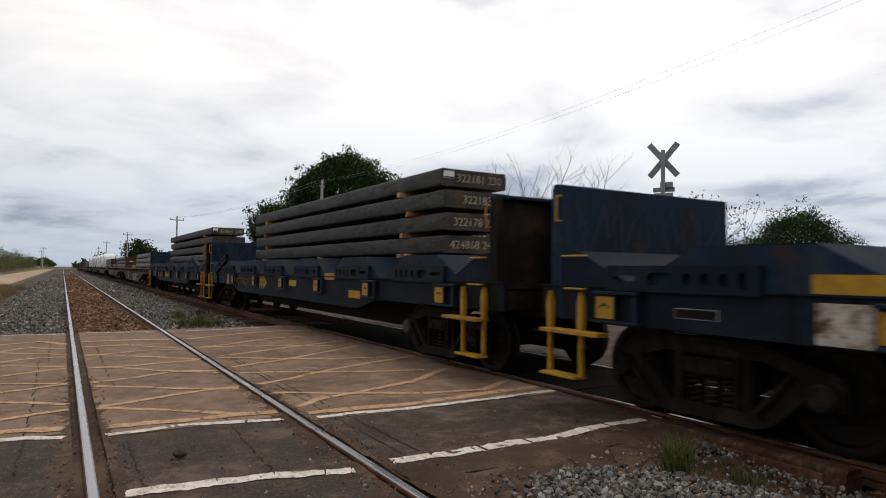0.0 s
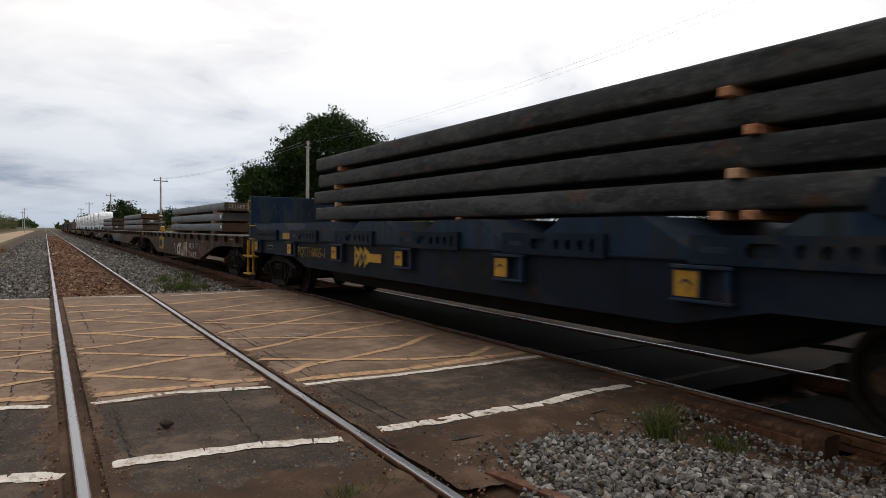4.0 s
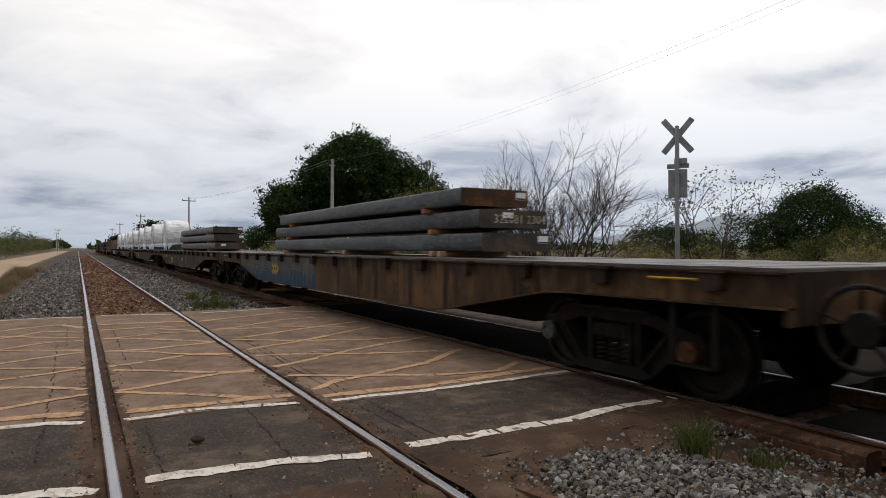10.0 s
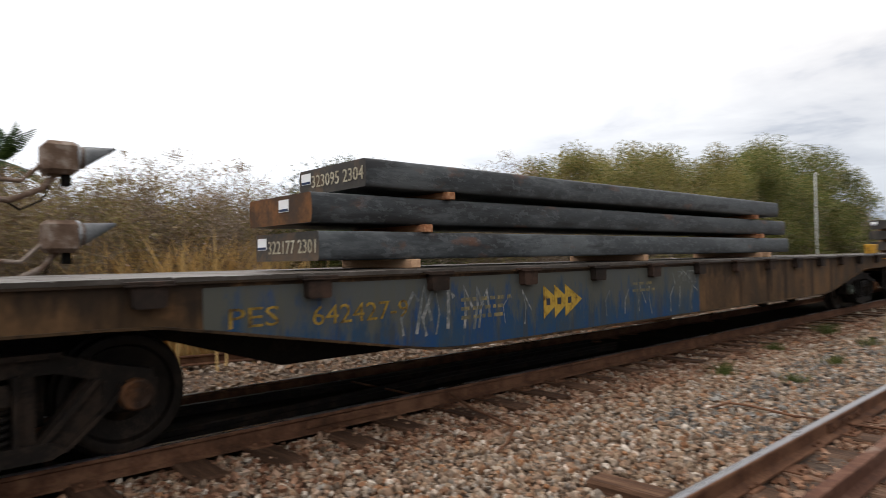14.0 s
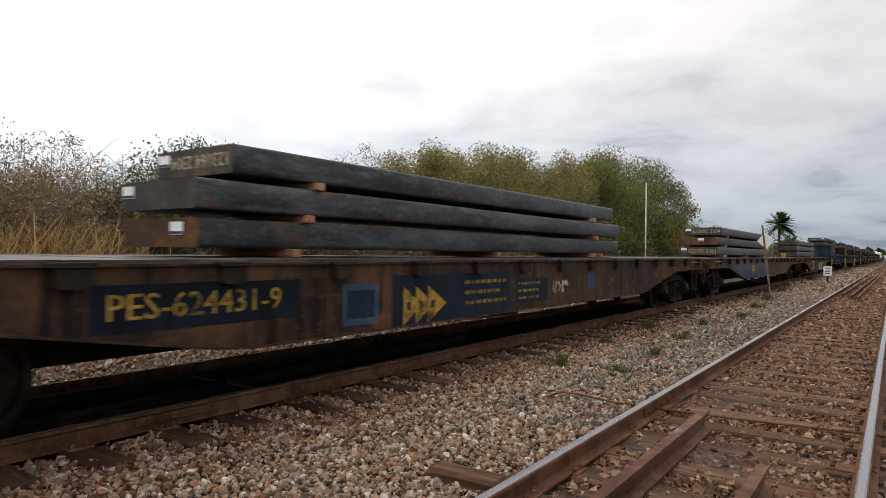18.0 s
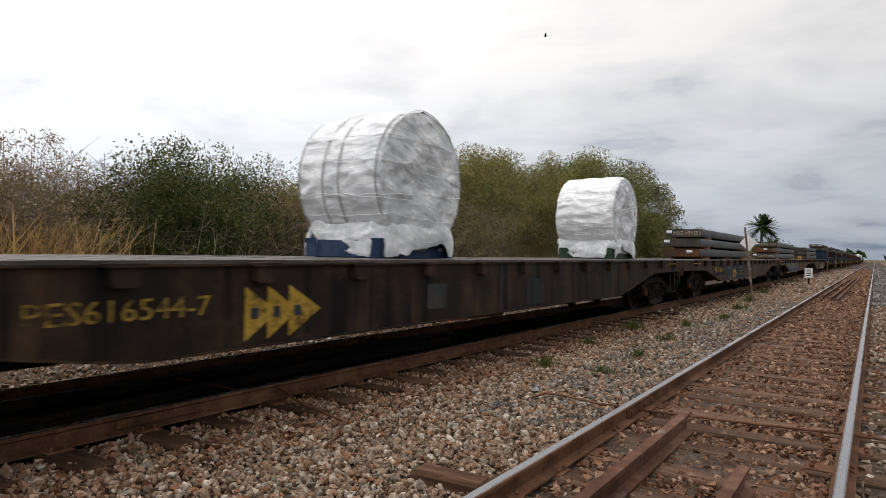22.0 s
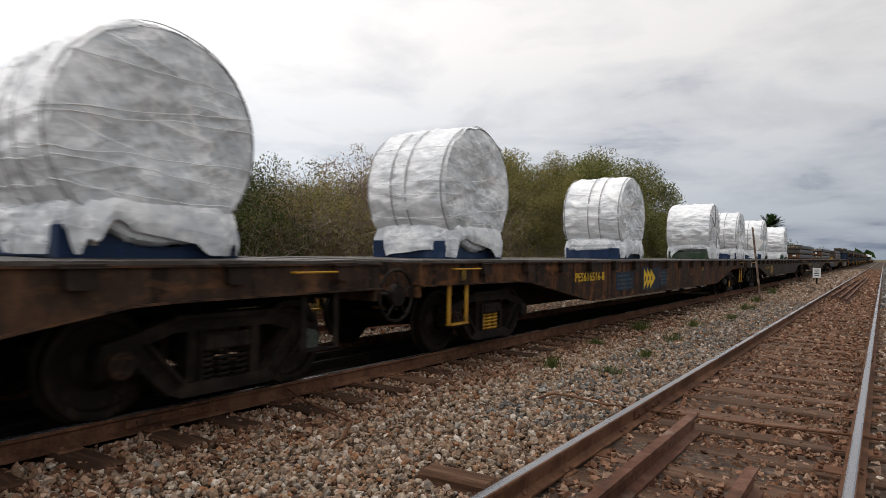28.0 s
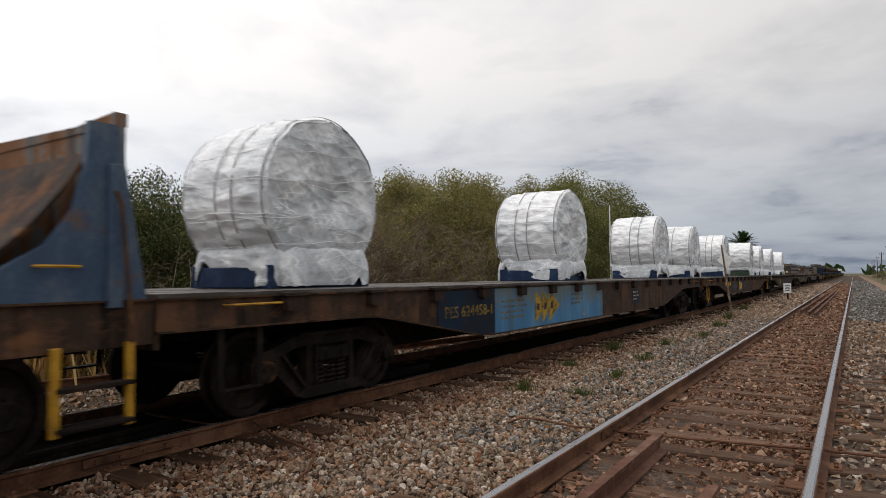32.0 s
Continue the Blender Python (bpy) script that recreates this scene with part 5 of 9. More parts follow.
# old rails left lying
def lying_rail(y0, y1, x, label, x2=None, z=0.0):
    b = bmesh.new()
    prof = [(p[0], p[1]) for p in FOOT]
    prism(b, [(-0.036, 0.0), (0.036, 0.0), (0.036, -0.03), (0.012, -0.044), (0.010, -0.12), (0.07, -0.14), (0.07, -0.155), (-0.07, -0.155), (-0.07, -0.14), (-0.010, -0.12), (-0.012, -0.044), (-0.036, -0.03)], 0, y1 - y0, "y")
    ob = thing("lying_rail", b, M["rust_rail"], label, "rail", group="old rails left in the track")
    turn = math.degrees(math.atan2((x if x2 is None else x2) - x, y1 - y0))
    ob.matrix_basis = pose(x, y0, z, 0, 0, -turn)
    return ob


lying_rail(-5.66, 1.2, 0.33, "red-rusted length of rail lying between the running rails")
lying_rail(-4.47, 1.0, -0.31, "second red-rusted length of rail lying between the running rails")
for i, x in enumerate((-0.1, 0.12, 0.42)):
    lying_rail(-58 + 3 * i, -25 - i, x, "worn grey-brown rail lying along the track", x + 0.15)
lying_rail(1.2, 3.02, 1.62, "short rusty rail end half buried in gravel", 1.22, -0.02)

# ---- bogies ----
def wheelset_mesh():
    b = bmesh.new()
    for s in (-1, 1):
        rings = [(0.735, 0.44), (0.745, 0.455), (0.765, 0.45), (0.775, 0.425), (0.875, 0.415), (0.882, 0.40), (0.872, 0.35), (0.83, 0.33), (0.815, 0.2), (0.86, 0.14), (0.88, 0.12), (0.76, 0.115), (0.77, 0.33), (0.745, 0.36)]
        lathe(b, [(s * a, r) for a, r in rings[:11]] + [(s * 0.76, 0.11)], "x", (0, 0, 0), 36)
    lathe(b, [(-0.95, 0.075), (-0.86, 0.085), (0.86, 0.085), (0.95, 0.075)], "x", (0, 0, 0), 16)
    return finish(b, "wheelset", M["wheel"], True)


def tread_mesh():
    b = bmesh.new()
    for s in (-1, 1):
        n = 36
        rows = []
        for a, r in ((s * 0.782, 0.4265), (s * 0.868, 0.4175)):
            rows.append([b.verts.new((a, math.cos(2 * math.pi * i / n) * r, math.sin(2 * math.pi * i / n) * r)) for i in range(n)])
        for i in range(n):
            b.faces.new((rows[0][i], rows[0][(i + 1) % n], rows[1][(i + 1) % n], rows[1][i]))
    return finish(b, "tread", M["tread"], True)


WHEELSET, TREAD = wheelset_mesh(), tread_mesh()


def side_frame_mesh():
    """Cast side frame: arched top chord, two diagonal legs, spring pocket, jaws over the axle boxes."""
    b = bmesh.new()
    x0, x1 = -0.075, 0.075
    prism(b, [(-1.08, 0.50), (-1.06, 0.61), (-0.80, 0.67), (-0.50, 0.77), (0.50, 0.77), (0.80, 0.67), (1.06, 0.61), (1.08, 0.50), (0.99, 0.49), (0.80, 0.55), (0.48, 0.65), (-0.48, 0.65), (-0.80, 0.55), (-0.99, 0.49)], x0, x1, "x")
    prism(b, [(-0.52, 0.755), (0.52, 0.755), (0.50, 0.79), (-0.50, 0.79)], x0 - 0.05, x1, "x")
    for s in (-1, 1):
        prism(b, [(s * 0.68, 0.60), (s * 0.92, 0.55), (s * 0.80, 0.40), (s * 0.52, 0.145), (s * 0.34, 0.20)], x0 + 0.01, x1 - 0.01, "x")
        prism(b, [(s * 0.70, 0.59), (s * 0.735, 0.585), (s * 0.40, 0.20), (s * 0.36, 0.215)], x0 - 0.04, x0 + 0.012, "x")
        prism(b, [(s * 0.87, 0.55), (s * 0.91, 0.545), (s * 0.80, 0.40), (s * 0.53, 0.15), (s * 0.50, 0.16), (s * 0.76, 0.40)], x0 - 0.04, x0 + 0.012, "x")
        prism(b, [(s * 0.24, 0.67), (s * 0.36, 0.67), (s * 0.37, 0.20), (s * 0.25, 0.20)], x0, x1, "x")
        prism(b, [(s * 0.245, 0.66), (s * 0.275, 0.66), (s * 0.275, 0.22), (s * 0.245, 0.22)], x0 - 0.045, x0 + 0.002, "x")
        prism(b, [(s * 0.74, 0.56), (s * 0.80, 0.56), (s * 0.81, 0.36), (s * 0.75, 0.36)], x0, x1, "x")
        prism(b, [(s * 1.01, 0.56), (s * 1.09, 0.54), (s * 1.08, 0.36), (s * 1.03, 0.36)], x0, x1, "x")
    prism(b, [(-0.54, 0.17), (-0.44, 0.125), (0.44, 0.125), (0.54, 0.17), (0.42, 0.235), (-0.42, 0.235)], x0 - 0.05, x1 + 0.05, "x")
    box(b, x0 - 0.06, x0 + 0.02, -0.235, 0.235, 0.475, 0.62, 0.02)
    lathe(b, [(x0 - 0.075, 0.04), (x0, 0.045)], "x", (0, -0.12, 0.545), 10)
    lathe(b, [(x0 - 0.075, 0.04), (x0, 0.045)], "x", (0, 0.12, 0.545), 10)
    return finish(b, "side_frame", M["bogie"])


def spring_mesh(mat):
    b = bmesh.new()
    for cy in (-0.17, 0.0, 0.17):
        pts = [(math.cos(a) * 0.066, cy + math.sin(a) * 0.066, 0.235 + 0.24 * i / 40) for i, a in ((i, i * 2 * math.pi / 8) for i in range(41))]
        tube(b, pts, 0.018, 6)
    return finish(b, "spring", mat)


def axle_box_mesh():
    b = bmesh.new()
    box(b, -0.05, 0.10, -0.12, 0.12, -0.12, 0.13, 0.02)
    return finish(b, "axle_box", M["bogie"])


def cap_mesh(mat):
    """Round bearing cap with three bolts and a locking plate."""
    b = bmesh.new()
    lathe(b, [(0.0, 0.11), (-0.075, 0.105), (-0.085, 0.09), (-0.075, 0.05), (-0.08, 0.02)], "x", (-0.05, 0, 0), 20)
    for i in range(3):
        a = 2 * math.pi * i / 3 + 0.5
        lathe(b, [(-0.13, 0.016), (-0.15, 0.016)], "x", (0, math.cos(a) * 0.06, math.sin(a) * 0.06), 6)
    return finish(b, "bearing_cap", mat)


def bolster_mesh():
    b = bmesh.new()
    box(b, -1.05, 1.05, -0.2, 0.2, 0.46, 0.68, 0.02)
    lathe(b, [(0.68, 0.2), (0.76, 0.2)], "z", (0, 0, 0), 20)
    box(b, -0.6, 0.6, -0.78, -0.66, 0.30, 0.40, 0.01)
    box(b, -0.6, 0.6, 0.66, 0.78, 0.30, 0.40, 0.01)
    for s in (-1, 1):
        for q in (-1, 1):
            box(b, s * 0.83 - 0.05, s * 0.83 + 0.05, q * 0.42 - 0.04, q * 0.42 + 0.04, 0.28, 0.62, 0.01)
    return finish(b, "bolster", M["bogie"])


SIDE_FRAME, AXLE_BOX, BOLSTER = side_frame_mesh(), axle_box_mesh(), bolster_mesh()
SPRING, SPRING_YELLOW = spring_mesh(M["bogie"]), spring_mesh(M["yellow"])
M["box_green"] = surf("dull_green_bearing_cap", [(0.035, 0.04, 0.034), (0.075, 0.085, 0.07)], 8, 0.7)
CAPS = [cap_mesh(M[k]) for k in ("bogie", "box_green", "rust_body")]
WHEELS = []      # (wheelset, its wagon)


def bogie(parent, along, spring=None, half=0.94):
    bg = part("bogie", BOLSTER, None, parent, "grimy cast-steel four-wheel bogie", at=pose(0, along, 0))
    for s in (-1, 1):
        part("side_frame", SIDE_FRAME, None, bg, at=pose(s * 1.04, 0, 0))
        part("spring", spring or SPRING, None, bg, "coil spring nest", at=pose(s * 1.06, 0, 0))
        for q in (-1, 1):
            at = pose(s * 1.06, q * half, 0.455, 0, 0, 0 if s < 0 else 180)
            part("axle_box", AXLE_BOX, None, bg, at=at)
            part("bearing_cap", CAPS[rnd.choice((0, 0, 1, 2))], None, bg, at=at)
    for q in (-1, 1):
        w = part("wheelset", WHEELSET, None, bg, "pair of flanged steel wheels on an axle", at=pose(0, q * half, 0.42))
        WHEELS.append(w)
    return bg


def coupler_mesh():
    b = bmesh.new()
    box(b, -0.07, 0.07, -0.55, 0.22, 0.80, 0.94, 0.015)
    prism(b, [(-0.16, 0.2), (0.14, 0.2), (0.16, 0.30), (0.06, 0.36), (0.03, 0.48), (-0.05, 0.48), (-0.04, 0.38), (-0.16, 0.42)], 0.76, 0.99, "z")
    box(b, -0.16, 0.16, -0.1, 0.0, 0.74, 1.0, 0.01)
    return finish(b, "coupler", M["underframe"])


def hose_mesh():
    b = bmesh.new()
    tube(b, [(0.35, 0.0, 0.85), (0.35, 0.16, 0.78), (0.33, 0.27, 0.6), (0.32, 0.34, 0.42), (0.3, 0.42, 0.40)], 0.024, 6)
    return finish(b, "brake_hose", M["underframe"])


COUPLER, HOSE = coupler_mesh(), hose_mesh()


def brake_wheel_mesh():
    b = bmesh.new()
    n, m = 28, 6
    ring = []
    for i in range(n):
        a = 2 * math.pi * i / n
        row = []
        for j in range(m):
            q = 2 * math.pi * j / m
            rr = 0.29 + 0.02 * math.cos(q)
            row.append(b.verts.new((rr * math.cos(a), 0.02 * math.sin(q), rr * math.sin(a))))
        ring.append(row)
    for i in range(n):
        for j in range(m):
            b.faces.new((ring[i][j], ring[(i + 1) % n][j], ring[(i + 1) % n][(j + 1) % m], ring[i][(j + 1) % m]))
    for i in range(5):
        a = 2 * math.pi * i / 5 + 0.3
        tube(b, [(0.05 * math.cos(a), 0.03, 0.05 * math.sin(a)), (0.29 * math.cos(a), 0, 0.29 * math.sin(a))], 0.014, 5)
    lathe(b, [(-0.2, 0.03), (-0.03, 0.04), (-0.02, 0.135), (0.04, 0.12)], "y", (0, 0, 0), 14)
    return finish(b, "brake_wheel", M["bogie"], True)


BRAKE_WHEEL = brake_wheel_mesh()


def stirrup_mesh(mat, w=0.42, z0=0.38, z1=0.95):
    b = bmesh.new()
    for y in (-w / 2, w / 2):
        box(b, -0.012, 0.012, y - 0.035, y + 0.035, z0, z1, 0.004)
    box(b, -0.05, 0.05, -w / 2, w / 2, z0, z0 + 0.022, 0.004)
    return finish(b, "step", mat)


def grab_mesh(mat, w=0.6):
    b = bmesh.new()
    tube(b, [(0.05, -w / 2, 0), (-0.035, -w / 2, 0), (-0.04, -w / 2 + 0.04, 0), (-0.04, w / 2 - 0.04, 0), (-0.035, w / 2, 0), (0.05, w / 2, 0)], 0.012, 6)
    return finish(b, "grab_rail", mat)


STEP_DARK, STEP_YELLOW = stirrup_mesh(M["bogie"]), stirrup_mesh(M["yellow"], 0.40, 0.42, 0.93)
GRAB_YELLOW, GRAB_WHITE = grab_mesh(M["yellow"]), grab_mesh(M["white_mark"])


def pocket_mesh(mat):
    """Stake pocket: a capped, tapering steel socket on the side sill."""
    b = bmesh.new()
    prism(b, [(-0.105, 1.20), (0.105, 1.20), (0.10, 1.06), (0.085, 1.045), (-0.085, 1.045), (-0.10, 1.06)], -0.085, 0.01, "x")
    box(b, -0.105, 0.012, -0.15, 0.15, 1.198, 1.222, 0.004)
    box(b, -0.108, -0.08, -0.15, 0.15, 1.186, 1.2, 0.003)
    return finish(b, "stake_pocket", mat)


# ---- the long flat wagons ----
FLAT_HALF = 10.33
SIDE = [(-FLAT_HALF, 1.205), (-FLAT_HALF, 0.93), (-7.95, 0.915), (-7.6, 0.90), (-5.35, 0.52), (-5.0, 0.485), (5.0, 0.485), (5.35, 0.52), (7.6, 0.90), (7.95, 0.915), (FLAT_HALF, 0.93), (FLAT_HALF, 1.205)]


def side_at(y):
    lows = SIDE[1:-1]
    for (a, za), (c, zc) in zip(lows, lows[1:]):
        if a <= y <= c:
            return za + (zc - za) * (y - a) / (c - a)
    return 0.93


FLAT_PARTS = {}
M["pocket"] = surf("dark_grimy_pocket_steel", [(0.012, 0.010, 0.009), (0.028, 0.020, 0.016), (0.06, 0.036, 0.026)], 3, 0.7, 0.1, 0.3)


def flat_meshes(body, prof=SIDE):
    if (body, prof[4]) in FLAT_PARTS:
        return FLAT_PARTS[(body, prof[4])]
    out = {}
    b = bmesh.new()
    prism(b, prof, -1.372, -1.348, "x")
    out["side"] = finish(b, "side_sill", M[body])
    # bottom and top flanges with upright stiffeners
    b = bmesh.new()
    lows = prof[1:-1]
    for (a, za), (c, zc) in zip(lows, lows[1:]):
        prism(b, [(a, za), (c, zc), (c, zc + 0.018), (a, za + 0.018)], -1.40, -1.25, "x")
    box(b, -1.405, -1.26, -FLAT_HALF, FLAT_HALF, 1.19, 1.207)
    out["flange"] = finish(b, "flange", M[body])
    b = bmesh.new()
    box(b, -1.345, 1.345, -0.05, 0.0, 0.80, 1.205, 0.006)
    box(b, -0.4, 0.4, 0.0, 0.03, 0.72, 1.05, 0.006)
    out["end"] = finish(b, "end_sill", M[body])
    out["pocket"] = pocket_mesh(M["pocket"])
    FLAT_PARTS[(body, prof[4])] = out
    return out


def mirrored(me):
    k = me.name + "_far"
    m2 = me.copy()
    m2.transform(Matrix.Diagonal((-1, 1, 1, 1)))
    m2.flip_normals()
    return m2


b = bmesh.new()
n = 59
edge = []
for i in range(n):
    y = -FLAT_HALF + 2 * FLAT_HALF * i / n
    h = 1.240 + 0.006 * (rnd.random() - 0.5)
    edge += [(y + 0.004, 1.232), (y + 0.008, h), (y + 2 * FLAT_HALF / n - 0.008, h), (y + 2 * FLAT_HALF / n - 0.004, 1.232)]
prism(b, [(-FLAT_HALF, 1.208)] + edge + [(FLAT_HALF, 1.208)], -1.38, 1.38, "x")
FLAT_DECK = finish(b, "deck", M["deck"])
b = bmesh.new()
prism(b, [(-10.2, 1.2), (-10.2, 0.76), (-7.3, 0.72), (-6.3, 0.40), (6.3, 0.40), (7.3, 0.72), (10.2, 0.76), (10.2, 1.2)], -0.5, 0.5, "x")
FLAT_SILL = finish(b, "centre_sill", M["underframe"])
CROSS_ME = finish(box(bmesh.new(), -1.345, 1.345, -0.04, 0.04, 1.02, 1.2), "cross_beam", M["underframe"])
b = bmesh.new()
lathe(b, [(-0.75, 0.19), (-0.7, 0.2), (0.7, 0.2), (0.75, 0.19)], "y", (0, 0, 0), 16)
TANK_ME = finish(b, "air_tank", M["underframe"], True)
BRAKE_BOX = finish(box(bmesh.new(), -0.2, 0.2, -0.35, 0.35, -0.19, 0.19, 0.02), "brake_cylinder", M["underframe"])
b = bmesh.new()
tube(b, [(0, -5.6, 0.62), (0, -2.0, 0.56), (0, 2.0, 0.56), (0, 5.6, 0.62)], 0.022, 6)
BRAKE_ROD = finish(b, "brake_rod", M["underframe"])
POCKET_Y = [0.23 + i * 1.245 for i in range(-8, 8)]


def flat_wagon(label, body, junction0, junction1, step="dark", spring=None, bogies=(-8.5, 8.5), steps=(-9.5, 9.5), wheel=True, prof=SIDE):
    w = empty("flat_wagon", label, "freight wagon", group="flat wagons of the train")
    mm = flat_meshes(body, prof)
    part("deck", FLAT_DECK, None, w, "worn plank-jointed steel deck")
    part("centre_sill", FLAT_SILL, None, w, "black greasy centre sill")
    for i in range(-8, 9):
        part("cross_beam", CROSS_ME, None, w, at=pose(0, i * 1.2, 0))
    part("air_tank", TANK_ME, None, w, at=pose(0.75, 1.4, 0.78))
    part("brake_cylinder", BRAKE_BOX, None, w, at=pose(0.7, -1.55, 0.81))
    part("brake_rod", BRAKE_ROD, None, w, at=pose(0.5, 0, 0))
    if "side_far" not in mm:
        mm["side_far"], mm["flange_far"], mm["pocket_far"] = mirrored(mm["side"]), mirrored(mm["flange"]), mirrored(mm["pocket"])
    for s in ("", "_far"):
        sd = part("side_sill", mm["side" + s], None, w)
        part("flange", mm["flange" + s], None, sd)
    for s in (-1, 1):
        part("end_sill", mm["end"], None, w, at=pose(0, s * FLAT_HALF, 0, 0, 0, 0 if s > 0 else 180))
    for y in POCKET_Y:
        part("stake_pocket", mm["pocket"], None, w, at=pose(-1.372, y, 0))
    for y in POCKET_Y[::2]:
        part("stake_pocket", mm["pocket_far"], None, w, at=pose(1.372, y, 0))
    for y in bogies:
        bogie(w, y, spring)
    for s in (-1, 1):
        part("coupler", COUPLER, None, w, at=pose(0, s * 10.2, 0, 0, 0, 0 if s > 0 else 180))
        part("brake_hose", HOSE, None, w, at=pose(0, s * 10.3, 0, 0, 0, 0 if s > 0 else 180))
    st = STEP_YELLOW if step == "yellow" else STEP_DARK
    for s in (-1, 1):
        for y in steps:
            part("step", st, None, w, "yellow foot step" if step == "yellow" else "", at=pose(s * 1.34, y, 0))
            part("grab_rail", GRAB_YELLOW, None, w, "yellow grab rail", at=pose(s * 1.40, y * 0.99, 1.13, 0, 0, 0 if s < 0 else 180))
    if wheel:
        part("brake_wheel", BRAKE_WHEEL, None, w, "spoked hand-brake wheel", at=pose(-1.27, 10.66, 0.84, 0, 0, 90))
    ride(w, (junction0 + junction1) / 2)
    return w


M["yellow_fresh"] = surf("bright_yellow_marking", [(0.35, 0.2, 0.02), (0.62, 0.38, 0.02), (0.68, 0.45, 0.04)], 10, 0.55, 0, 0.1, stops=(0, 0.3, 1))
FX = -1.3745        # outer face of the near side sill


def panel(w, y0, y1, z0, z1, mat, label, name="paint_patch"):
    """A repainted stretch of the near side, following the sill's lower edge."""
    b = bmesh.new()
    n = max(1, int((y1 - y0) / 0.3))
    lo, hi = [], []
    for i in range(n + 1):
        y = y0 + (y1 - y0) * i / n
        lo.append((y, max(z0, side_at(y) + 0.02) + 0.004 * noise.noise(Vector((y * 9, 0, 0)))))
        hi.append((y, z1 + 0.012 * noise.noise(Vector((y * 7, 3, 0)))))
    prism(b, lo + hi[::-1], FX - 0.002, FX + 0.001, "x")
    return part(name, b, M[mat], w, label)


def sign_words(w, text, y, z, size, mat="yellow_mark", label="", x=FX - 0.0035, wide=0.0):
    me = words(text, size, M[mat])
    if wide:
        have = -min(v.co.y for v in me.vertices)
        me.transform(Matrix.Diagonal((1, wide / have, 1, 1)))
    return part("lettering", me, None, w, label or "faded yellow painted number", at=pose(x, y, z))


def logo(w, y, z, h, mat="yellow_emblem", x=FX - 0.0035):
    """Three overlapping arrowheads pointing along the train."""
    b = bmesh.new()
    d = h * 0.52
    for i in range(3):
        yy = y - i * d
        if i == 2:
            c = [(yy, z - h / 2), (yy, z + h / 2), (yy - h * 0.85, z)]
        else:
            c = [(yy, z - h / 2), (yy, z + h / 2), (yy - d, z + h * 0.16), (yy - d, z - h * 0.16)]
        prism(b, c, x - 0.002 - 0.0006 * i, x, "x")
    lg = part("emblem", b, M[mat], w, "three yellow arrowheads")
    # a dark mark on each arrowhead, as a plain block
    for i in range(3):
        b = bmesh.new()
        yy = y - i * d - 0.13 * h
        box(b, x - 0.006, x - 0.0035, yy - 0.17 * h, yy, z - 0.10 * h, z + 0.10 * h)
        part("mark", b, M["ink"], lg)
    return lg


def data_lines(w, y, z, rows, mat="faint_mark", wide=0.5, seed=1, high=0.035, pitch=0.085):
    """Small stencilled data too small to read: bars in rows."""
    r = random.Random(seed)
    b = bmesh.new()
    for i in range(rows):
        yy = y
        end = y - wide * r.uniform(0.75, 1.0)
        while yy > end:
            l = r.uniform(0.04, 0.13)
            box(b, FX - 0.0045, FX - 0.003, yy - l, yy, z - i * pitch, z - i * pitch + high)
            yy -= l + r.uniform(0.025, 0.05)
    ob = part("stencil_data", b, M[mat], w)
    return tagged(ob, "rows of small faded stencilled data", kind="stuff")


def scrawl(w, y, z, wide, high, strokes, mat="chalk", seed=3, r0=0.012):
    """Sprayed graffiti strokes, each a part."""
    r = random.Random(seed)
    for i in range(strokes):
        b = bmesh.new()
        x0 = y - wide * (i + r.random() * 0.7) / strokes
        pts = [(FX - 0.002, x0, z + high * r.uniform(0.0, 0.2))]
        pts.append((FX - 0.002, x0 + r.uniform(-0.06, 0.06), z + high * r.uniform(0.4, 0.6)))
        pts.append((FX - 0.002, x0 + r.uniform(-0.12, 0.06), z + high * r.uniform(0.8, 1.0)))
        if r.random() < 0.6:
            pts.append((FX - 0.002, x0 - r.uniform(0.08, 0.2), z + high * r.uniform(0.3, 0.9)))
        tube(b, pts, r0 * r.uniform(0.5, 1.0), 5)
        for v in b.verts:
            v.co.x = FX - 0.002 + (v.co.x - FX + 0.002) * 0.15
        part("graffiti", b, M[mat], w, "pale sprayed graffiti stroke" if i == 0 else "")


def flat_plates(w, items):
    for y, z, wd, h, mat in items:
        b = bmesh.new()
        box(b, FX - 0.004, FX - 0.001, y - wd / 2, y + wd / 2, z - h / 2, z + h / 2)
        part("paint_mark", b, M[mat], w)


DEEP = [(y, 0.365 if abs(y) < 5.1 else 0.42 if abs(y) < 5.4 else z) for y, z in SIDE]
DEEP = [(y * 0.94 if 4 < abs(y) < 7.7 else y, z - 0.05 if 7.5 < abs(y) < 7.7 else z) for y, z in DEEP]
LONG = [(y - 0.32 if -8 < y < -4 else y, z) for y, z in SIDE]
JN = [5.65, 23.7, 41.45, 62.7, 84.37, 105.6, 126.65, 148.5, 169.45]
wagD = flat_wagon("long rust-streaked flat wagon with white graffiti", "rust_body", JN[2], JN[3], prof=DEEP)
wagE = flat_wagon("long flat wagon, faded blue and ochre rust panels", "rust_orange", JN[3], JN[4], bogies=(-8.35, 8.65))
wagF = flat_wagon("long dark brown flat wagon with blue repainted patches", "brown_dark", JN[4], JN[5], bogies=(-8.5, 7.8), steps=(-9.5, 9.0))
wagG = flat_wagon("long dark brown grimy flat wagon", "brown_black", JN[5], JN[6], bogies=(-8.9, 7.9), steps=(-9.7, 9.3), prof=LONG)
wagH = flat_wagon("long rusty brown flat wagon with yellow steps", "rust_body", JN[6], JN[7], "yellow", SPRING_YELLOW, bogies=(-8.87, 8.33), steps=(-9.8, 9.5), prof=LONG)
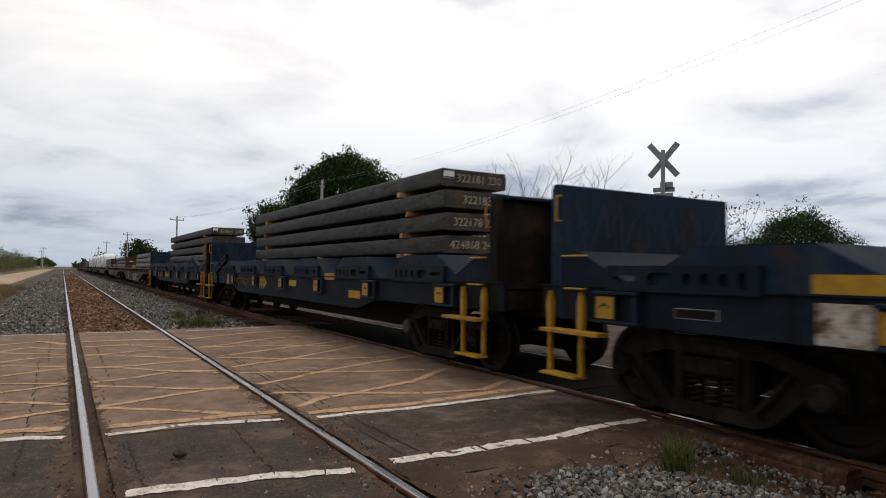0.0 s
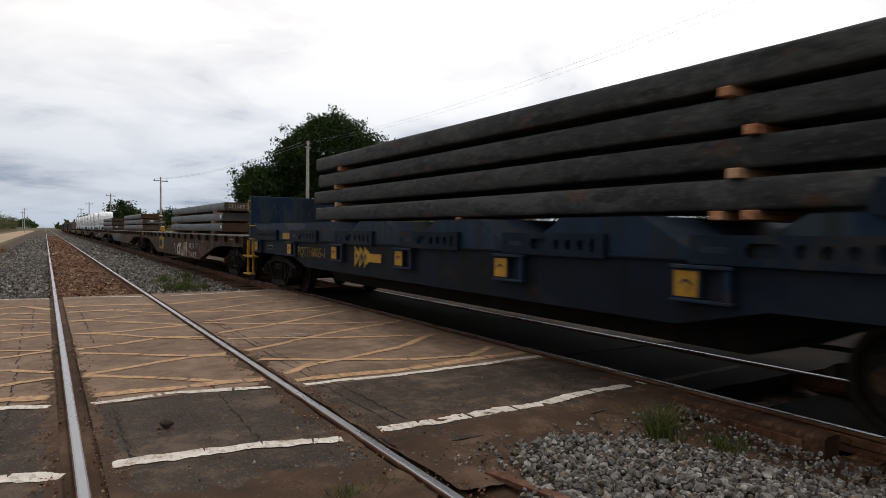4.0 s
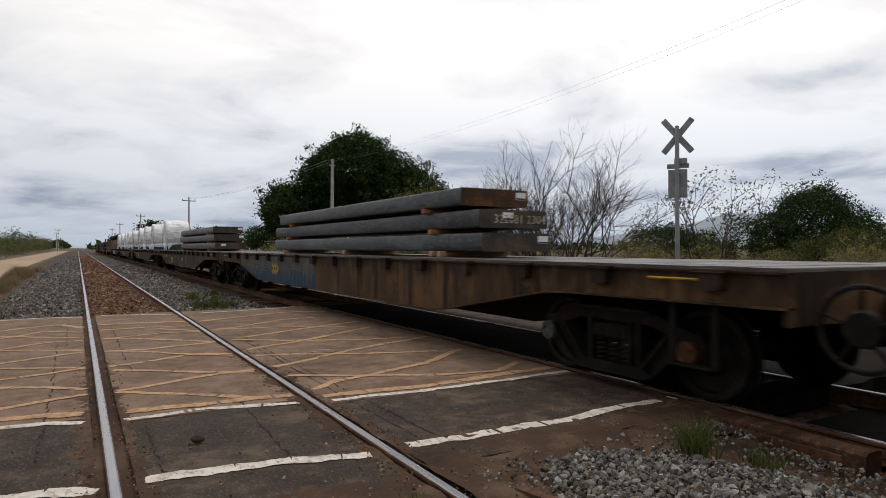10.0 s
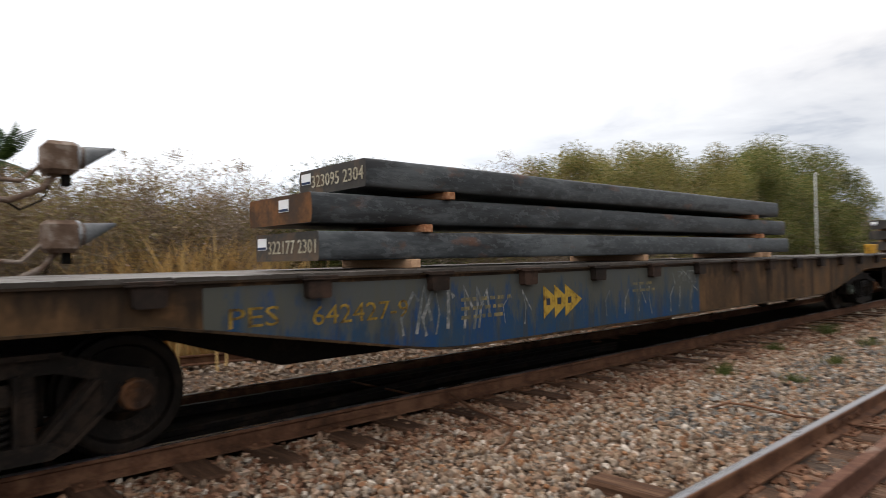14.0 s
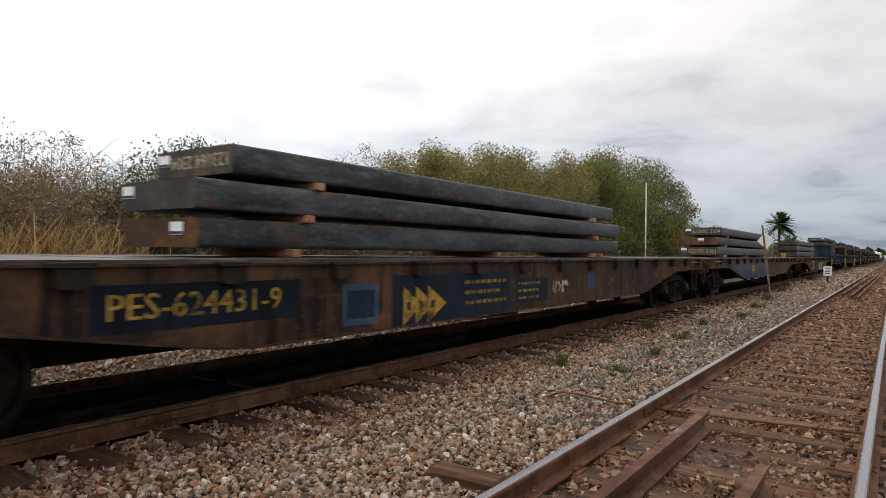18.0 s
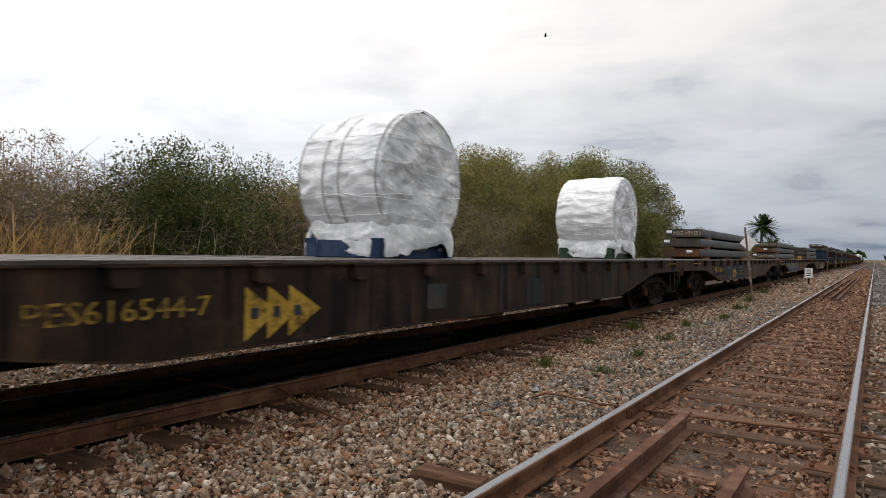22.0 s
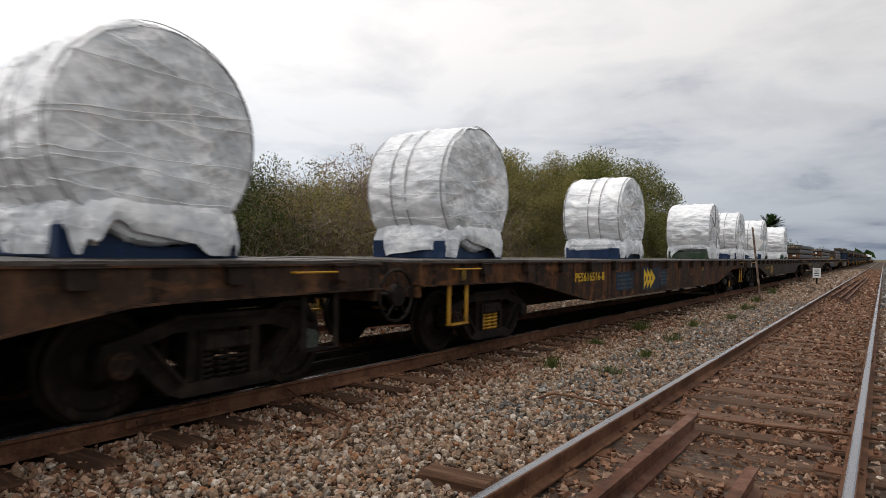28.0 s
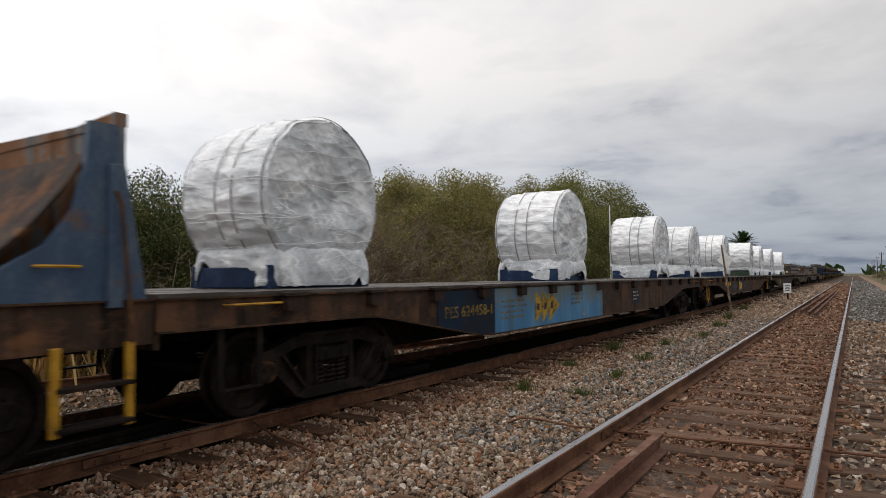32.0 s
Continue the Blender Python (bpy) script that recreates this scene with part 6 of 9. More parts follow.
wagI = flat_wagon("long brown flat wagon with a light blue middle panel", "brown_dark", JN[7], JN[8], wheel=False, bogies=(-8.6, 8.1))


def loc(j, T):
    return T - (JN[j] + JN[j + 1]) / 2


# D: graffiti, emblem, number
sign_words(wagD, "PES 616539-3", loc(2, 59.37), 0.78, 0.21, wide=1.37)
flat_plates(wagD, [(loc(2, 56.9), 0.78, 0.79, 0.42, "grey_patch"), (loc(2, 54.35), 0.78, 1.07, 0.4, "grey_patch"), (loc(2, 57.78), 0.66, 0.19, 0.045, "faint_mark"), (loc(2, 57.95), 0.62, 0.05, 0.14, "faint_mark")])
panel(wagD, loc(2, 54.95), loc(2, 56.26), 0.44, 1.08, "yellow_emblem", "rust-eaten yellow emblem panel")
logo(wagD, loc(2, 56.15), 0.76, 0.44, "rust_body", FX - 0.0045)
b = bmesh.new()
tube(b, [(FX - 0.002, loc(2, 52.33) - 0.02 - 0.11 * i * 0.4 + 0.0, 0.66 + 0.15 * math.sin(i * 0.55)) for i in range(6)] + [(FX - 0.002, loc(2, 52.02), 0.5), (FX - 0.002, loc(2, 51.98), 0.44)], 0.028, 6)
for v in b.verts:
    v.co.x = FX - 0.002 + (v.co.x - FX + 0.002) * 0.12
part("graffiti", b, M["white_mark"], wagD, "white sprayed curl")
for T0, z, wd, h in ((51.6, 0.40, 0.17, 0.38), (51.43, 0.40, 0.29, 0.13), (51.14, 0.40, 0.19, 0.30), (51.38, 0.70, 0.62, 0.17), (50.81, 0.38, 0.17, 0.26), (50.64, 0.38, 0.17, 0.09), (50.47, 0.38, 0.18, 0.34), (50.21, 0.39, 0.18, 0.52), (50.03, 0.65, 0.21, 0.12), (49.82, 0.39, 0.23, 0.54)):
    b = bmesh.new()
    y = loc(2, T0)
    prism(b, [(y - wd + 0.02, z + 0.015), (y - 0.01, z), (y, z + h - 0.02), (y - wd, z + h)], FX - 0.004, FX - 0.001, "x")
    part("graffiti", b, M["white_mark"], wagD, "white block-letter graffiti stroke")
sign_words(wagD, "NLTA", loc(2, 49.13), 0.70, 0.28, "white_mark", "white sprayed letters", wide=0.90)
sign_words(wagD, "SAUDE", loc(2, 49.09), 0.40, 0.29, "white_mark", "white sprayed letters", wide=1.25)
# sprayed ring, leaf and upright dashes
for pts in ([(47.98 - 0.14 - 0.14 * math.cos(a), 0.92 + 0.13 * math.sin(a)) for a in (0.5 * q for q in range(14))], [(47.98, 0.74), (47.84, 1.03), (47.68, 0.76)], [(47.95, 0.86), (47.60, 0.90)], [(47.42, 0.90), (47.27, 0.62), (47.10, 0.66)], [(47.27, 0.62), (47.25, 0.93)], [(47.27, 0.64), (47.10, 0.86)], [(46.98, 0.98), (46.75, 1.02), (46.75, 0.80), (46.98, 0.78), (46.6, 0.76)], [(46.95, 0.72), (46.95, 0.54), (46.7, 0.54), (46.7, 0.7), (46.58, 0.52)], [(45.96, 1.02), (45.95, 0.67)], [(44.88, 1.08), (44.88, 0.83)], [(44.62, 1.09), (44.61, 0.86)]):
    b = bmesh.new()
    tube(b, [(FX - 0.002, loc(2, p[0]), p[1]) for p in pts], 0.018, 5)
    for v in b.verts:
        v.co.x = FX - 0.002 + (v.co.x - FX + 0.002) * 0.12
    part("graffiti", b, M["chalk"], wagD, "pale sprayed graffiti stroke")
b = bmesh.new()
hp = [(math.sin(a) ** 3 * 0.11, (13 * math.cos(a) - 5 * math.cos(2 * a) - 2 * math.cos(3 * a) - math.cos(4 * a)) * 0.0075) for a in (2 * math.pi * i / 24 for i in range(24))]
prism(b, [(loc(2, 49.33) + p[0], 0.57 + p[1]) for p in hp], FX - 0.004, FX - 0.001, "x")
M["heart"] = surf("faded_red_spray", [(0.25, 0.05, 0.04), (0.42, 0.12, 0.10)], 9, 0.7)
part("graffiti", b, M["heart"], wagD, "small red sprayed heart")
flat_plates(wagD, [(loc(2, 60.9), 1.05, 0.25, 0.16, "yellow_mark"), (loc(2, 44.0), 1.02, 0.2, 0.2, "grey_patch")])
# E: blue stretch, number, emblem, chalk scrawl
panel(wagE, loc(3, 73.72), loc(3, 80.87), 0.4, 1.16, "blue_grime", "faded blue paint under brown grime")
sign_words(wagE, "PES", loc(3, 80.71), 0.86, 0.21, wide=0.41)
sign_words(wagE, "642427-9", loc(3, 80.03), 0.83, 0.22, wide=0.96)
logo(wagE, loc(3, 77.22), 0.845, 0.36)
data_lines(wagE, loc(3, 78.43), 0.92, 3, wide=0.7, seed=2)
data_lines(wagE, loc(3, 75.47), 0.95, 2, wide=0.5, seed=5)
scrawl(wagE, loc(3, 79.17), 0.60, 1.1, 0.5, 8, seed=12, r0=0.022)
scrawl(wagE, loc(3, 77.87), 0.62, 0.5, 0.4, 2, seed=13)
scrawl(wagE, loc(3, 76.07), 0.55, 2.4, 0.42, 7, seed=14, r0=0.014)
scrawl(wagE, loc(3, 74.47), 0.92, 0.7, 0.2, 8, seed=15, r0=0.010)
# F: number on blue, outlined square, emblem
panel(wagF, loc(4, 99.45), loc(4, 101.3), 0.72, 1.06, "blue_sill", "dark blue number panel")
sign_words(wagF, "PES-624431-9", loc(4, 101.2), 0.81, 0.27, "yellow_emblem", wide=1.53)
flat_plates(wagF, [(loc(4, 98.64), 0.78, 0.53, 0.42, "blue_dull")])
b = bmesh.new()
box(b, FX - 0.006, FX - 0.0042, loc(4, 98.64) - 0.2, loc(4, 98.64) + 0.2, 0.64, 0.92)
part("paint_mark", b, M["blue"], wagF)
panel(wagF, loc(4, 95.6), loc(4, 98.15), 0.5, 1.06, "panel_blue", "dark blue panel behind the emblem")
logo(wagF, loc(4, 97.96), 0.715, 0.43)
panel(wagF, loc(4, 94.4), loc(4, 95.4), 0.60, 0.95, "panel_blue", "dark blue data panel")
data_lines(wagF, loc(4, 96.74), 0.92, 3, "yellow_mark", wide=1.0, seed=6, high=0.045, pitch=0.13)
data_lines(wagF, loc(4, 95.35), 0.86, 3, "yellow_mark", wide=0.8, seed=7, high=0.038, pitch=0.105)
scrawl(wagF, loc(4, 94.2), 0.68, 0.45, 0.22, 5, "stencil_pale", seed=17, r0=0.026)
flat_plates(wagF, [(loc(4, 92.68), 0.84, 0.3, 0.3, "blue_dull"), (loc(4, 104.4), 1.06, 0.3, 0.2, "grey_patch"), (loc(4, 90.4), 0.9, 0.22, 0.26, "grey_patch")])
# G
sign_words(wagG, "PES616544-7", loc(5, 121.98), 0.80, 0.23, wide=1.38)
logo(wagG, loc(5, 120.26), 0.78, 0.47)
flat_plates(wagG, [(loc(5, 114.7), 0.75, 0.6, 0.4, "grey_patch"), (loc(5, 117.4), 0.8, 0.4, 0.3, "grey_patch"), (loc(5, 125.6), 1.03, 0.14, 0.2, "white_mark")])
# H
sign_words(wagH, "PES616516-8", loc(6, 143.45), 0.86, 0.22, "yellow_fresh", "yellow painted number", wide=1.41)
panel(wagH, loc(6, 140.31), loc(6, 141.37), 0.62, 1.0, "blue", "dark blue data panel")
data_lines(wagH, loc(6, 141.3), 0.90, 4, "blue_dull", wide=0.9, seed=8)
panel(wagH, loc(6, 138.4), loc(6, 139.7), 0.56, 1.08, "blue", "dark blue emblem panel")
logo(wagH, loc(6, 139.59), 0.82, 0.46, "yellow_fresh")
panel(wagH, loc(6, 137.73), loc(6, 138.31), 0.62, 1.0, "blue", "dark blue data panel")
data_lines(wagH, loc(6, 138.25), 0.92, 4, "blue_dull", wide=0.5, seed=9)
flat_plates(wagH, [(loc(6, 147.0), 1.05, 0.1, 0.14, "yellow_mark"), (loc(6, 134.0), 0.98, 0.22, 0.12, "yellow_mark")])
# I
panel(wagI, loc(7, 158.95), loc(7, 163.8), 0.4, 1.17, "blue_light", "light blue repainted panel")
panel(wagI, loc(7, 163.8), loc(7, 165.35), 0.4, 1.17, "blue", "dark blue grimy panel")
sign_words(wagI, "PES 624458-1", loc(7, 165.2), 0.80, 0.22, wide=1.3)
logo(wagI, loc(7, 162.38), 0.83, 0.56)
sign_words(wagI, "D", loc(7, 160.12), 0.56, 0.16, "white_mark", "pale painted letter")
data_lines(wagI, loc(7, 163.6), 0.95, 4, wide=0.9, seed=18)
data_lines(wagI, loc(7, 160.75), 0.98, 3, "faint_mark", wide=0.6, seed=19)
panel(wagI, loc(7, 156.15), loc(7, 156.75), 0.66, 1.0, "blue", "small blue data panel")
data_lines(wagI, loc(7, 156.7), 0.92, 3, "white_mark", 0.45, 20)

# ---- blue cradle wagons with end bulkheads ----
CR_HALF = 8.5
HUMPS = [-6.65 + 2.46 * i for i in range(6)]
MARKS = [-7.25 + 2.47 * i for i in range(7)]


def ridge_mesh():
    """Load ridge across the wagon: flat-topped with sloping flanks, side plates with a lifting eye."""
    b = bmesh.new()
    prism(b, [(-1.15, 1.20), (-0.50, 1.56), (0.50, 1.56), (1.15, 1.20)], -1.36, 1.36, "x")
    return finish(b, "ridge", M["blue_ridge"])


M["blue_ridge"] = surf("blue_paint_worn_to_grey_steel", [(0.007, 0.009, 0.012), (0.009, 0.017, 0.030), (0.030, 0.028, 0.027)], 1.8, 0.75, 0.0, 0.25, 40, spec=0.08, spot=((0.04, 0.025, 0.016), 0.5))
RIDGE = ridge_mesh()
b = bmesh.new()
prism(b, [(-1.13, 1.205), (-0.495, 1.552), (0.495, 1.552), (1.13, 1.205)], -0.006, 0.0, "x")
lathe(b, [(-0.009, 0.035), (-0.0065, 0.035)], "x", (0, 0.0, 1.46), 10)
RIDGE_PLATE = finish(b, "side_plate", M["blue"])


def arm_mesh():
    """Perforated load arm, hinged at y = 0 and reaching to +y: slot, long hole, three round holes, cut end."""
    b = bmesh.new()
    L1, h = 1.54, 0.20
    me_holes = [(0.22, 0.30, 0.026), (0.62, 0.28, 0.056), (0.90, 0.095, 0.052), (1.07, 0.095, 0.052), (1.24, 0.095, 0.052), (1.40, 0.075, 0.07)]
    # plate as strips between the holes, so that the holes are open
    xs = [0.0]
    for c, w, r in me_holes:
        xs += [c - w / 2, c + w / 2]
    xs.append(L1)
    for a, c in zip(xs[0::2], xs[1::2]):
        box(b, -0.02, 0.0, a, c, 0, h)
    for c, w, r in me_holes:
        for s in (0, 1):
            n = 8
            pts = []
            for i in range(n + 1):
                t = -1 + 2 * i / n
                e_ = max(0.0, 1 - max(0.0, (abs(t) * w / 2 - (w / 2 - min(r, w / 2))) / min(r, w / 2)) ** 2) ** 0.5
                pts.append((c + t * w / 2, h / 2 + (1 if s else -1) * r * e_))
            rim = h if s else 0
            for (y0, z0), (y1, z1) in zip(pts, pts[1:]):
                prism(b, [(y0, z0), (y1, z1), (y1, rim), (y0, rim)], -0.02, 0.0, "x")
    box(b, -0.02, 0.10, 0, L1, h, h + 0.016)
    box(b, -0.02, 0.10, 0, L1, -0.016, 0)
    box(b, 0.07, 0.10, 0.42, L1, 0.0, h)
    return finish(b, "load_arm", M["blue_ridge"])


ARM = arm_mesh()
ARM_BACK = ARM.copy()
ARM_BACK.transform(Matrix.Diagonal((1, -1, 1, 1)))
ARM_BACK.flip_normals()
b = bmesh.new()
box(b, -0.09, 0.0, -0.13, 0.42, 0.86, 0.885, 0.004)
box(b, -0.09, 0.0, -0.13, 0.42, 1.13, 1.16, 0.004)
box(b, -0.07, 0.0, 0.34, 0.40, 0.885, 1.13, 0.004)
box(b, -0.05, 0.0, -0.13, 0.13, 0.885, 1.13, 0.004)
BRACKET = finish(b, "bracket", M["blue"])
BRACKET_BACK = BRACKET.copy()
BRACKET_BACK.transform(Matrix.Diagonal((1, -1, 1, 1)))
BRACKET_BACK.flip_normals()
b = bmesh.new()
box(b, -0.0565, -0.052, -0.11, 0.11, 0.90, 1.11, 0.0)
LABEL = finish(b, "warning_label", M["yellow"])
LABEL.materials.append(M["ink"])
b = bmesh.new()
pts = [(-0.06 + 0.12 * i / 8, 1.0 + 0.035 * math.sin(math.pi * i / 8)) for i in range(9)]
for (y0, z0), (y1, z1) in zip(pts, pts[1:]):
    prism(b, [(y0, z0 - 0.012), (y1, z1 - 0.012), (y1, z1 + 0.012), (y0, z0 + 0.012)], -0.0595, -0.0567, "x")
ink_me = finish(b, "mark", M["ink"])
both = bmesh.new()
both.from_mesh(LABEL)
first = len(both.faces)
both.from_mesh(ink_me)
both.faces.ensure_lookup_table()
for f in both.faces[first:]:
    f.material_index = 1
both.to_mesh(LABEL)
both.free()


def ladder_mesh():
    b = bmesh.new()
    for y in (0.0, 0.46):
        prism(b, [(y - 0.028, 0.74), (y + 0.028, 0.74), (y + 0.035, 1.02), (y, 1.14), (y - 0.035, 1.02)], -0.03, 0.03, "x")
        prism(b, [(y - 0.022, 0.28), (y + 0.022, 0.28), (y + 0.022, 0.74), (y - 0.022, 0.74)], -0.022, 0.022, "x")
    box(b, -0.12, 0.04, -0.03, 0.49, 0.28, 0.31, 0.004)
    box(b, -0.13, 0.04, -0.03, 0.80, 0.72, 0.76, 0.004)
    return finish(b, "ladder", M["yellow"])


LADDER = ladder_mesh()
LADDER_BACK = LADDER.copy()
LADDER_BACK.transform(Matrix.Diagonal((1, -1, 1, 1)))
LADDER_BACK.flip_normals()
GRAB_SHORT = grab_mesh(M["yellow"], 0.26)
b = bmesh.new()
prism(b, [(-8.72, 1.20), (-8.72, 0.86), (-5.2, 0.84), (-4.4, 0.66), (4.4, 0.66), (5.2, 0.84), (8.72, 0.86), (8.72, 1.20)], -1.365, -1.34, "x")
box(b, -1.40, -1.34, -8.72, 8.72, 1.19, 1.206)
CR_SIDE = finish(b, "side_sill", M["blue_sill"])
CR_SIDE_FAR = mirrored(CR_SIDE)
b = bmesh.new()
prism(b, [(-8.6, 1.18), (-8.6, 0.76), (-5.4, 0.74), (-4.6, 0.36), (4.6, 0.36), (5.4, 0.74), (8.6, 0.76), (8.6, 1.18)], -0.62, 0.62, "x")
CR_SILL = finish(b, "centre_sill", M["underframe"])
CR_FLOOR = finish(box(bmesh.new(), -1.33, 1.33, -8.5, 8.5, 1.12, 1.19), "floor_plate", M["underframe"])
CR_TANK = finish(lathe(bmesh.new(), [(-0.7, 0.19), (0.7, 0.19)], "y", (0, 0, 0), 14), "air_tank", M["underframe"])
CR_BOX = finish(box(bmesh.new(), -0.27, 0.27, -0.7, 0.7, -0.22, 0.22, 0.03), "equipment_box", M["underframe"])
BULK = finish(box(bmesh.new(), -1.37, 1.37, -0.03, 0.03, 0.86, 2.25, 0.006), "bulkhead", M["blue"])
RIB = finish(box(bmesh.new(), -0.04, 0.04, 0.03, 0.14, 0.86, 2.22, 0.004), "rib", M["blue"])
# front bulkheads: the shade of the gap between wagons painted as dark brown
M["blackish_brown"] = surf("blackish_brown_steel", [(0.005, 0.0045, 0.004), (0.012, 0.0095, 0.008), (0.03, 0.019, 0.013)], 2.2, 0.75, 0, 0.3, spec=0.08, streak=((0.018, 0.014, 0.012), 0.5))
BULK_SHADE, RIB_SHADE = BULK.copy(), RIB.copy()
BULK_SHADE.materials[0] = RIB_SHADE.materials[0] = M["blackish_brown"]
TOP_RAIL = finish(box(bmesh.new(), -1.37, 1.37, 0.03, 0.12, 2.222, 2.262, 0.004), "top_rail", M["blue"])
b = bmesh.new()
prism(b, [(0.0, 1.2), (0.0, 1.56), (0.22, 1.55), (0.95, 1.2)], -1.36, 1.36, "x")
END_RAMP = finish(b, "end_ramp", M["blue_ridge"])
gr = random.Random(44)
SCRIBBLE = []
for i in range(9):
    b = bmesh.new()
    x0 = -1.15 + 0.27 * i
    pts = [(x0 + gr.uniform(-0.1, 0.1), -0.033, 1.55 + gr.uniform(0, 0.1)), (x0 + gr.uniform(-0.05, 0.15), -0.033, 1.8 + gr.uniform(-0.05, 0.1)), (x0 + gr.uniform(-0.1, 0.2), -0.033, 2.08), (x0 + gr.uniform(0.1, 0.3), -0.033, 1.75 + gr.uniform(-0.2, 0.2))]
    tube(b, pts, 0.016, 5)
    for v in b.verts:
        v.co.y = -0.033 + (v.co.y + 0.033) * 0.12
    SCRIBBLE.append(finish(b, "graffiti", M["ink"]))
b = bmesh.new()
box(b, -0.004, 0.0, -0.26, 0.26, 0.0, 0.135)
PLACARD = finish(b, "placard", M["yellow"])


def cradle_wagon(label, j0, j1, hinge=1, number="", raised=True, drive=True):
    w = empty("cradle_wagon", label, "freight wagon", group="blue cradle wagons of the train")
    part("side_sill", CR_SIDE, None, w)
    part("side_sill", CR_SIDE_FAR, None, w)
    part("centre_sill", CR_SILL, None, w, "black greasy centre sill")
    part("floor_plate", CR_FLOOR, None, w)
    for x, y, z, me in ((0.72, -0.3, 0.74, CR_BOX), (-0.72, -2.6, 0.78, CR_BOX), (-0.75, 1.6, 0.72, CR_TANK), (0.75, 3.2, 0.72, CR_TANK)):
        part("equipment_box" if me == CR_BOX else "air_tank", me, None, w, at=pose(x, y, z))
    part("brake_rod", BRAKE_ROD, None, w, at=pose(-0.5, 0, -0.1))
    for s in (-1, 1):
        bk = part("bulkhead", BULK if s > 0 else BULK_SHADE, None, w, "tall dark blue end bulkhead" if s > 0 else "tall end bulkhead coloured dark for the gap's shade", at=pose(0, s * 8.45, 0, 0, 0, 0 if s > 0 else 180))
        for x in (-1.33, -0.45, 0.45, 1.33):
            part("rib", RIB if s > 0 else RIB_SHADE, None, bk, at=pose(x, 0, 0))
        part("top_rail", TOP_RAIL, None, bk)
        if s > 0:
            for me in SCRIBBLE:
                part("graffiti", me, None, bk, "dark sprayed scribble")
        part("end_ramp", END_RAMP, None, w, at=pose(0, s * 8.41, 0, 0, 0, 180 if s > 0 else 0))
        part("coupler", COUPLER, None, w, at=pose(0, s * 8.55, 0, 0, 0, 0 if s > 0 else 180))
        part("brake_hose", HOSE, None, w, at=pose(0, s * 8.6, 0, 0, 0, 0 if s > 0 else 180))
        bogie(w, s * 6.85)
        part("ladder", LADDER if s < 0 else LADDER_BACK, None, w, "yellow corner ladder", at=pose(-1.40, -8.36 if s < 0 else 8.56, 0))
        part("grab_rail", GRAB_SHORT, None, w, "yellow grab rail", at=pose(-1.40, s * 8.18, 1.17))
        part("grab_rail", GRAB_SHORT, None, w, "yellow grab rail", at=pose(-1.40, s * 8.22, 1.50))
        part("grab_rail", GRAB_SHORT, None, w, "yellow grab rail", at=pose(-1.40, s * 8.44, 2.0, 90, 0, 0))
    humps = HUMPS if hinge > 0 else [6.33 - 2.46 * i for i in range(6)]
    for y in humps:
        r = part("ridge", RIDGE, None, w, "flat-topped load ridge across the wagon", at=pose(0, y, 0))
        part("side_plate", RIDGE_PLATE, None, r, at=pose(-1.361, 0, 0))
    for y in humps:
        h0 = y - 0.77 if hinge > 0 else y + 1.42
        part("load_arm", ARM if hinge > 0 else ARM_BACK, None, w, "perforated blue load arm, folded down", at=pose(-1.40, h0, 1.185))
        br = part("bracket", BRACKET_BACK, None, w, at=pose(-1.365, h0 + (0.12 if hinge > 0 else 0.02), 0))
        part("warning_label", LABEL, None, br, "yellow label with a dark arc", at=pose(0, 0, 0))
    e0 = 7.55 if hinge > 0 else -7.2
    br = part("bracket", BRACKET if hinge < 0 else BRACKET_BACK, None, w, at=pose(-1.365, e0, 0))
    if hinge < 0:
        part("warning_label", LABEL, None, br, "yellow label with a dark arc")
    if raised:
        part("load_arm", ARM_BACK if hinge > 0 else ARM, None, w, "perforated blue load arm, swung up", at=pose(-1.42, hinge * 7.35, 1.2, -hinge * 14, 0, 0))
    for y, z in ((-4.29, 0.83), (-3.05, 1.13), (-0.77, 0.95)) if hinge > 0 else ((5.59, 1.205), (1.3, 0.9)):
        part("placard", PLACARD, None, w, "yellow instruction placard", at=pose(-1.376, y, z))
    b = bmesh.new()
    box(b, -0.006, 0.0, -0.21, 0.21, -0.045, 0.045, 0.003)
    np_ = part("name_plate", b, M["sign_grey"], w, "small grey maker's plate", at=pose(-1.366, 6.8, 1.0))
    b = bmesh.new()
    box(b, -0.008, -0.0062, -0.20, 0.20, -0.037, 0.037)
    part("mark", b, M["underframe"], np_, "dark plate face")
    b = bmesh.new()
    for q in range(6):
        box(b, -0.0095, -0.0082, -0.15 + 0.05 * q, -0.115 + 0.05 * q, -0.016, 0.016)
    part("mark", b, M["bogie"], np_, "worn raised marks")
    if number:
        part("lettering", words(number, 0.27, M["yellow_mark"]), None, w, "faded yellow painted number", at=pose(-1.371, 4.62 if hinge > 0 else 4.90, 0.88))
        logo(w, 2.05, 0.98, 0.37, x=-1.371)
    b = bmesh.new()
    if hinge > 0:
        box(b, -0.004, 0.0, -0.14, 0.14, -0.16, 0.16)
        part("data_plate", b, M["white_mark"], w, "white painted data panel", at=pose(-1.372, 5.75, 1.0))
    ride(w, (j0 + j1) / 2)
    return w


CL = "dark blue cradle wagon with perforated side arms and bulkheads"
wagB = cradle_wagon(CL, JN[0], JN[1], 1, "PQT756121-1")
wagC = cradle_wagon(CL, JN[1], JN[2], -1, "PQT756005-1")


def join_copy(src, j0, j1):
    w = copy_thing(src, src.matrix_basis)
    ride(w, (j0 + j1) / 2)
    return w


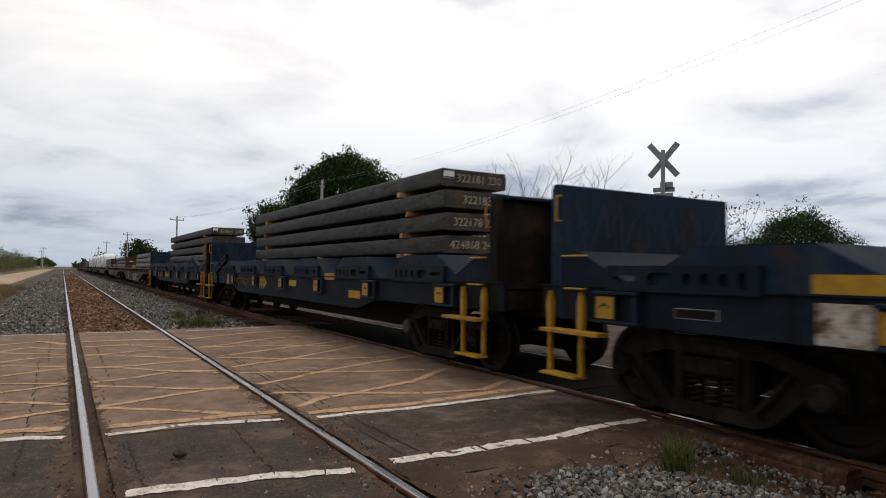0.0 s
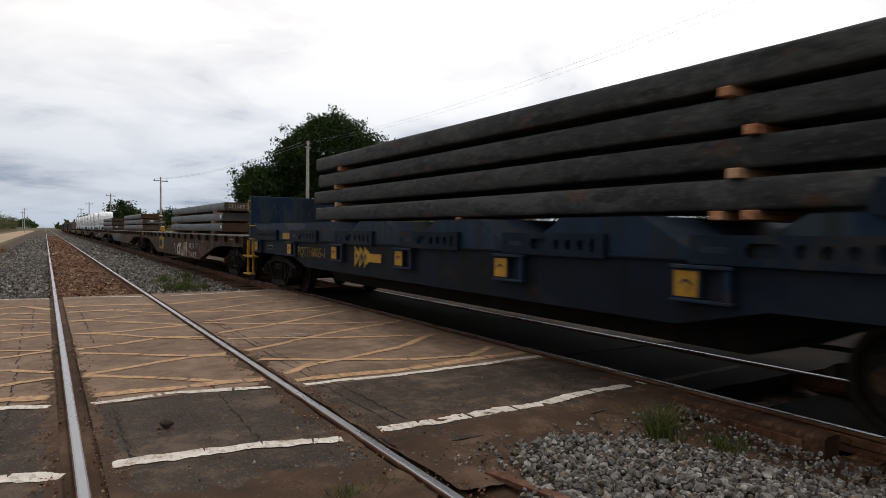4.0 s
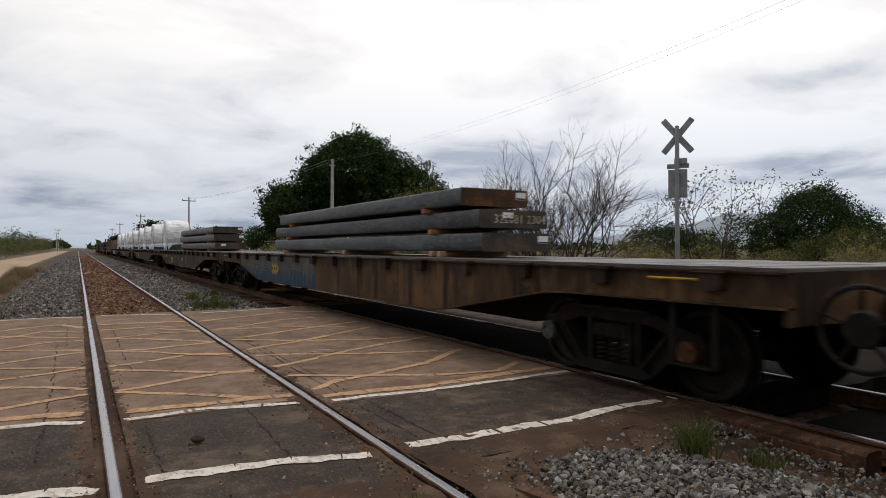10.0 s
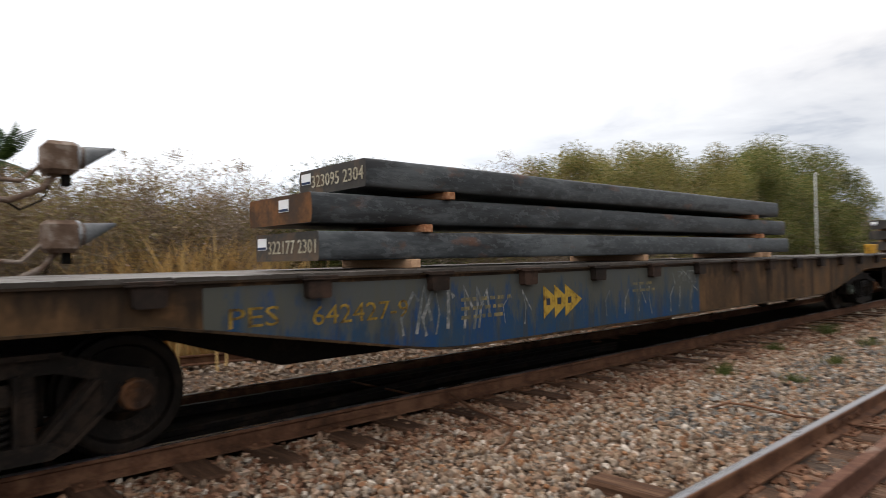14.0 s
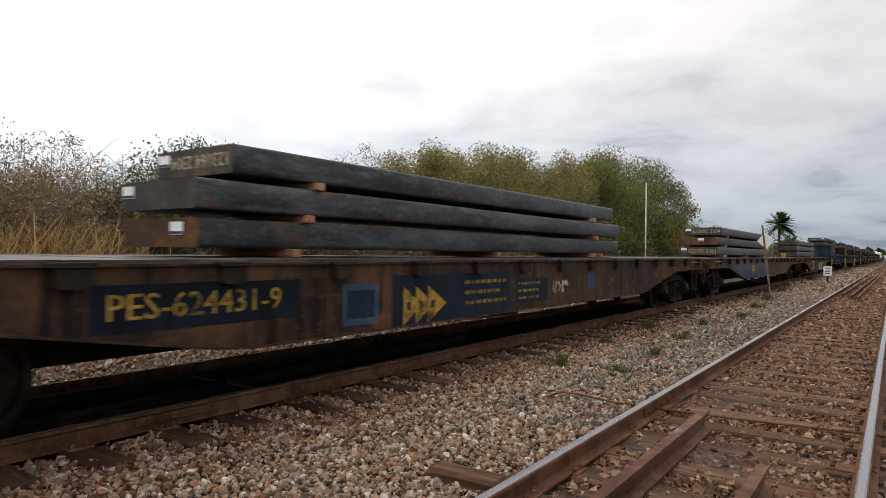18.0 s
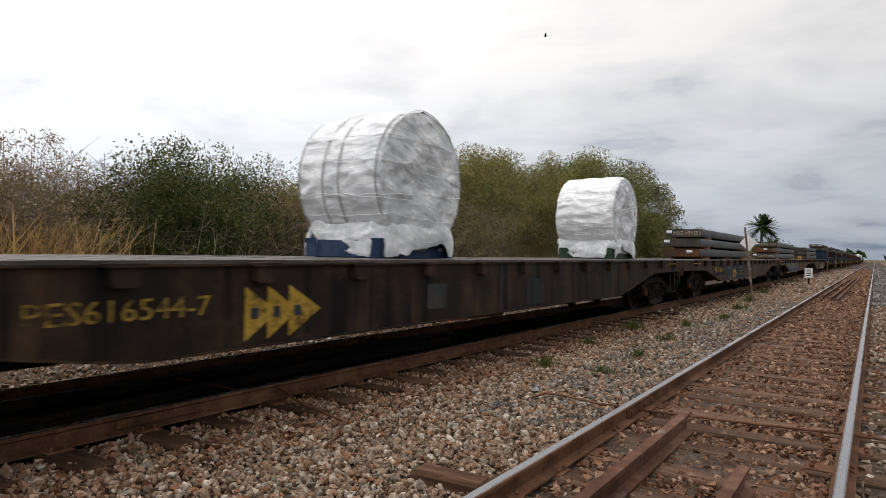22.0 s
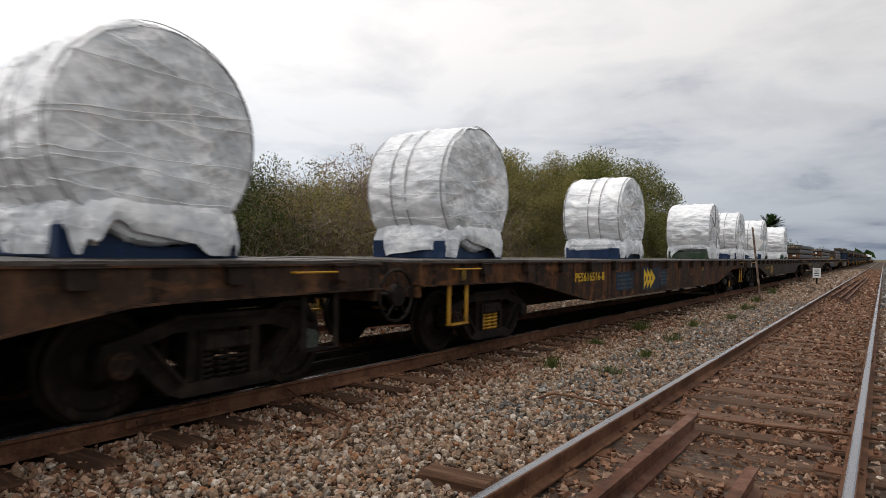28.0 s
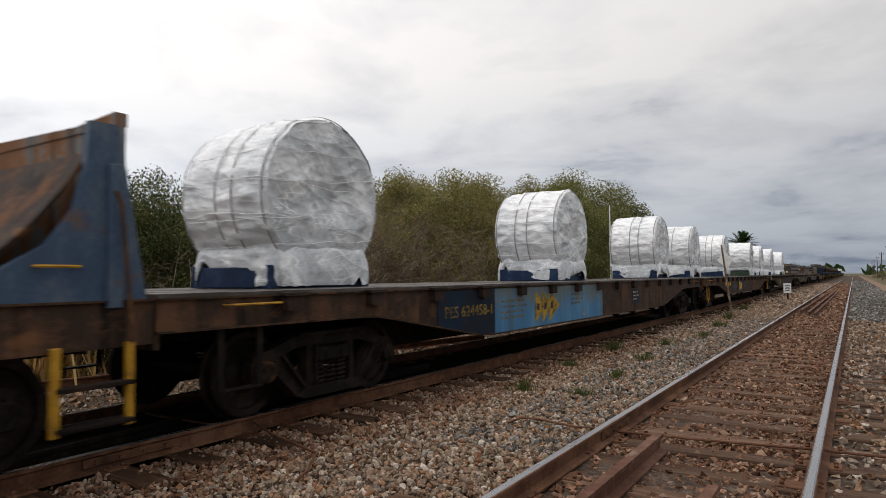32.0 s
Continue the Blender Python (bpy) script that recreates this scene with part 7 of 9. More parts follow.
AHEAD = []
j1 = JN[0] - 0.18
for i in range(9):
    src = (wagC, wagB)[i % 2]
    wdt = 17.9
    AHEAD.append((join_copy(src, j1 - wdt, j1), j1 - wdt, j1))
    j1 -= wdt
b = bmesh.new()
box(b, -0.004, 0.0, -0.21, 0.21, -0.145, 0.145)
part("data_plate", b, M["white_mark"], AHEAD[0][0], "white painted data panel", at=pose(-1.372, 5.62, 1.0))
for i in range(4):
    AHEAD.append((join_copy((wagH, wagG)[i % 2], j1 - 21.3, j1), j1 - 21.3, j1))
    j1 -= 21.3


# J: blue coil wagon with a tall sloping end
TR_SIDE = CR_SIDE.copy()
TR_SIDE.materials[0] = M["brown_dark"]
TR_SIDE_FAR = mirrored(TR_SIDE)


def trough_wagon(j0, j1):
    w = empty("trough_wagon", "rust-stained blue coil-trough wagon with tall sloping ends", "freight wagon", group="trough wagons of the train")
    part("side_sill", TR_SIDE, None, w, "sooty brown side sill")
    part("side_sill", TR_SIDE_FAR, None, w, "sooty brown side sill")
    part("centre_sill", CR_SILL, None, w)
    for s in (-1, 1):
        sweep = [(8.67, 1.2), (8.44, 2.50), (8.22, 2.50), (8.20, 2.15), (8.12, 1.85), (7.95, 1.60), (7.65, 1.42), (7.2, 1.32), (6.8, 1.30), (6.8, 1.2)]
        for x0, x1 in ((-1.36, -1.30), (1.30, 1.36)):
            b = bmesh.new()
            prism(b, [(s * y, z) for y, z in sweep], x0, x1, "x")
            part("end_gusset", b, M["blue_bright"], w, "blue curved end plate")
        b = bmesh.new()
        box(b, -1.36, 1.36, s * 8.45 - 0.04, s * 8.45 + 0.04, 1.2, 2.5, 0.005)
        prism(b, [(-1.36, 2.5), (1.36, 2.5), (1.36, 2.56), (0.8, 2.6), (-0.8, 2.56), (-1.36, 2.6)], s * 8.45 - 0.05, s * 8.45 + 0.05, "y")
        part("end_wall", b, M["torn_rust"], w, "rust-stained end wall")
        b = bmesh.new()
        box(b, -1.42, -1.36, s * 8.40 - 0.05, s * 8.40 + 0.05, 1.15, 2.2, 0.004)
        part("corner_post", b, M["blue_bright"], w)
        bogie(w, s * 6.85)
        part("coupler", COUPLER, None, w, at=pose(0, s * 8.55, 0, 0, 0, 0 if s > 0 else 180))
        b = bmesh.new()
        tube(b, [(-1.44, s * 8.38, 2.0), (-1.47, s * 8.40, 1.9), (-1.47, s * 8.50, 0.95), (-1.43, s * 8.50, 0.88)], 0.016, 6)
        part("handrail", b, M["slab_rust"], w, "rusty bent handrail")
        b = bmesh.new()
        for q in (8.50, 7.98):
            box(b, -1.45, -1.40, s * q - 0.03, s * q + 0.03, 0.30, 0.90, 0.006)
        part("step", b, M["yellow"], w, "dirty yellow corner step")
        for z in (0.33, 0.60):
            b = bmesh.new()
            box(b, -1.50, -1.38, s * 8.24 - 0.26, s * 8.24 + 0.26, z, z + 0.03, 0.004)
            part("tread_plate", b, M["blackish_brown"], w, "dark step tread")
        part("grab_rail", GRAB_SHORT, None, w, "yellow grab rail", at=pose(-1.40, s * 8.0, 1.45))
    b = bmesh.new()
    curve = [(7.45 - 7.45 * t, 1.28 + 1.0 * (max(0, (0.16 - t) / 0.16)) ** 2) for t in (k / 40 for k in range(41))]
    top = [(y + 0.8, z) for y, z in curve] + [(-y - 0.8, z) for y, z in reversed(curve)]
    prism(b, top + [(y, z - 0.05) for y, z in reversed(top)], -1.3, 1.3, "x")
    part("trough_floor", b, M["rust_body"], w, "curved rust-brown trough floor")
    ride(w, (j0 + j1) / 2 - 0.35)
    return w


j0 = JN[8]
wagJ = trough_wagon(j0, j0 + 17.9)
j0 += 17.9
for i in range(5):
    join_copy((wagB, wagJ)[i % 2], j0, j0 + 17.9)
    j0 += 17.9

# ---- loads: steel slabs ----
def slab_mesh(length, seed, rusty, steel, width=1.30, thick=0.28):
    """Cast slab with bulging sides and narrow worn edges; rusty: whether its front and its rear end are rust-red."""
    b = bmesh.new()
    h, t = width / 2, thick / 2
    side = [(h - 0.030, -t), (h - 0.020, -t + 0.005)] + [(h + 0.002 - 0.017 * u * u, u * t) for u in (-0.88, -0.7, -0.45, -0.15, 0.15, 0.45, 0.7, 0.88)] + [(h - 0.020, t - 0.005), (h - 0.030, t)]
    ring = side + [(-x, -z) for x, z in side]
    n = 40
    rows = []
    for i in range(n + 1):
        y = -length / 2 + length * i / n
        dx, dz = 0.008 * noise.noise(Vector((seed, y * 0.4, 0))), 0.006 * noise.noise(Vector((seed, y * 0.3, 5)))
        rows.append([b.verts.new((p[0] + dx + 0.003 * noise.noise(Vector((j, y * 2.1, seed))), y, p[1] + dz + 0.003 * noise.noise(Vector((j + 20, y * 1.7, seed))))) for j, p in enumerate(ring)])
    k = len(ring)
    for r0, r1 in zip(rows, rows[1:]):
        for i in range(k):
            b.faces.new((r0[i], r0[(i + 1) % k], r1[(i + 1) % k], r1[i]))
    b.faces.new(rows[0]), b.faces.new(rows[-1])
    me = finish(b, "steel_slab", M[steel], True)
    me.materials.append(M["slab_end"])
    me.materials.append(M["slab_rust"])
    for p in me.polygons:
        if p.loop_total == k:
            p.material_index = 2 if rusty[0 if p.center.y < 0 else 1] else 1
            p.use_smooth = False
    return me


M["slab_end"] = surf("dark_sawn_slab_end", [(0.03, 0.028, 0.026), (0.06, 0.055, 0.05), (0.12, 0.085, 0.06)], 3, 0.7, 0.2, 0.3, 26)
SLAB_MESHES = {}
TAG_ME = finish(box(bmesh.new(), -0.10, 0.10, -0.004, 0.0, -0.06, 0.06), "tag", M["tag"])
TAG_BAND = finish(box(bmesh.new(), -0.095, 0.095, -0.0055, -0.0042, -0.055, -0.03), "band", M["skid_blue"])
BLOCKS = {}


def block_mesh(wd, th, mat):
    k = (round(wd, 2), round(th, 2), mat)
    if k not in BLOCKS:
        b = bmesh.new()
        box(b, -wd / 2, wd / 2, -0.06, 0.06, -th / 2, th / 2, 0.006)
        BLOCKS[k] = finish(b, "timber_block", M[mat])
    return BLOCKS[k]


END_TEXT = {}


def slab(T0, T1, zc, seed, text="", tag=None, rusty=(False, False), steel="slab"):
    """Writing on both ends, upside down after a "~"; tag: where across the rear end the paper tag sits."""
    key = (round(T1 - T0, 2), seed % 6, rusty, steel)
    if key not in SLAB_MESHES:
        SLAB_MESHES[key] = slab_mesh(round(T1 - T0, 2), seed, rusty, steel)
    ob = thing("steel_slab", SLAB_MESHES[key], None, "thick rectangular steel slab with blue-black mill scale", "steel slab", group="steel slabs stacked on the wagons")
    half = (T1 - T0) / 2
    over = text.startswith("~")
    rear, _, front = text.strip("~").partition("|")
    for s in (-1, 1):
        text = rear if s > 0 else front
        if tag is None and (seed + s) % 2:
            continue
        at = tag if tag else (0.5 if seed % 3 else -0.3)
        if tag is not False:
            tg = part("tag", TAG_ME, None, ob, "white paper tag", at=pose(at, s * (half + 0.003), 0.04, 0, 0, 0 if s < 0 else 180))
            part("band", TAG_BAND, None, tg, "blue printed band")
        if text:
            k = (text, s)
            if k not in END_TEXT:
                me = words(text, 0.19, M["stencil_pale"])
                me.transform(Matrix.Rotation(radians(90 if s < 0 else -90), 4, "Z"))
                me.transform(Matrix.Translation((-sum(v.co.x for v in me.vertices) / len(me.vertices), 0, -0.065)))
                END_TEXT[k] = me
            part("lettering", END_TEXT[k], None, ob, "pale painted number", at=pose(-0.08 * (1 if at > 0 else -1), s * (half + 0.006), 0, 0, 180 if over else 0, 0))
    ride(ob, (T0 + T1) / 2, TRACK_X + 0.02 * ((seed * 7) % 3 - 1), zc)
    return ob


def blocks(Ts, z0, z1, mat="timber", x=TRACK_X, wd=1.34):
    for i, T in enumerate(Ts):
        ob = thing("timber_block", block_mesh(wd, round(z1 - z0, 3), mat), None, "sawn timber spacer under a steel slab", "timber block", group="timber spacers between the slabs")
        ride(ob, T, x - 0.05 + 0.03 * (i % 3), (z0 + z1) / 2, (i * 37) % 5 - 2)


def stack(levels, base, seed, texts, gap=0.07, thick=0.28, tags=(), rust=((), ()), steel="slab"):
    z = base
    for i, (T0, T1) in enumerate(levels):
        lo = T0 + 1.15 + 0.2 * (i % 2)
        hi = T1 - 1.1 - 0.25 * (i % 2)
        th = gap if i else 0.09
        blocks([lo, lo + 0.35, (lo + hi) / 2, hi] if i == 0 else [lo, hi], z, z + th, "timber_pale" if (i + seed) % 3 == 1 else "timber")
        z += th
        slab(T0, T1, z + thick / 2, seed + i, texts[i % len(texts)] if texts else "", tags[i] if tags else None, (i in rust[0], i in rust[1]), steel)
        z += thick


NUM = ["424868 240|424868 240", "322178 240|322178 240", "322183 24|322183 24", "322181 230|322181 230"]
stack([(8.55, 19.95), (8.52, 20.0), (8.5, 19.95), (8.65, 20.05)], 1.532, 1, NUM, 0.085, tags=(False, False, False, -0.5), steel="slab_black")
stack([(26.8, 38.3), (26.75, 38.45), (26.8, 38.25), (26.85, 38.3)], 1.532, 12, ["", "322177 240|322177 240", "", "324041 240|324041 240"], 0.085, tags=(False, 0.55, False, -0.5), rust=((0,), (0,)), steel="slab_black")
stack([(47.15, 57.52), (47.18, 57.61), (47.05, 57.41)], 1.243, 21, ["", "", "|321163 240"], 0.08, tags=(False, False, 0.52), rust=((0,), ()))
stack([(68.30, 79.52), (68.40, 79.58), (68.85, 79.00)], 1.243, 34, ["322177 2301|", "|322081 2304", "323095 2304|"], 0.08, tags=(0.5, -0.12, 0.5), rust=((2,), (1,)))
stack([(89.35, 100.0), (89.4, 100.05), (89.75, 99.66)], 1.243, 44, ["", "", "~123164 2304"], 0.08, tags=(-0.3, 0.52, 0.52), rust=((), (0,)))
for i, (w, a, c) in enumerate(AHEAD[:9]):
    m = (a + c) / 2
    if i == 0 or i % 3 != 2:
        stack([(m - 6.0, m + 5.4)] * 4, 1.532, 50 + 4 * i, [], 0.085, steel="slab_black")

# paper tags on the near side of D's slabs
for zz, TT in ((1.243 + 0.09 + 0.14, 47.27), (1.243 + 0.09 + 0.28 + 0.08 + 0.14, 47.31)):
    tg = thing("paper_tag", TAG_ME, None, "white paper tag stuck on a steel slab", "tag", group="paper tags on the slabs")
    part("band", TAG_BAND, None, tg, "blue printed band")
    ride(tg, TT, TRACK_X - 0.684, zz, -90)

# a yellow box standing on D's deck
b = bmesh.new()
box(b, -0.12, 0.12, -0.15, 0.15, 0, 0.26, 0.012)
yb = thing("yellow_box", b, M["yellow"], "small yellow steel box standing on a wagon deck", "box")
yb.scale = (0.66, 0.66, 0.86)
ride(yb, 61.72, 4.35, 1.243)

# ---- loads: coils in plastic sheeting ----
COIL_R, COIL_L = 0.985, 1.48


def coil_meshes(seed):
    """Wrapped coil, its axis across the wagon: creased drum, two gathered ends, a loose skirt, wound film edges and straps."""
    n, m = 168, 34
    off = float(seed) * 3.1

    def nz(x, y, z, s):
        return noise.noise(Vector((x * s + off, y * s, z * s)))

    def ridge(x, y, z, s):
        return 1 - abs(noise.noise(Vector((x * s - off, y * s, z * s)))) * 2.2
    def facet(x, y, z, s):
        return noise.voronoi(Vector((x * s + off, y * s, z * s)))[0][0] - 0.4

    def crease(x, y, z, s):
        return max(0.0, ridge(x, y, z, s)) ** 4
    vs, fs = [], []
    for j in range(m + 1):
        x = -COIL_L / 2 + COIL_L * j / m
        for i in range(n):
            a = 2 * math.pi * i / n
            c, s = math.cos(a), math.sin(a)
            d = 0.020 * nz(x * 2.2, c * 1.3, s * 1.3, 1.5) + 0.016 * ridge(x * 1.6, c * 1.6, s * 2.6, 1.9) + 0.020 * crease(x * 1.1 + c * 1.4, c * 1.1 - x, s * 2.4, 1.6) + 0.046 * facet(x * 1.1 + 0.5 * c, c * 1.2, s * 2.2, 1.9) + 0.010 * facet(x * 3, c * 3 + x, s * 4, 1.8)
            edge = 1 - 0.05 * (max(0, abs(2 * x / COIL_L) - 0.80) / 0.20) ** 2
            rr = (COIL_R + d - 0.02) * edge
            vs.append((x, rr * c, rr * s))
    for j in range(m):
        for i in range(n):
            fs.append((j * n + i, j * n + (i + 1) % n, (j + 1) * n + (i + 1) % n, (j + 1) * n + i))
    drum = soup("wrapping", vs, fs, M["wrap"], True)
    ends = []
    for s in (-1, 1):
        vs, fs = [], []
        q = 34
        for j in range(q + 1):
            t = j / q
            for i in range(n):
                a = 2 * math.pi * i / n
                c, sn = math.cos(a), math.sin(a)
                rr = COIL_R * 0.955 * (0.002 + 0.998 * t)
                y, z = c * t, sn * t
                fold = 0.016 * nz(y * 1.2, z * 1.6, s, 1.6) + 0.060 * facet(y * 1.0 + 0.5 * z, z * 1.9 - 0.4 * y, 7 + s, 1.5) + 0.022 * facet(y * 2.4 - z, z * 3.4 + y, 3 + s, 1.7) + 0.008 * crease(y * 2.6 - z, z * 3.2, 3 + s, 1.8)
                eye = -0.05 * math.exp(-((t - 0.05) / 0.30) ** 4)
                x = s * (COIL_L / 2 - 0.012 + (fold + eye) * (1 - t ** 8) + 0.03 * (1 - t ** 4))
                vs.append((x, rr * c, rr * sn))
        for j in range(q):
            for i in range(n):
                fs.append((j * n + i, j * n + (i + 1) % n, (j + 1) * n + (i + 1) % n, (j + 1) * n + i))
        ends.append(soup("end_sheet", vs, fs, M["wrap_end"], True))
    # skirt: loose sheeting hanging to the deck, gathered up in arches that show the skid
    vs, fs = [], []
    k, deep = 200, 16
    for j in range(deep):
        t = j / (deep - 1)
        for i in range(k):
            a = 2 * math.pi * i / k
            c, sn = math.cos(a), math.sin(a)
            hx, hy = COIL_L / 2 + 0.015, 0.79
            px, py = hx * math.copysign(abs(c) ** 0.30, c), hy * math.copysign(abs(sn) ** 0.30, sn)
            billow = 0.955 + 0.045 * min(1.0, 6 * t) + 0.075 * math.sin(2.3 * t) + 0.05 * t * nz(c * 2.2, sn * 2.2, 3, 1.7) + 0.03 * t * math.sin(11 * a + seed * 2 + 2 * nz(c, sn, 4, 2.0))
            arch = max(0.0, 0.9 * nz(c * 1.5, sn * 1.5, 9 + seed, 1.25) + 0.25 * nz(c * 4, sn * 4, seed, 1.3) - 0.02)
            hang = 0.50 - min(0.34, 0.8 * arch)
            z = -0.555 + (1 - t) * 0.09 * nz(c * 2.5, sn * 2.5, seed + 2, 1.4) - hang * t + 0.012 * ridge(px * 5, py * 5, t * 3, 1.6) * t
            vs.append((px * billow, py * billow + 0.02 * nz(px * 6, py * 6, t * 4, 1.5), max(-1.06, z)))
    for j in range(deep - 1):
        for i in range(k):
            fs.append((j * k + i, j * k + (i + 1) % k, (j + 1) * k + (i + 1) % k, (j + 1) * k + i))
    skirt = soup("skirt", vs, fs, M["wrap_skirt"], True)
    # edges of the wound film, level round the coil
    bands = []
    tilts = random.Random(seed + 5)
    for q, z in enumerate((-0.54, -0.35, -0.21, 0.10, 0.20, 0.52)):
        b = bmesh.new()
        hy = (COIL_R ** 2 - z * z) ** 0.5
        pts = []
        tilt = tilts.uniform(-0.13, 0.13)
        hx = COIL_L / 2
        for p0, p1 in (((-hx, -hy), (-hx, hy)), ((-hx, hy), (hx, hy)), ((hx, hy), (hx, -hy)), ((hx, -hy), (-hx, -hy))):
            for i in range(14):
                f = i / 14
                x, y = p0[0] + (p1[0] - p0[0]) * f, p0[1] + (p1[1] - p0[1]) * f
                face = abs(abs(x) - hx) < 1e-6
                bulge = 0.055 * (1 - (2 * f - 1) ** 4) if face else 0.0
                zz = z + tilt * y + 0.05 * tilt * x + 0.05 * nz(x * 1.6, y * 1.6, q, 1.5) + 0.014 * nz(x * 5, y * 5, q, 1.5)
                k2 = 1.020 * ((COIL_R ** 2 - zz * zz) ** 0.5) / hy
                tuck = 1 - 0.055 * (max(0.0, abs(x) / hx - 0.80) / 0.20) ** 2
                pts.append((x + (bulge if x > 0 else -bulge), y * k2 * tuck, zz))
        pts.append(pts[0])
        tube(b, pts, 0.0045, 5)
        bands.append(finish(b, "film_edge", M["strap"]))
    # straps round the drum
    straps = []
    for x in (-0.69, -0.22, 0.06, 0.69):
        b = bmesh.new()
        nn = 60
        rows = []
        for i in range(nn):
            a = 2 * math.pi * i / nn
            rr = (COIL_R + 0.018 + 0.012 * nz(x * 2.2, math.cos(a) * 1.3, math.sin(a) * 1.3, 1.5)) * (1 - 0.05 * (max(0, abs(2 * x / COIL_L) - 0.80) / 0.20) ** 2)
            rows.append([b.verts.new((x + dx, rr * math.cos(a), rr * math.sin(a))) for dx in (-0.013, 0.013)])
        for i in range(nn):
            b.faces.new((rows[i][0], rows[(i + 1) % nn][0], rows[(i + 1) % nn][1], rows[i][1]))
        straps.append(finish(b, "strap", M["strap_dark"]))
    # bands drawn from the eye over the rim
    spokes = []
    for s in (-1, 1):
        for a in (0.55, 1.75, 2.55, 3.55, 4.9, 5.75):
            b = bmesh.new()
            tube(b, [(s * (COIL_L / 2 + 0.055), r * math.cos(a), r * math.sin(a)) for r in (0.16, 0.55, 0.86)] + [(s * (COIL_L / 2 + 0.005), 0.94 * math.cos(a), 0.94 * math.sin(a))], 0.014, 4)
            spokes.append(finish(b, "spoke_band", M["strap_dark"]))
    return drum, ends, skirt, straps, bands, spokes


M["strap_dark"] = surf("grey_strapping_band", [(0.22, 0.22, 0.23), (0.34, 0.34, 0.34)], 8, 0.4)


def skid_mesh(mat):
    """Steel cradle: two side frames with raised ends, joined by end beams."""
    b = bmesh.new()
    for x0, x1 in ((-0.68, -0.46), (0.46, 0.68)):
        prism(b, [(-0.84, 0.0), (0.84, 0.0), (0.84, 0.26), (0.60, 0.26), (0.20, 0.10), (-0.20, 0.10), (-0.60, 0.26), (-0.84, 0.26)], x0, x1, "x")
    box(b, -0.46, 0.46, -0.84, -0.62, 0.0, 0.24, 0.01)
    box(b, -0.46, 0.46, 0.62, 0.84, 0.0, 0.24, 0.01)
    for s in (-1, 1):
        for y in (-0.72, 0.72):
            box(b, s * 0.665 - 0.02, s * 0.665 + 0.02, y - 0.10, y + 0.10, 0.02, 0.25, 0.006)
    return finish(b, "coil_skid", mat)


b = bmesh.new()
for y, w_ in ((-0.60, 0.07), (-0.52, 0.05), (0.54, 0.05), (0.62, 0.08)):
    box(b, -0.686, -0.682, y, y + w_, 0.10, 0.15)
SKID_INK = finish(b, "stencil", M["white_mark"])
SKID_B, SKID_G = skid_mesh(M["skid_blue"]), skid_mesh(M["skid_green"])
COIL_SETS = [coil_meshes(s) for s in (1, 2, 3)]


COIL_X = TRACK_X + 0.13


def coil(T, k, green=False):
    drum, ends, skirt, straps, bands, spokes = COIL_SETS[k % 3]
    c = thing("wrapped_coil", drum, None, "large round coil wrapped in white plastic sheeting", "wrapped coil", group="wrapped coils on the flat wagons")
    for e_ in ends:
        part("end_sheet", e_, None, c, "cloudy creased plastic end sheet")
    part("skirt", skirt, None, c, "loose crumpled plastic skirt")
    for st in spokes if k == 3 else straps if k else []:
        part("strap", st, None, c, "tight grey strapping band under the film")
    for bd_ in bands:
        part("film_edge", bd_, None, c, "bright edge of wound plastic film")
    ride(c, T, COIL_X, 2.315, 180 if k % 2 else 0)
    s = thing("coil_skid", SKID_G if green else SKID_B, None, ("green" if green else "royal blue") + " steel cradle skid under a wrapped coil", "coil skid", group="coil skids on the flat wagons")
    part("stencil", SKID_INK, None, s, "small white stencilled marks")
    ride(s, T, COIL_X, 1.244)


COILS = [(108.05, 0), (116.67, 0), (123.4, 0), (128.78, 1), (138.05, 0), (145.42, 0), (150.66, 0), (158.64, 0), (166.6, 0)]
for i, (T, g) in enumerate(COILS):
    coil(T, i, bool(g) or i == 0)
for i, (w, a, c) in enumerate(AHEAD[9:]):
    for q in (-6.3, 0.4, 6.8):
        coil((a + c) / 2 + q, i)

# ---- plants ----
def leaf_quads(pos, size, seed, droop=0.0):
    """A small folded diamond at each place, turned at random."""
    r = np.random.default_rng(seed)
    n = len(pos)
    u = r.normal(size=(n, 3))
    u[:, 2] -= droop
    u /= np.linalg.norm(u, axis=1)[:, None]
    w = np.cross(u, r.normal(size=(n, 3)))
    w /= np.linalg.norm(w, axis=1)[:, None] + 1e-9
    s = (size * r.uniform(0.6, 1.3, n))[:, None]
    v = np.stack([pos - u * s, pos + w * s * 0.42, pos + u * s, pos - w * s * 0.42], 1)
    return v.reshape(-1, 3), np.arange(4 * n).reshape(n, 4)


def limbs(paths, sides=4):
    """Tapered branches from lists of (point, radius)."""
    vs, fs = [], []
    for path in paths:
        base = len(vs)
        m = len(path)
        for i, (p, r) in enumerate(path):
            p = Vector(p)
            d = (Vector(path[min(i + 1, m - 1)][0]) - Vector(path[max(i - 1, 0)][0])).normalized()
            u = d.cross(Vector((0.3, 0.9, 0.1)))
            u = u.normalized() if u.length > 1e-3 else Vector((1, 0, 0))
            w = d.cross(u)
            for k in range(sides):
                a = 2 * math.pi * k / sides
                vs.append(p + (u * math.cos(a) + w * math.sin(a)) * r)
        for i in range(m - 1):
            for k in range(sides):
                fs.append((base + i * sides + k, base + i * sides + (k + 1) % sides, base + (i + 1) * sides + (k + 1) % sides, base + (i + 1) * sides + k))
    return vs, fs


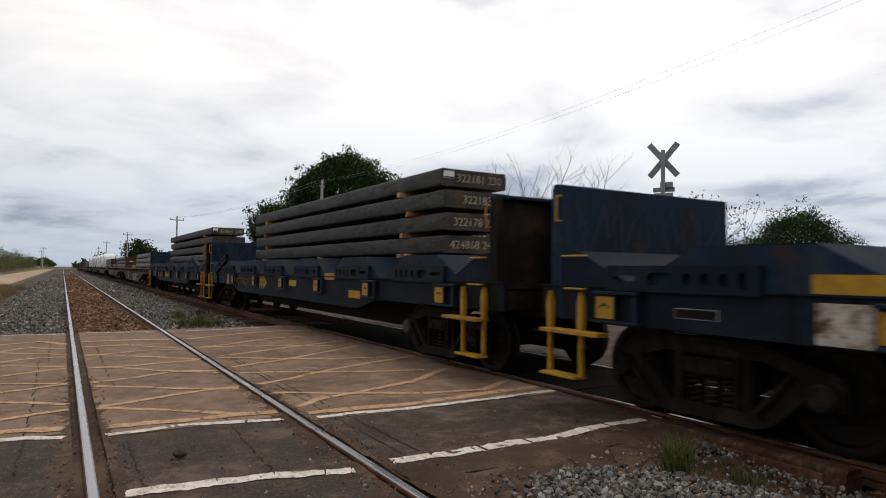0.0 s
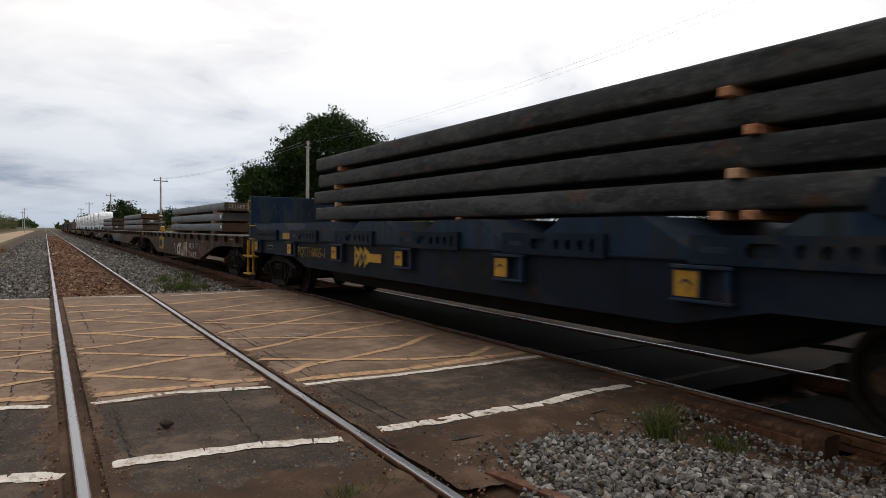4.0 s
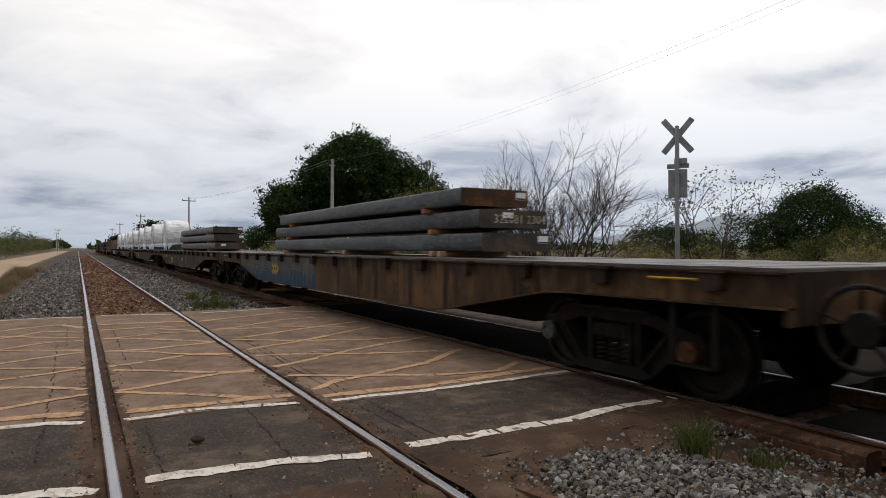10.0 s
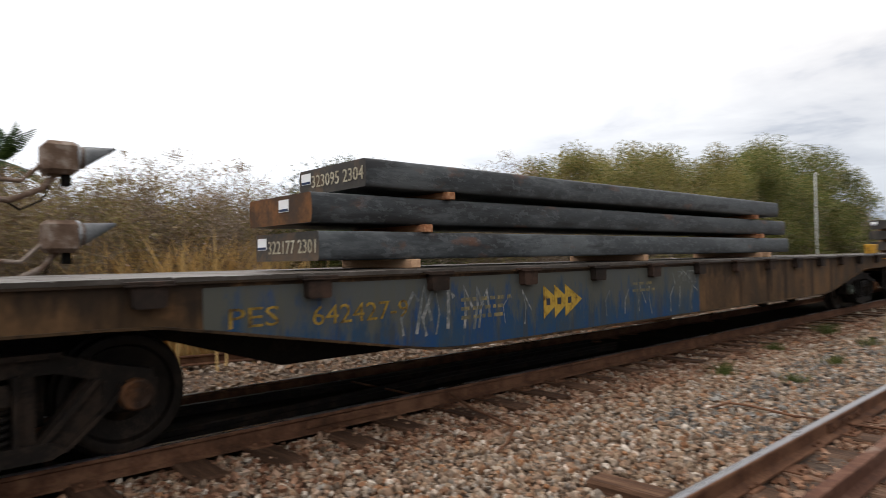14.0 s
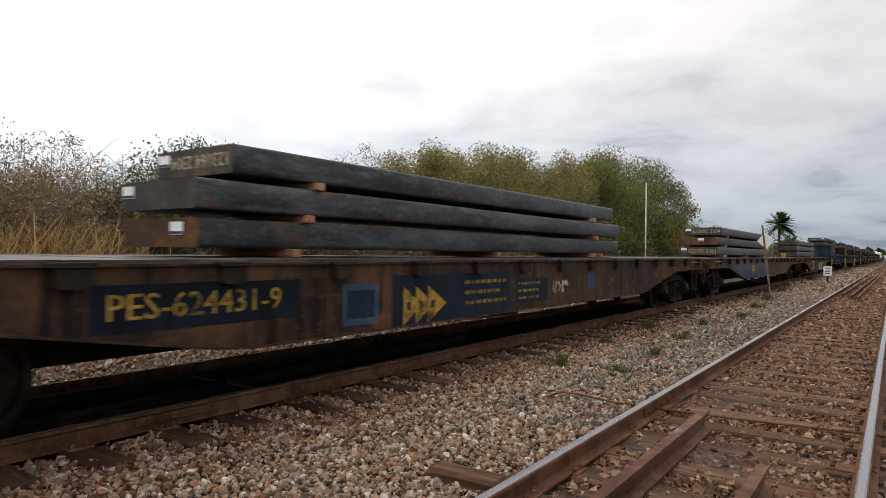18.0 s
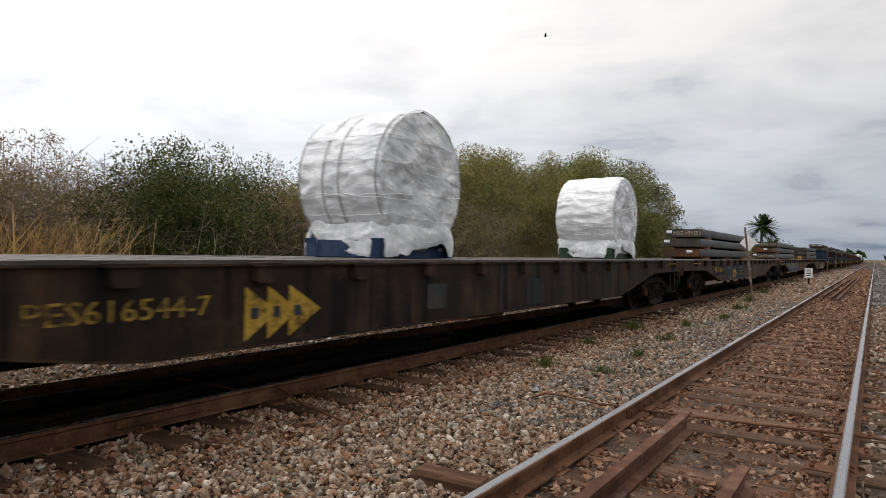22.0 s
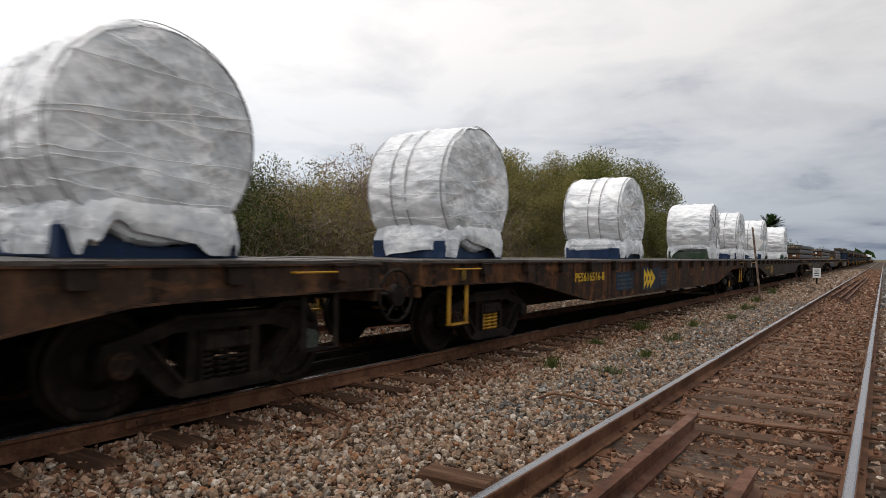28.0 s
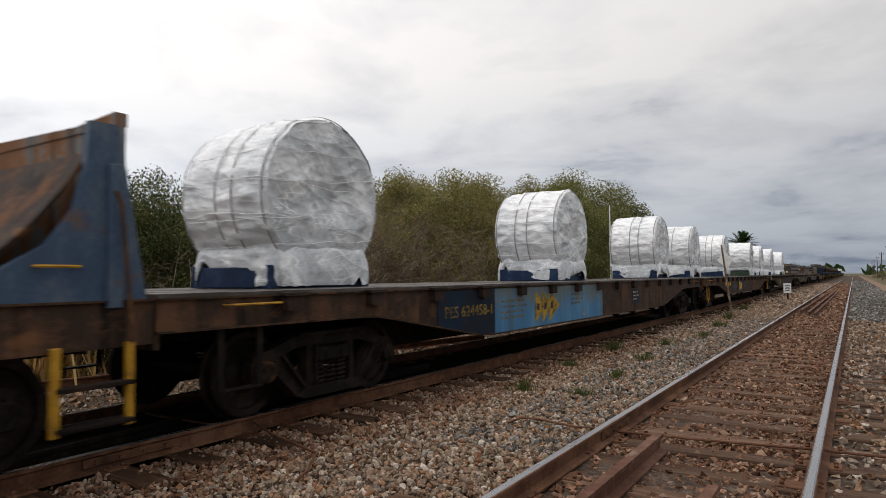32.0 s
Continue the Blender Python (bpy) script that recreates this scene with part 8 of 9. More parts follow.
def grow(seed, start, direction, length, radius, depth, splits=3, bend=0.35, up=0.12, shrink=0.68):
    """Branch paths of a leafless plant, and its tips."""
    r = random.Random(seed)
    paths, tips = [], []

    def go(p, d, ln, rad, dep):
        pts = [(p, rad)]
        q, dd = Vector(p), Vector(d)
        steps = 4
        for i in range(steps):
            dd = (dd + Vector((r.gauss(0, bend), r.gauss(0, bend), r.gauss(0, bend) + up)) * 0.35).normalized()
            q = q + dd * (ln / steps)
            pts.append((q.copy(), rad * (1 - 0.5 * (i + 1) / steps)))
            if dep > 0 and i >= 1:
                for _ in range(1 if r.random() < 0.7 else 0):
                    nd = (dd + Vector((r.gauss(0, 0.6), r.gauss(0, 0.6), r.gauss(0.1, 0.4)))).normalized()
                    go(q.copy(), nd, ln * shrink * r.uniform(0.7, 1.1), rad * 0.5, dep - 1)
        paths.append(pts)
        if dep > 0:
            for _ in range(splits - 1):
                nd = (dd + Vector((r.gauss(0, 0.5), r.gauss(0, 0.5), r.gauss(0.1, 0.35)))).normalized()
                go(q.copy(), nd, ln * shrink * r.uniform(0.8, 1.1), rad * 0.5, dep - 1)
        else:
            tips.append(q.copy())
    go(Vector(start), Vector(direction).normalized(), length, radius, depth)
    return paths, tips


def crown_points(lobes, seed, clump=0.5):
    """Leaf places: many small clumps spread through lobes (x, y, z, rx, ry, rz, leaves)."""
    r = np.random.default_rng(seed)
    out = []
    for (x, y, z, rx, ry, rz, n) in lobes:
        per = 26
        k = max(1, n // per)
        d = r.normal(size=(k, 3))
        d /= np.linalg.norm(d, axis=1)[:, None]
        rad = r.uniform(0.35, 1.0, k) ** 0.45
        bump = 1 + 0.16 * np.sin(d[:, 0] * 5 + seed) * np.cos(d[:, 1] * 6 + 1) + 0.10 * r.normal(size=k)
        c = np.array((x, y, z)) + d * (rad * bump)[:, None] * np.array((rx, ry, rz))
        p = c[:, None, :] + r.normal(size=(k, per, 3)) * clump * np.array((1, 1, 0.7))
        out.append(p.reshape(-1, 3))
    return np.concatenate(out)


def tree(label, at, lobes, trunk_r, height, leaf, size, seed, mat_bark="bark", clump=0.45, name="tree"):
    t = empty(name, label, "tree")
    t.matrix_basis = pose(*at)
    paths = [[((0, 0, 0), trunk_r), ((0.05, 0.03, height * 0.3), trunk_r * 0.8), ((0, 0.1, height * 0.6), trunk_r * 0.6)]]
    for (x, y, z, rx, ry, rz, n) in lobes:
        paths.append([((0, 0.05, height * 0.45), trunk_r * 0.5), ((x * 0.5, y * 0.5, height * 0.45 + (z - height * 0.45) * 0.55), trunk_r * 0.32), ((x, y, z + rz * 0.4), trunk_r * 0.1)])
    vs, fs = limbs(paths, 7)
    part("trunk", soup("trunk", vs, fs, M[mat_bark], True), None, t)
    pts = crown_points(lobes, seed, clump)
    vs, fs = leaf_quads(pts, size, seed + 1)
    part("crown", soup("crown", vs, fs, M[leaf]), None, t)
    return t


# the big dark mango-like tree beyond the crossing
tree("broad dense dark green tree", (21.5, 55.0, -0.5), [(-0.2, 0.0, 8.7, 4.1, 4.2, 3.8, 46000), (-3.5, 0.5, 7.2, 1.9, 2.2, 2.8, 11000), (-6.5, 0.8, 5.1, 1.9, 2.4, 2.6, 13000), (4.6, -0.6, 6.8, 3.2, 3.4, 3.6, 26000), (7.8, -1.0, 4.8, 2.5, 2.8, 3.2, 16000), (0.5, 0, 4.2, 6.0, 4.4, 2.8, 14000)], 0.55, 8.0, "leaf_dark", 0.145, 3, clump=0.27)
tree("low olive tree at the edge of the scrub", (20.6, 40.0, -0.5), [(0, 0, 3.5, 2.9, 2.8, 2.6, 9000), (3.2, -2.2, 2.8, 2.4, 2.4, 2.2, 6000)], 0.18, 3.5, "leaf_olive", 0.13, 5)
tree("round dark green tree beyond the fields", (38.6, 22.6, -0.5), [(0, 0, 3.6, 2.3, 2.4, 2.3, 24000), (-1.5, 1.5, 2.5, 1.7, 1.7, 1.8, 10000), (1.9, -1.6, 2.5, 1.9, 2.0, 1.7, 12000)], 0.25, 3.6, "leaf_dark", 0.085, 7, clump=0.22)
tree("low dark green tree in the fields", (31.4, 27.6, -0.5), [(0, 0, 1.9, 2.2, 2.2, 1.5, 14000), (1.6, -1.4, 1.6, 1.6, 1.6, 1.2, 7000)], 0.2, 2.2, "leaf_dark", 0.085, 8, clump=0.22)
tree("brown half-dry tree in the scrub", (35.6, 13.6, -0.5), [(0, 0, 2.2, 2.2, 2.2, 1.9, 14000), (1.6, -2.4, 2.0, 2.0, 2.0, 1.6, 9000)], 0.15, 2.5, "leaf_brown", 0.07, 9, clump=0.25)
tree("olive scrub tree in the fields", (29.4, 15.6, -0.5), [(0, 0, 1.5, 1.5, 1.6, 1.3, 9000), (-1.0, 1.4, 1.2, 1.2, 1.2, 1.0, 5000)], 0.12, 1.8, "leaf_olive", 0.06, 10, clump=0.22)
for i, (x, y, s) in enumerate(((12.0, 140, 7.0), (15, 165, 6), (22, 150, 6), (30, 160, 7), (40, 170, 8), (18, 210, 6.5), (8.5, 190, 5))):
    tree("distant dark green roadside tree", (x, y, -0.5), [(0, 0, s * 0.62, s * 0.42, s * 0.42, s * 0.36, 2600), (s * 0.3, 0, s * 0.45, s * 0.35, s * 0.3, s * 0.28, 1500)], 0.2, s * 0.6, "leaf_dark", 0.3, 30 + i, clump=0.6)

# bush patterns, copied along the line
def stems(seed, n, height, spread, radius=0.010, lean=0.35):
    r = random.Random(seed)
    paths, tips = [], []
    for i in range(n):
        a, d = r.uniform(0, 6.283), spread * math.sqrt(r.random())
        p = Vector((d * math.cos(a), d * math.sin(a), 0))
        h = height * r.uniform(0.45, 0.96) * (1 - 0.35 * (d / spread) ** 2)
        a2 = a + r.gauss(0, 0.9)
        q = Vector((math.cos(a2) * lean * h * r.uniform(0.2, 1.2), math.sin(a2) * lean * h * r.uniform(0.2, 1.2), h))
        mid = p + q * 0.5 + Vector((r.gauss(0, 0.12), r.gauss(0, 0.12), 0))
        end = p + q + Vector((r.gauss(0, 0.2), r.gauss(0, 0.2), 0))
        paths.append([(p, radius * 1.3), (mid, radius), (end, radius * 0.4)])
        tips.append(end)
        for _ in range(6):
            s = mid.lerp(end, r.random())
            e2 = s + Vector((r.gauss(0, 0.34), r.gauss(0, 0.34), abs(r.gauss(0.16, 0.18))))
            paths.append([(s, radius * 0.65), (e2, radius * 0.3)])
            tips.append(e2)
    return paths, tips


def bush(label, seed, height, spread, n_stem, n_leaf, leaf, size, name="bush", low=0.25, stem_mat="twig", top=1.0, fill=0.5, radius=0.010, second="", share=0.0, crown=1.0, per=12, loose=0.17, tall=1.0):
    """Stems in a clump, leaves in sprays at their tips and through the dome between them."""
    t = empty(name, label, "bush", group="scrub along the railway")
    paths, tips = stems(seed, n_stem, height * tall, spread, radius)
    vs, fs = limbs(paths, 3)
    part("stem_clump", soup("stem_clump", vs, fs, M[stem_mat]), None, t, "thin dry stems")
    r = np.random.default_rng(seed + 50)
    tp = np.array([tuple(p) for p in tips])
    k = int(n_leaf * (1 - fill)) // 8
    c = tp[r.integers(0, len(tp), k)] * np.stack([r.uniform(0.75, 1.0, k), r.uniform(0.75, 1.0, k), r.uniform(low, top, k) ** 0.7], 1)
    p = (c[:, None, :] + r.normal(size=(k, 8, 3)) * np.array((0.06, 0.06, 0.055))).reshape(-1, 3)
    k = int(n_leaf * fill) // per
    a, d = r.uniform(0, 6.283, k), np.sqrt(r.random(k))
    dome = crown * np.sqrt(1 - 0.6 * d * d) * (0.92 + 0.16 * np.sin(3 * a + seed) * d + 0.10 * np.sin(7 * a + 2 * seed))
    c = np.stack([np.cos(a) * d * spread, np.sin(a) * d * spread, height * dome * (low * 0.5 + (1 - low * 0.5) * r.random(k) ** 0.5)], 1)
    lump = r.normal(size=(k, per, 3))
    lump *= (r.random((k, per, 1)) ** 0.4) / np.linalg.norm(lump, axis=2, keepdims=True)
    q = (c[:, None, :] + lump * np.array((1, 1, 0.75)) * loose * r.uniform(1.2, 2.1, (k, 1, 1))).reshape(-1, 3)
    p = np.concatenate([p, q])
    p[:, 2] = np.maximum(p[:, 2], 0.05)
    pick = r.random(len(p)) < share
    vs, fs = leaf_quads(p[~pick], size, seed + 9)
    part("foliage", soup("foliage", vs, fs, M[leaf]), None, t)
    if second:
        vs, fs = leaf_quads(p[pick], size * 0.8, seed + 19)
        part("flower_spray", soup("flower_spray", vs, fs, M[second]), None, t, "scattered pale flecks")
    return t


PAT = [bush("tall tangled scrub of dry brown stems", 61, 3.9, 1.7, 260, 32000, "leaf_brown", 0.034, low=0.1, fill=0.72, second="leaf_dry", share=0.35, radius=0.008, crown=0.95, per=60, loose=0.19, tall=0.93),
       bush("dense dark green leafy scrub bush", 62, 3.9, 1.7, 110, 34000, "leaf_olive", 0.036, low=0.1, fill=0.78, second="leaf_dark", share=0.4, per=110, loose=0.24, tall=0.90),
       bush("olive half-dry tangled scrub bush", 63, 4.1, 1.8, 240, 20000, "leaf_dry", 0.038, low=0.1, fill=0.65, second="leaf_green", share=0.25, crown=0.92),
       bush("tall olive scrub tree with dry tops", 64, 5.7, 2.4, 120, 76000, "leaf_dry", 0.046, low=0.12, fill=0.84, second="leaf_green", share=0.45, per=480, loose=0.42, tall=0.82),
       bush("tall rounded green scrub tree", 65, 6.4, 2.8, 80, 80000, "leaf_green", 0.056, low=0.15, fill=0.86, second="leaf_dry", share=0.35, per=560, loose=0.46, tall=0.80),
       bush("low dry brown scrub by the track", 66, 1.7, 1.4, 200, 5000, "leaf_brown", 0.030),
       bush("thorny scrub flecked with pale seed heads", 67, 4.2, 1.7, 260, 26000, "leaf_brown", 0.031, low=0.15, fill=0.66, second="blossom", share=0.22, radius=0.008, crown=0.92, per=50, loose=0.17, tall=0.95),
       bush("distant olive scrub in the fields", 68, 4.0, 1.8, 60, 2600, "leaf_dry", 0.080, radius=0.014, second="leaf_green", share=0.4, fill=0.65),
       bush("distant green scrub tree in the fields", 69, 5.6, 2.6, 30, 3400, "leaf_green", 0.115, radius=0.016, second="leaf_dark", share=0.5, fill=0.65),
       bush("distant low brown scrub in the fields", 70, 1.7, 1.5, 60, 1500, "leaf_brown", 0.055, radius=0.012, second="leaf_dry", share=0.4)]
PAT_AT = [(11.4, -3.0), (10.5, -7.2), (10.4, -10.6), (11.6, -19.0), (12.2, -31.5), (12.2, -1.2), (11.2, -4.4), (16.0, -52.0), (17.0, -64.0), (13.0, -50.0)]
for ob, (x, y) in zip(PAT, PAT_AT):
    ob.matrix_basis = pose(x, y, -0.5, 0, 0, 15)
sr = random.Random(21)


def plant(k, x, y, s=1.0):
    c = copy_thing(PAT[k], pose(x, y, -0.5, 0, 0, sr.uniform(0, 360)))
    c.scale = (s * sr.uniform(0.9, 1.1), s * sr.uniform(0.9, 1.1), s * sr.uniform(0.9, 1.08))


# second side: thicket along the far side of the train's track
for y, k, kk, s in ((1.4, 0, 2, 0.95), (-0.4, 0, 6, 0.95), (-2.0, 0, 6, 0.95), (-3.4, 2, 6, 0.92), (-4.9, 0, 6, 0.90), (-6.2, 1, 2, 0.84), (-7.6, 1, 1, 0.92), (-8.8, 1, 1, 0.97), (-10.2, 0, 1, 1.0), (-11.6, 0, 2, 1.04), (-13.0, 0, 6, 1.08), (-14.6, 2, 6, 1.10), (-16.2, 2, 3, 1.1)):
    plant(k, 10.3 + sr.uniform(0, 0.4) + max(0, 0.23 * (y + 7)), y, s * 0.93)
    plant(kk, sr.uniform(11.7, 12.3) + max(0, 0.15 * (y + 7)), y - 0.7, s * 1.12 if kk != 3 else 0.9)
    plant((2, 2, 0)[int(-y) % 3], sr.uniform(13.2, 14.0), y - 1.6, s * 0.98)
for i, (x, y, k, s) in enumerate(((11.5, -17.0, 3, 0.92), (12.2, -21.5, 3, 0.97), (11.2, -24.0, 3, 0.98), (12.6, -26.0, 3, 1.0), (11.2, -28.6, 4, 0.98), (11.6, -34.5, 4, 1.0), (11.6, -37.0, 4, 0.92), (12.4, -40.0, 4, 0.66), (13.8, -23.0, 2, 1.2), (14.2, -29.0, 4, 0.95), (14.5, -36.0, 4, 0.95))):
    plant(k, x, y, s * (1.05 if y > -30 else 1.16))
for i in range(12):
    plant((2, 6, 2)[i % 3], 9.9 + (i % 2) * 0.5, -17 - i * 2.3, 0.62)
for i in range(9):
    plant((6, 7, 8)[i % 3], 11.5 + 0.8 * (i % 3), -47 - i * 3.5, (1.1, 1.15, 0.75)[i % 3])
for i in range(26):
    plant((8, 7, 8)[i % 3], 15 + 9 * sr.random(), -78 - i * 11, 1.1)
for i in range(14):
    plant((8, 7)[i % 2], -14 - 6 * sr.random(), -90 - i * 22, 1.1)
# first side: scrub behind the crossing
for i in range(30):
    plant((0, 7, 7, 8, 9)[i % 5], 12.5 + 14 * sr.random(), 21 + 30 * sr.random(), 0.75)
for i in range(16):
    plant(9, 18.0 + 9 * sr.random(), 4 + 13 * sr.random(), 0.7)
for i in range(22):
    plant((9, 7, 9)[i % 3], 22 + 15 * sr.random(), 5 + 24 * sr.random(), 0.62)
for i in range(26):
    plant((7, 9, 7)[i % 3], 9.5 + 5 * sr.random(), 34 + i * 6, 0.7)
for i in range(16):
    plant((7, 8)[i % 2], -12.5 - 4 * sr.random(), 42 + i * 11, 0.8)
for i in range(10):
    plant(8, -14 - 6 * sr.random(), 200 + i * 22, 1.3)


# leafless tree behind the train
def bare_tree(label, at, seed, n, ln, rad, depth, lean=0.5, bend=0.35):
    t = empty("bare_tree", label, "tree")
    t.matrix_basis = pose(*at)
    paths = []
    r = random.Random(seed)
    for i in range(n):
        a = 6.283 * i / n + r.random()
        p, _ = grow(seed + i, (0.25 * math.cos(a), 0.25 * math.sin(a), 0), (lean * math.cos(a), lean * math.sin(a), 1.0), ln * r.uniform(0.8, 1.1), rad, depth, 3, bend)
        paths += p
    vs, fs = limbs(paths, 4)
    part("limb_work", soup("limb_work", vs, fs, M["bare_bark"], False), None, t, "bare grey-brown branches")
    return t


bare_tree("spreading leafless tree with fine grey twigs", (13.2, 16.8, -0.5), 71, 16, 2.2, 0.055, 4, 0.75, 0.25)
bare_tree("leafless grey thorn bush in the scrub", (17.5, 21.0, -0.5), 81, 5, 1.2, 0.035, 3)
t = empty("tree", "thin sparse tree with few leaves", "tree")
t.matrix_basis = pose(19.6, 15.6, -0.5)
paths, tips = [], []
for i in range(6):
    a = 6.283 * i / 6 + 0.4
    p, q = grow(91 + i, (0.15 * math.cos(a), 0.15 * math.sin(a), 0), (0.45 * math.cos(a), 0.45 * math.sin(a), 1.0), 2.25, 0.045, 2, 3, 0.3)
    paths += p
    tips += q
vs, fs = limbs(paths, 4)
part("limb_work", soup("limb_work", vs, fs, M["bare_bark"], False), None, t, "thin dark branches")
r_ = np.random.default_rng(3)
tp = np.array([tuple(p) for p in tips])
vs, fs = leaf_quads((tp[:, None, :] + r_.normal(0, 0.14, (len(tp), 16, 3))).reshape(-1, 3), 0.06, 4)
part("foliage", soup("foliage", vs, fs, M["leaf_dark"]), None, t)


# grass tufts
def tuft_mesh(seed, n, h, spread, mat):
    r = np.random.default_rng(seed)
    base = r.normal(0, spread, (n, 2))
    d = r.normal(0, 0.28, (n, 2)) * h
    hh = h * r.uniform(0.5, 1.0, n)
    w = 0.004 + 0.005 * r.random(n)
    a = r.uniform(0, 6.283, n)
    ox, oy = np.cos(a) * w, np.sin(a) * w
    z0 = np.zeros(n)
    v = np.stack([np.stack([base[:, 0] - ox, base[:, 1] - oy, z0], 1), np.stack([base[:, 0] + ox, base[:, 1] + oy, z0], 1),
                  np.stack([base[:, 0] + ox * 0.7 + d[:, 0] * 0.4, base[:, 1] + oy * 0.7 + d[:, 1] * 0.4, hh * 0.6], 1), np.stack([base[:, 0] - ox * 0.7 + d[:, 0] * 0.4, base[:, 1] - oy * 0.7 + d[:, 1] * 0.4, hh * 0.6], 1),
                  np.stack([base[:, 0] + ox * 0.15 + d[:, 0], base[:, 1] + oy * 0.15 + d[:, 1], hh], 1), np.stack([base[:, 0] - ox * 0.15 + d[:, 0], base[:, 1] - oy * 0.15 + d[:, 1], hh], 1)], 1)
    k = np.arange(n)[:, None] * 6
    f = np.concatenate([k + np.array([0, 1, 2, 3]), k + np.array([3, 2, 4, 5])])
    return soup("tuft", v.reshape(-1, 3), f, M[mat])


TUFT = [tuft_mesh(1, 210, 0.42, 0.06, "grass"), tuft_mesh(2, 110, 0.20, 0.08, "grass"), tuft_mesh(3, 320, 0.8, 0.25, "straw"), tuft_mesh(4, 90, 0.12, 0.12, "grass"), tuft_mesh(5, 320, 0.8, 0.25, "leaf_brown")]


def tuft(k, x, y, z, s=1.0, label="tuft of fresh green grass in the gravel"):
    ob = thing("grass_tuft", TUFT[k], None, label, "grass", group="grass tufts")
    ob.matrix_basis = pose(x, y, z, 0, 0, sr.uniform(0, 360))
    ob.scale = (s, s, s)


tuft(0, 2.64, 2.84, -0.10, 0.85)
tuft(1, 2.96, 2.60, -0.12, 0.8)
tuft(3, 2.35, 3.15, -0.13, 0.7)
tuft(3, 1.95, 3.3, -0.10, 0.6)
tuft(3, 2.6, 3.25, -0.11, 0.5)
for x, y, s in ((0.35, 3.05, 0.7), (0.05, 2.95, 0.6), (0.6, 3.1, 0.6), (-0.5, 3.1, 0.5), (-0.6, 3.3, 0.4)):
    tuft(1, x, y, -0.09, s)
for x, y, s in ((2.7, -7.92, 0.9), (1.83, -7.81, 0.8), (1.91, -9.45, 0.9), (2.10, -11.7, 0.9), (2.28, -20.2, 1.2), (2.4, -14.5, 0.9), (2.0, -16.5, 1.0), (2.6, -24.0, 1.3), (3.1, -13.0, 1.2), (2.9, -30.0, 1.5), (3.0, -10.3, 0.8)):
    tuft(1, x, y, -0.20, s)
for i in range(24):
    tuft(2, 10.2 + 0.5 * sr.random(), -3.4 - 1.5 * sr.random(), -0.28, sr.uniform(2.1, 2.7), "tall dry straw-coloured grass")
for i in range(40):
    tuft(2, 9.9 + 0.5 * sr.random(), -7 - 30 * sr.random(), -0.26, sr.uniform(1.0, 1.9), "dry straw-coloured grass before the scrub")
for i in range(12):
    tuft(1, 1.6 + 1.2 * sr.random(), 16.5 + 6 * sr.random(), -0.22, sr.uniform(0.9, 1.6))
for i in range(40):
    tuft(4, -3.4 - 1.5 * sr.random(), 16 + 40 * sr.random(), -0.42, sr.uniform(0.4, 0.8), "dry straw-coloured verge grass tuft")


# palm
def palm(label, at, h, seed, r0=0.22, n=26, fl=2.6):
    t = empty("palm_tree", label, "palm tree")
    t.matrix_basis = pose(*at)
    vs, fs = limbs([[((0, 0, 0), r0), ((0.1, 0, h * 0.5), r0 * 0.8), ((0, 0.05, h), r0 * 0.75)]], 9)
    part("trunk", soup("trunk", vs, fs, M["bark"], True), None, t)
    r = random.Random(seed)
    for i in range(n):
        a, e_ = r.uniform(0, 6.283), r.uniform(-0.55, 1.45)
        vs, fs = [], []
        m = 18
        pts = []
        for k in range(m + 1):
            s = k / m
            hor = fl * s * math.cos(e_) + 0.15
            pts.append(Vector((math.cos(a) * hor, math.sin(a) * hor, h + fl * s * math.sin(e_) - 0.26 * fl * s * s)))
        sd = Vector((-math.sin(a), math.cos(a), 0))
        for k in range(1, m):
            ln = 0.17 * fl * math.sin(math.pi * (0.15 + 0.8 * k / m))
            for q in (-1, 1):
                b0 = len(vs)
                p, d = pts[k], (pts[k + 1] - pts[k])
                tip = p + sd * q * ln + d * 0.8 + Vector((0, 0, -0.25 * ln))
                vs += [p, p + d * 0.8, tip + d * 0.25, tip - d * 0.25]
                fs.append((b0, b0 + 1, b0 + 2, b0 + 3))
        part("frond", soup("frond", vs, fs, M["leaf_dark"]), None, t)
    return t


palm("tall palm tree with a round crown", (19.1, -150.5, -0.5), 8.6, 3, 0.35, 70, 3.7)
palm("low palm with arching fronds", (17.0, -148.0, -0.5), 4.2, 9, 0.3, 30, 3.2)
palm("palm tree rising out of the scrub", (28.5, -3.4, -0.5), 5.9, 5, 0.3, 26, 2.2)

# ---- poles, signs, signal ----
def utility_pole(label, at, h, r0=0.15, arm=1.6, lean=0.0, shaft="concrete"):
    p = empty("utility_pole", label, "utility pole", group="utility poles")
    p.matrix_basis = pose(*at, lean, 0, 20)
    b = bmesh.new()
    lathe(b, [(0, r0), (h * 0.5, r0 * 0.8), (h, r0 * 0.58)], "z", (0, 0, 0), 14)
    part("shaft", b, M[shaft], p, smooth=True)
    b = bmesh.new()
    box(b, -arm / 2, arm / 2, -0.05, 0.05, h - 0.55, h - 0.43, 0.01)
    part("crossarm", b, M["sign_grey"], p)
    for x in (-arm / 2 + 0.1, 0, arm / 2 - 0.1):
        b = bmesh.new()
        lathe(b, [(h - 0.43, 0.02), (h - 0.38, 0.05), (h - 0.33, 0.03), (h - 0.28, 0.05), (h - 0.24, 0.02)], "z", (x, 0, 0), 10)
        part("insulator", b, M["underframe"], p)
    return p


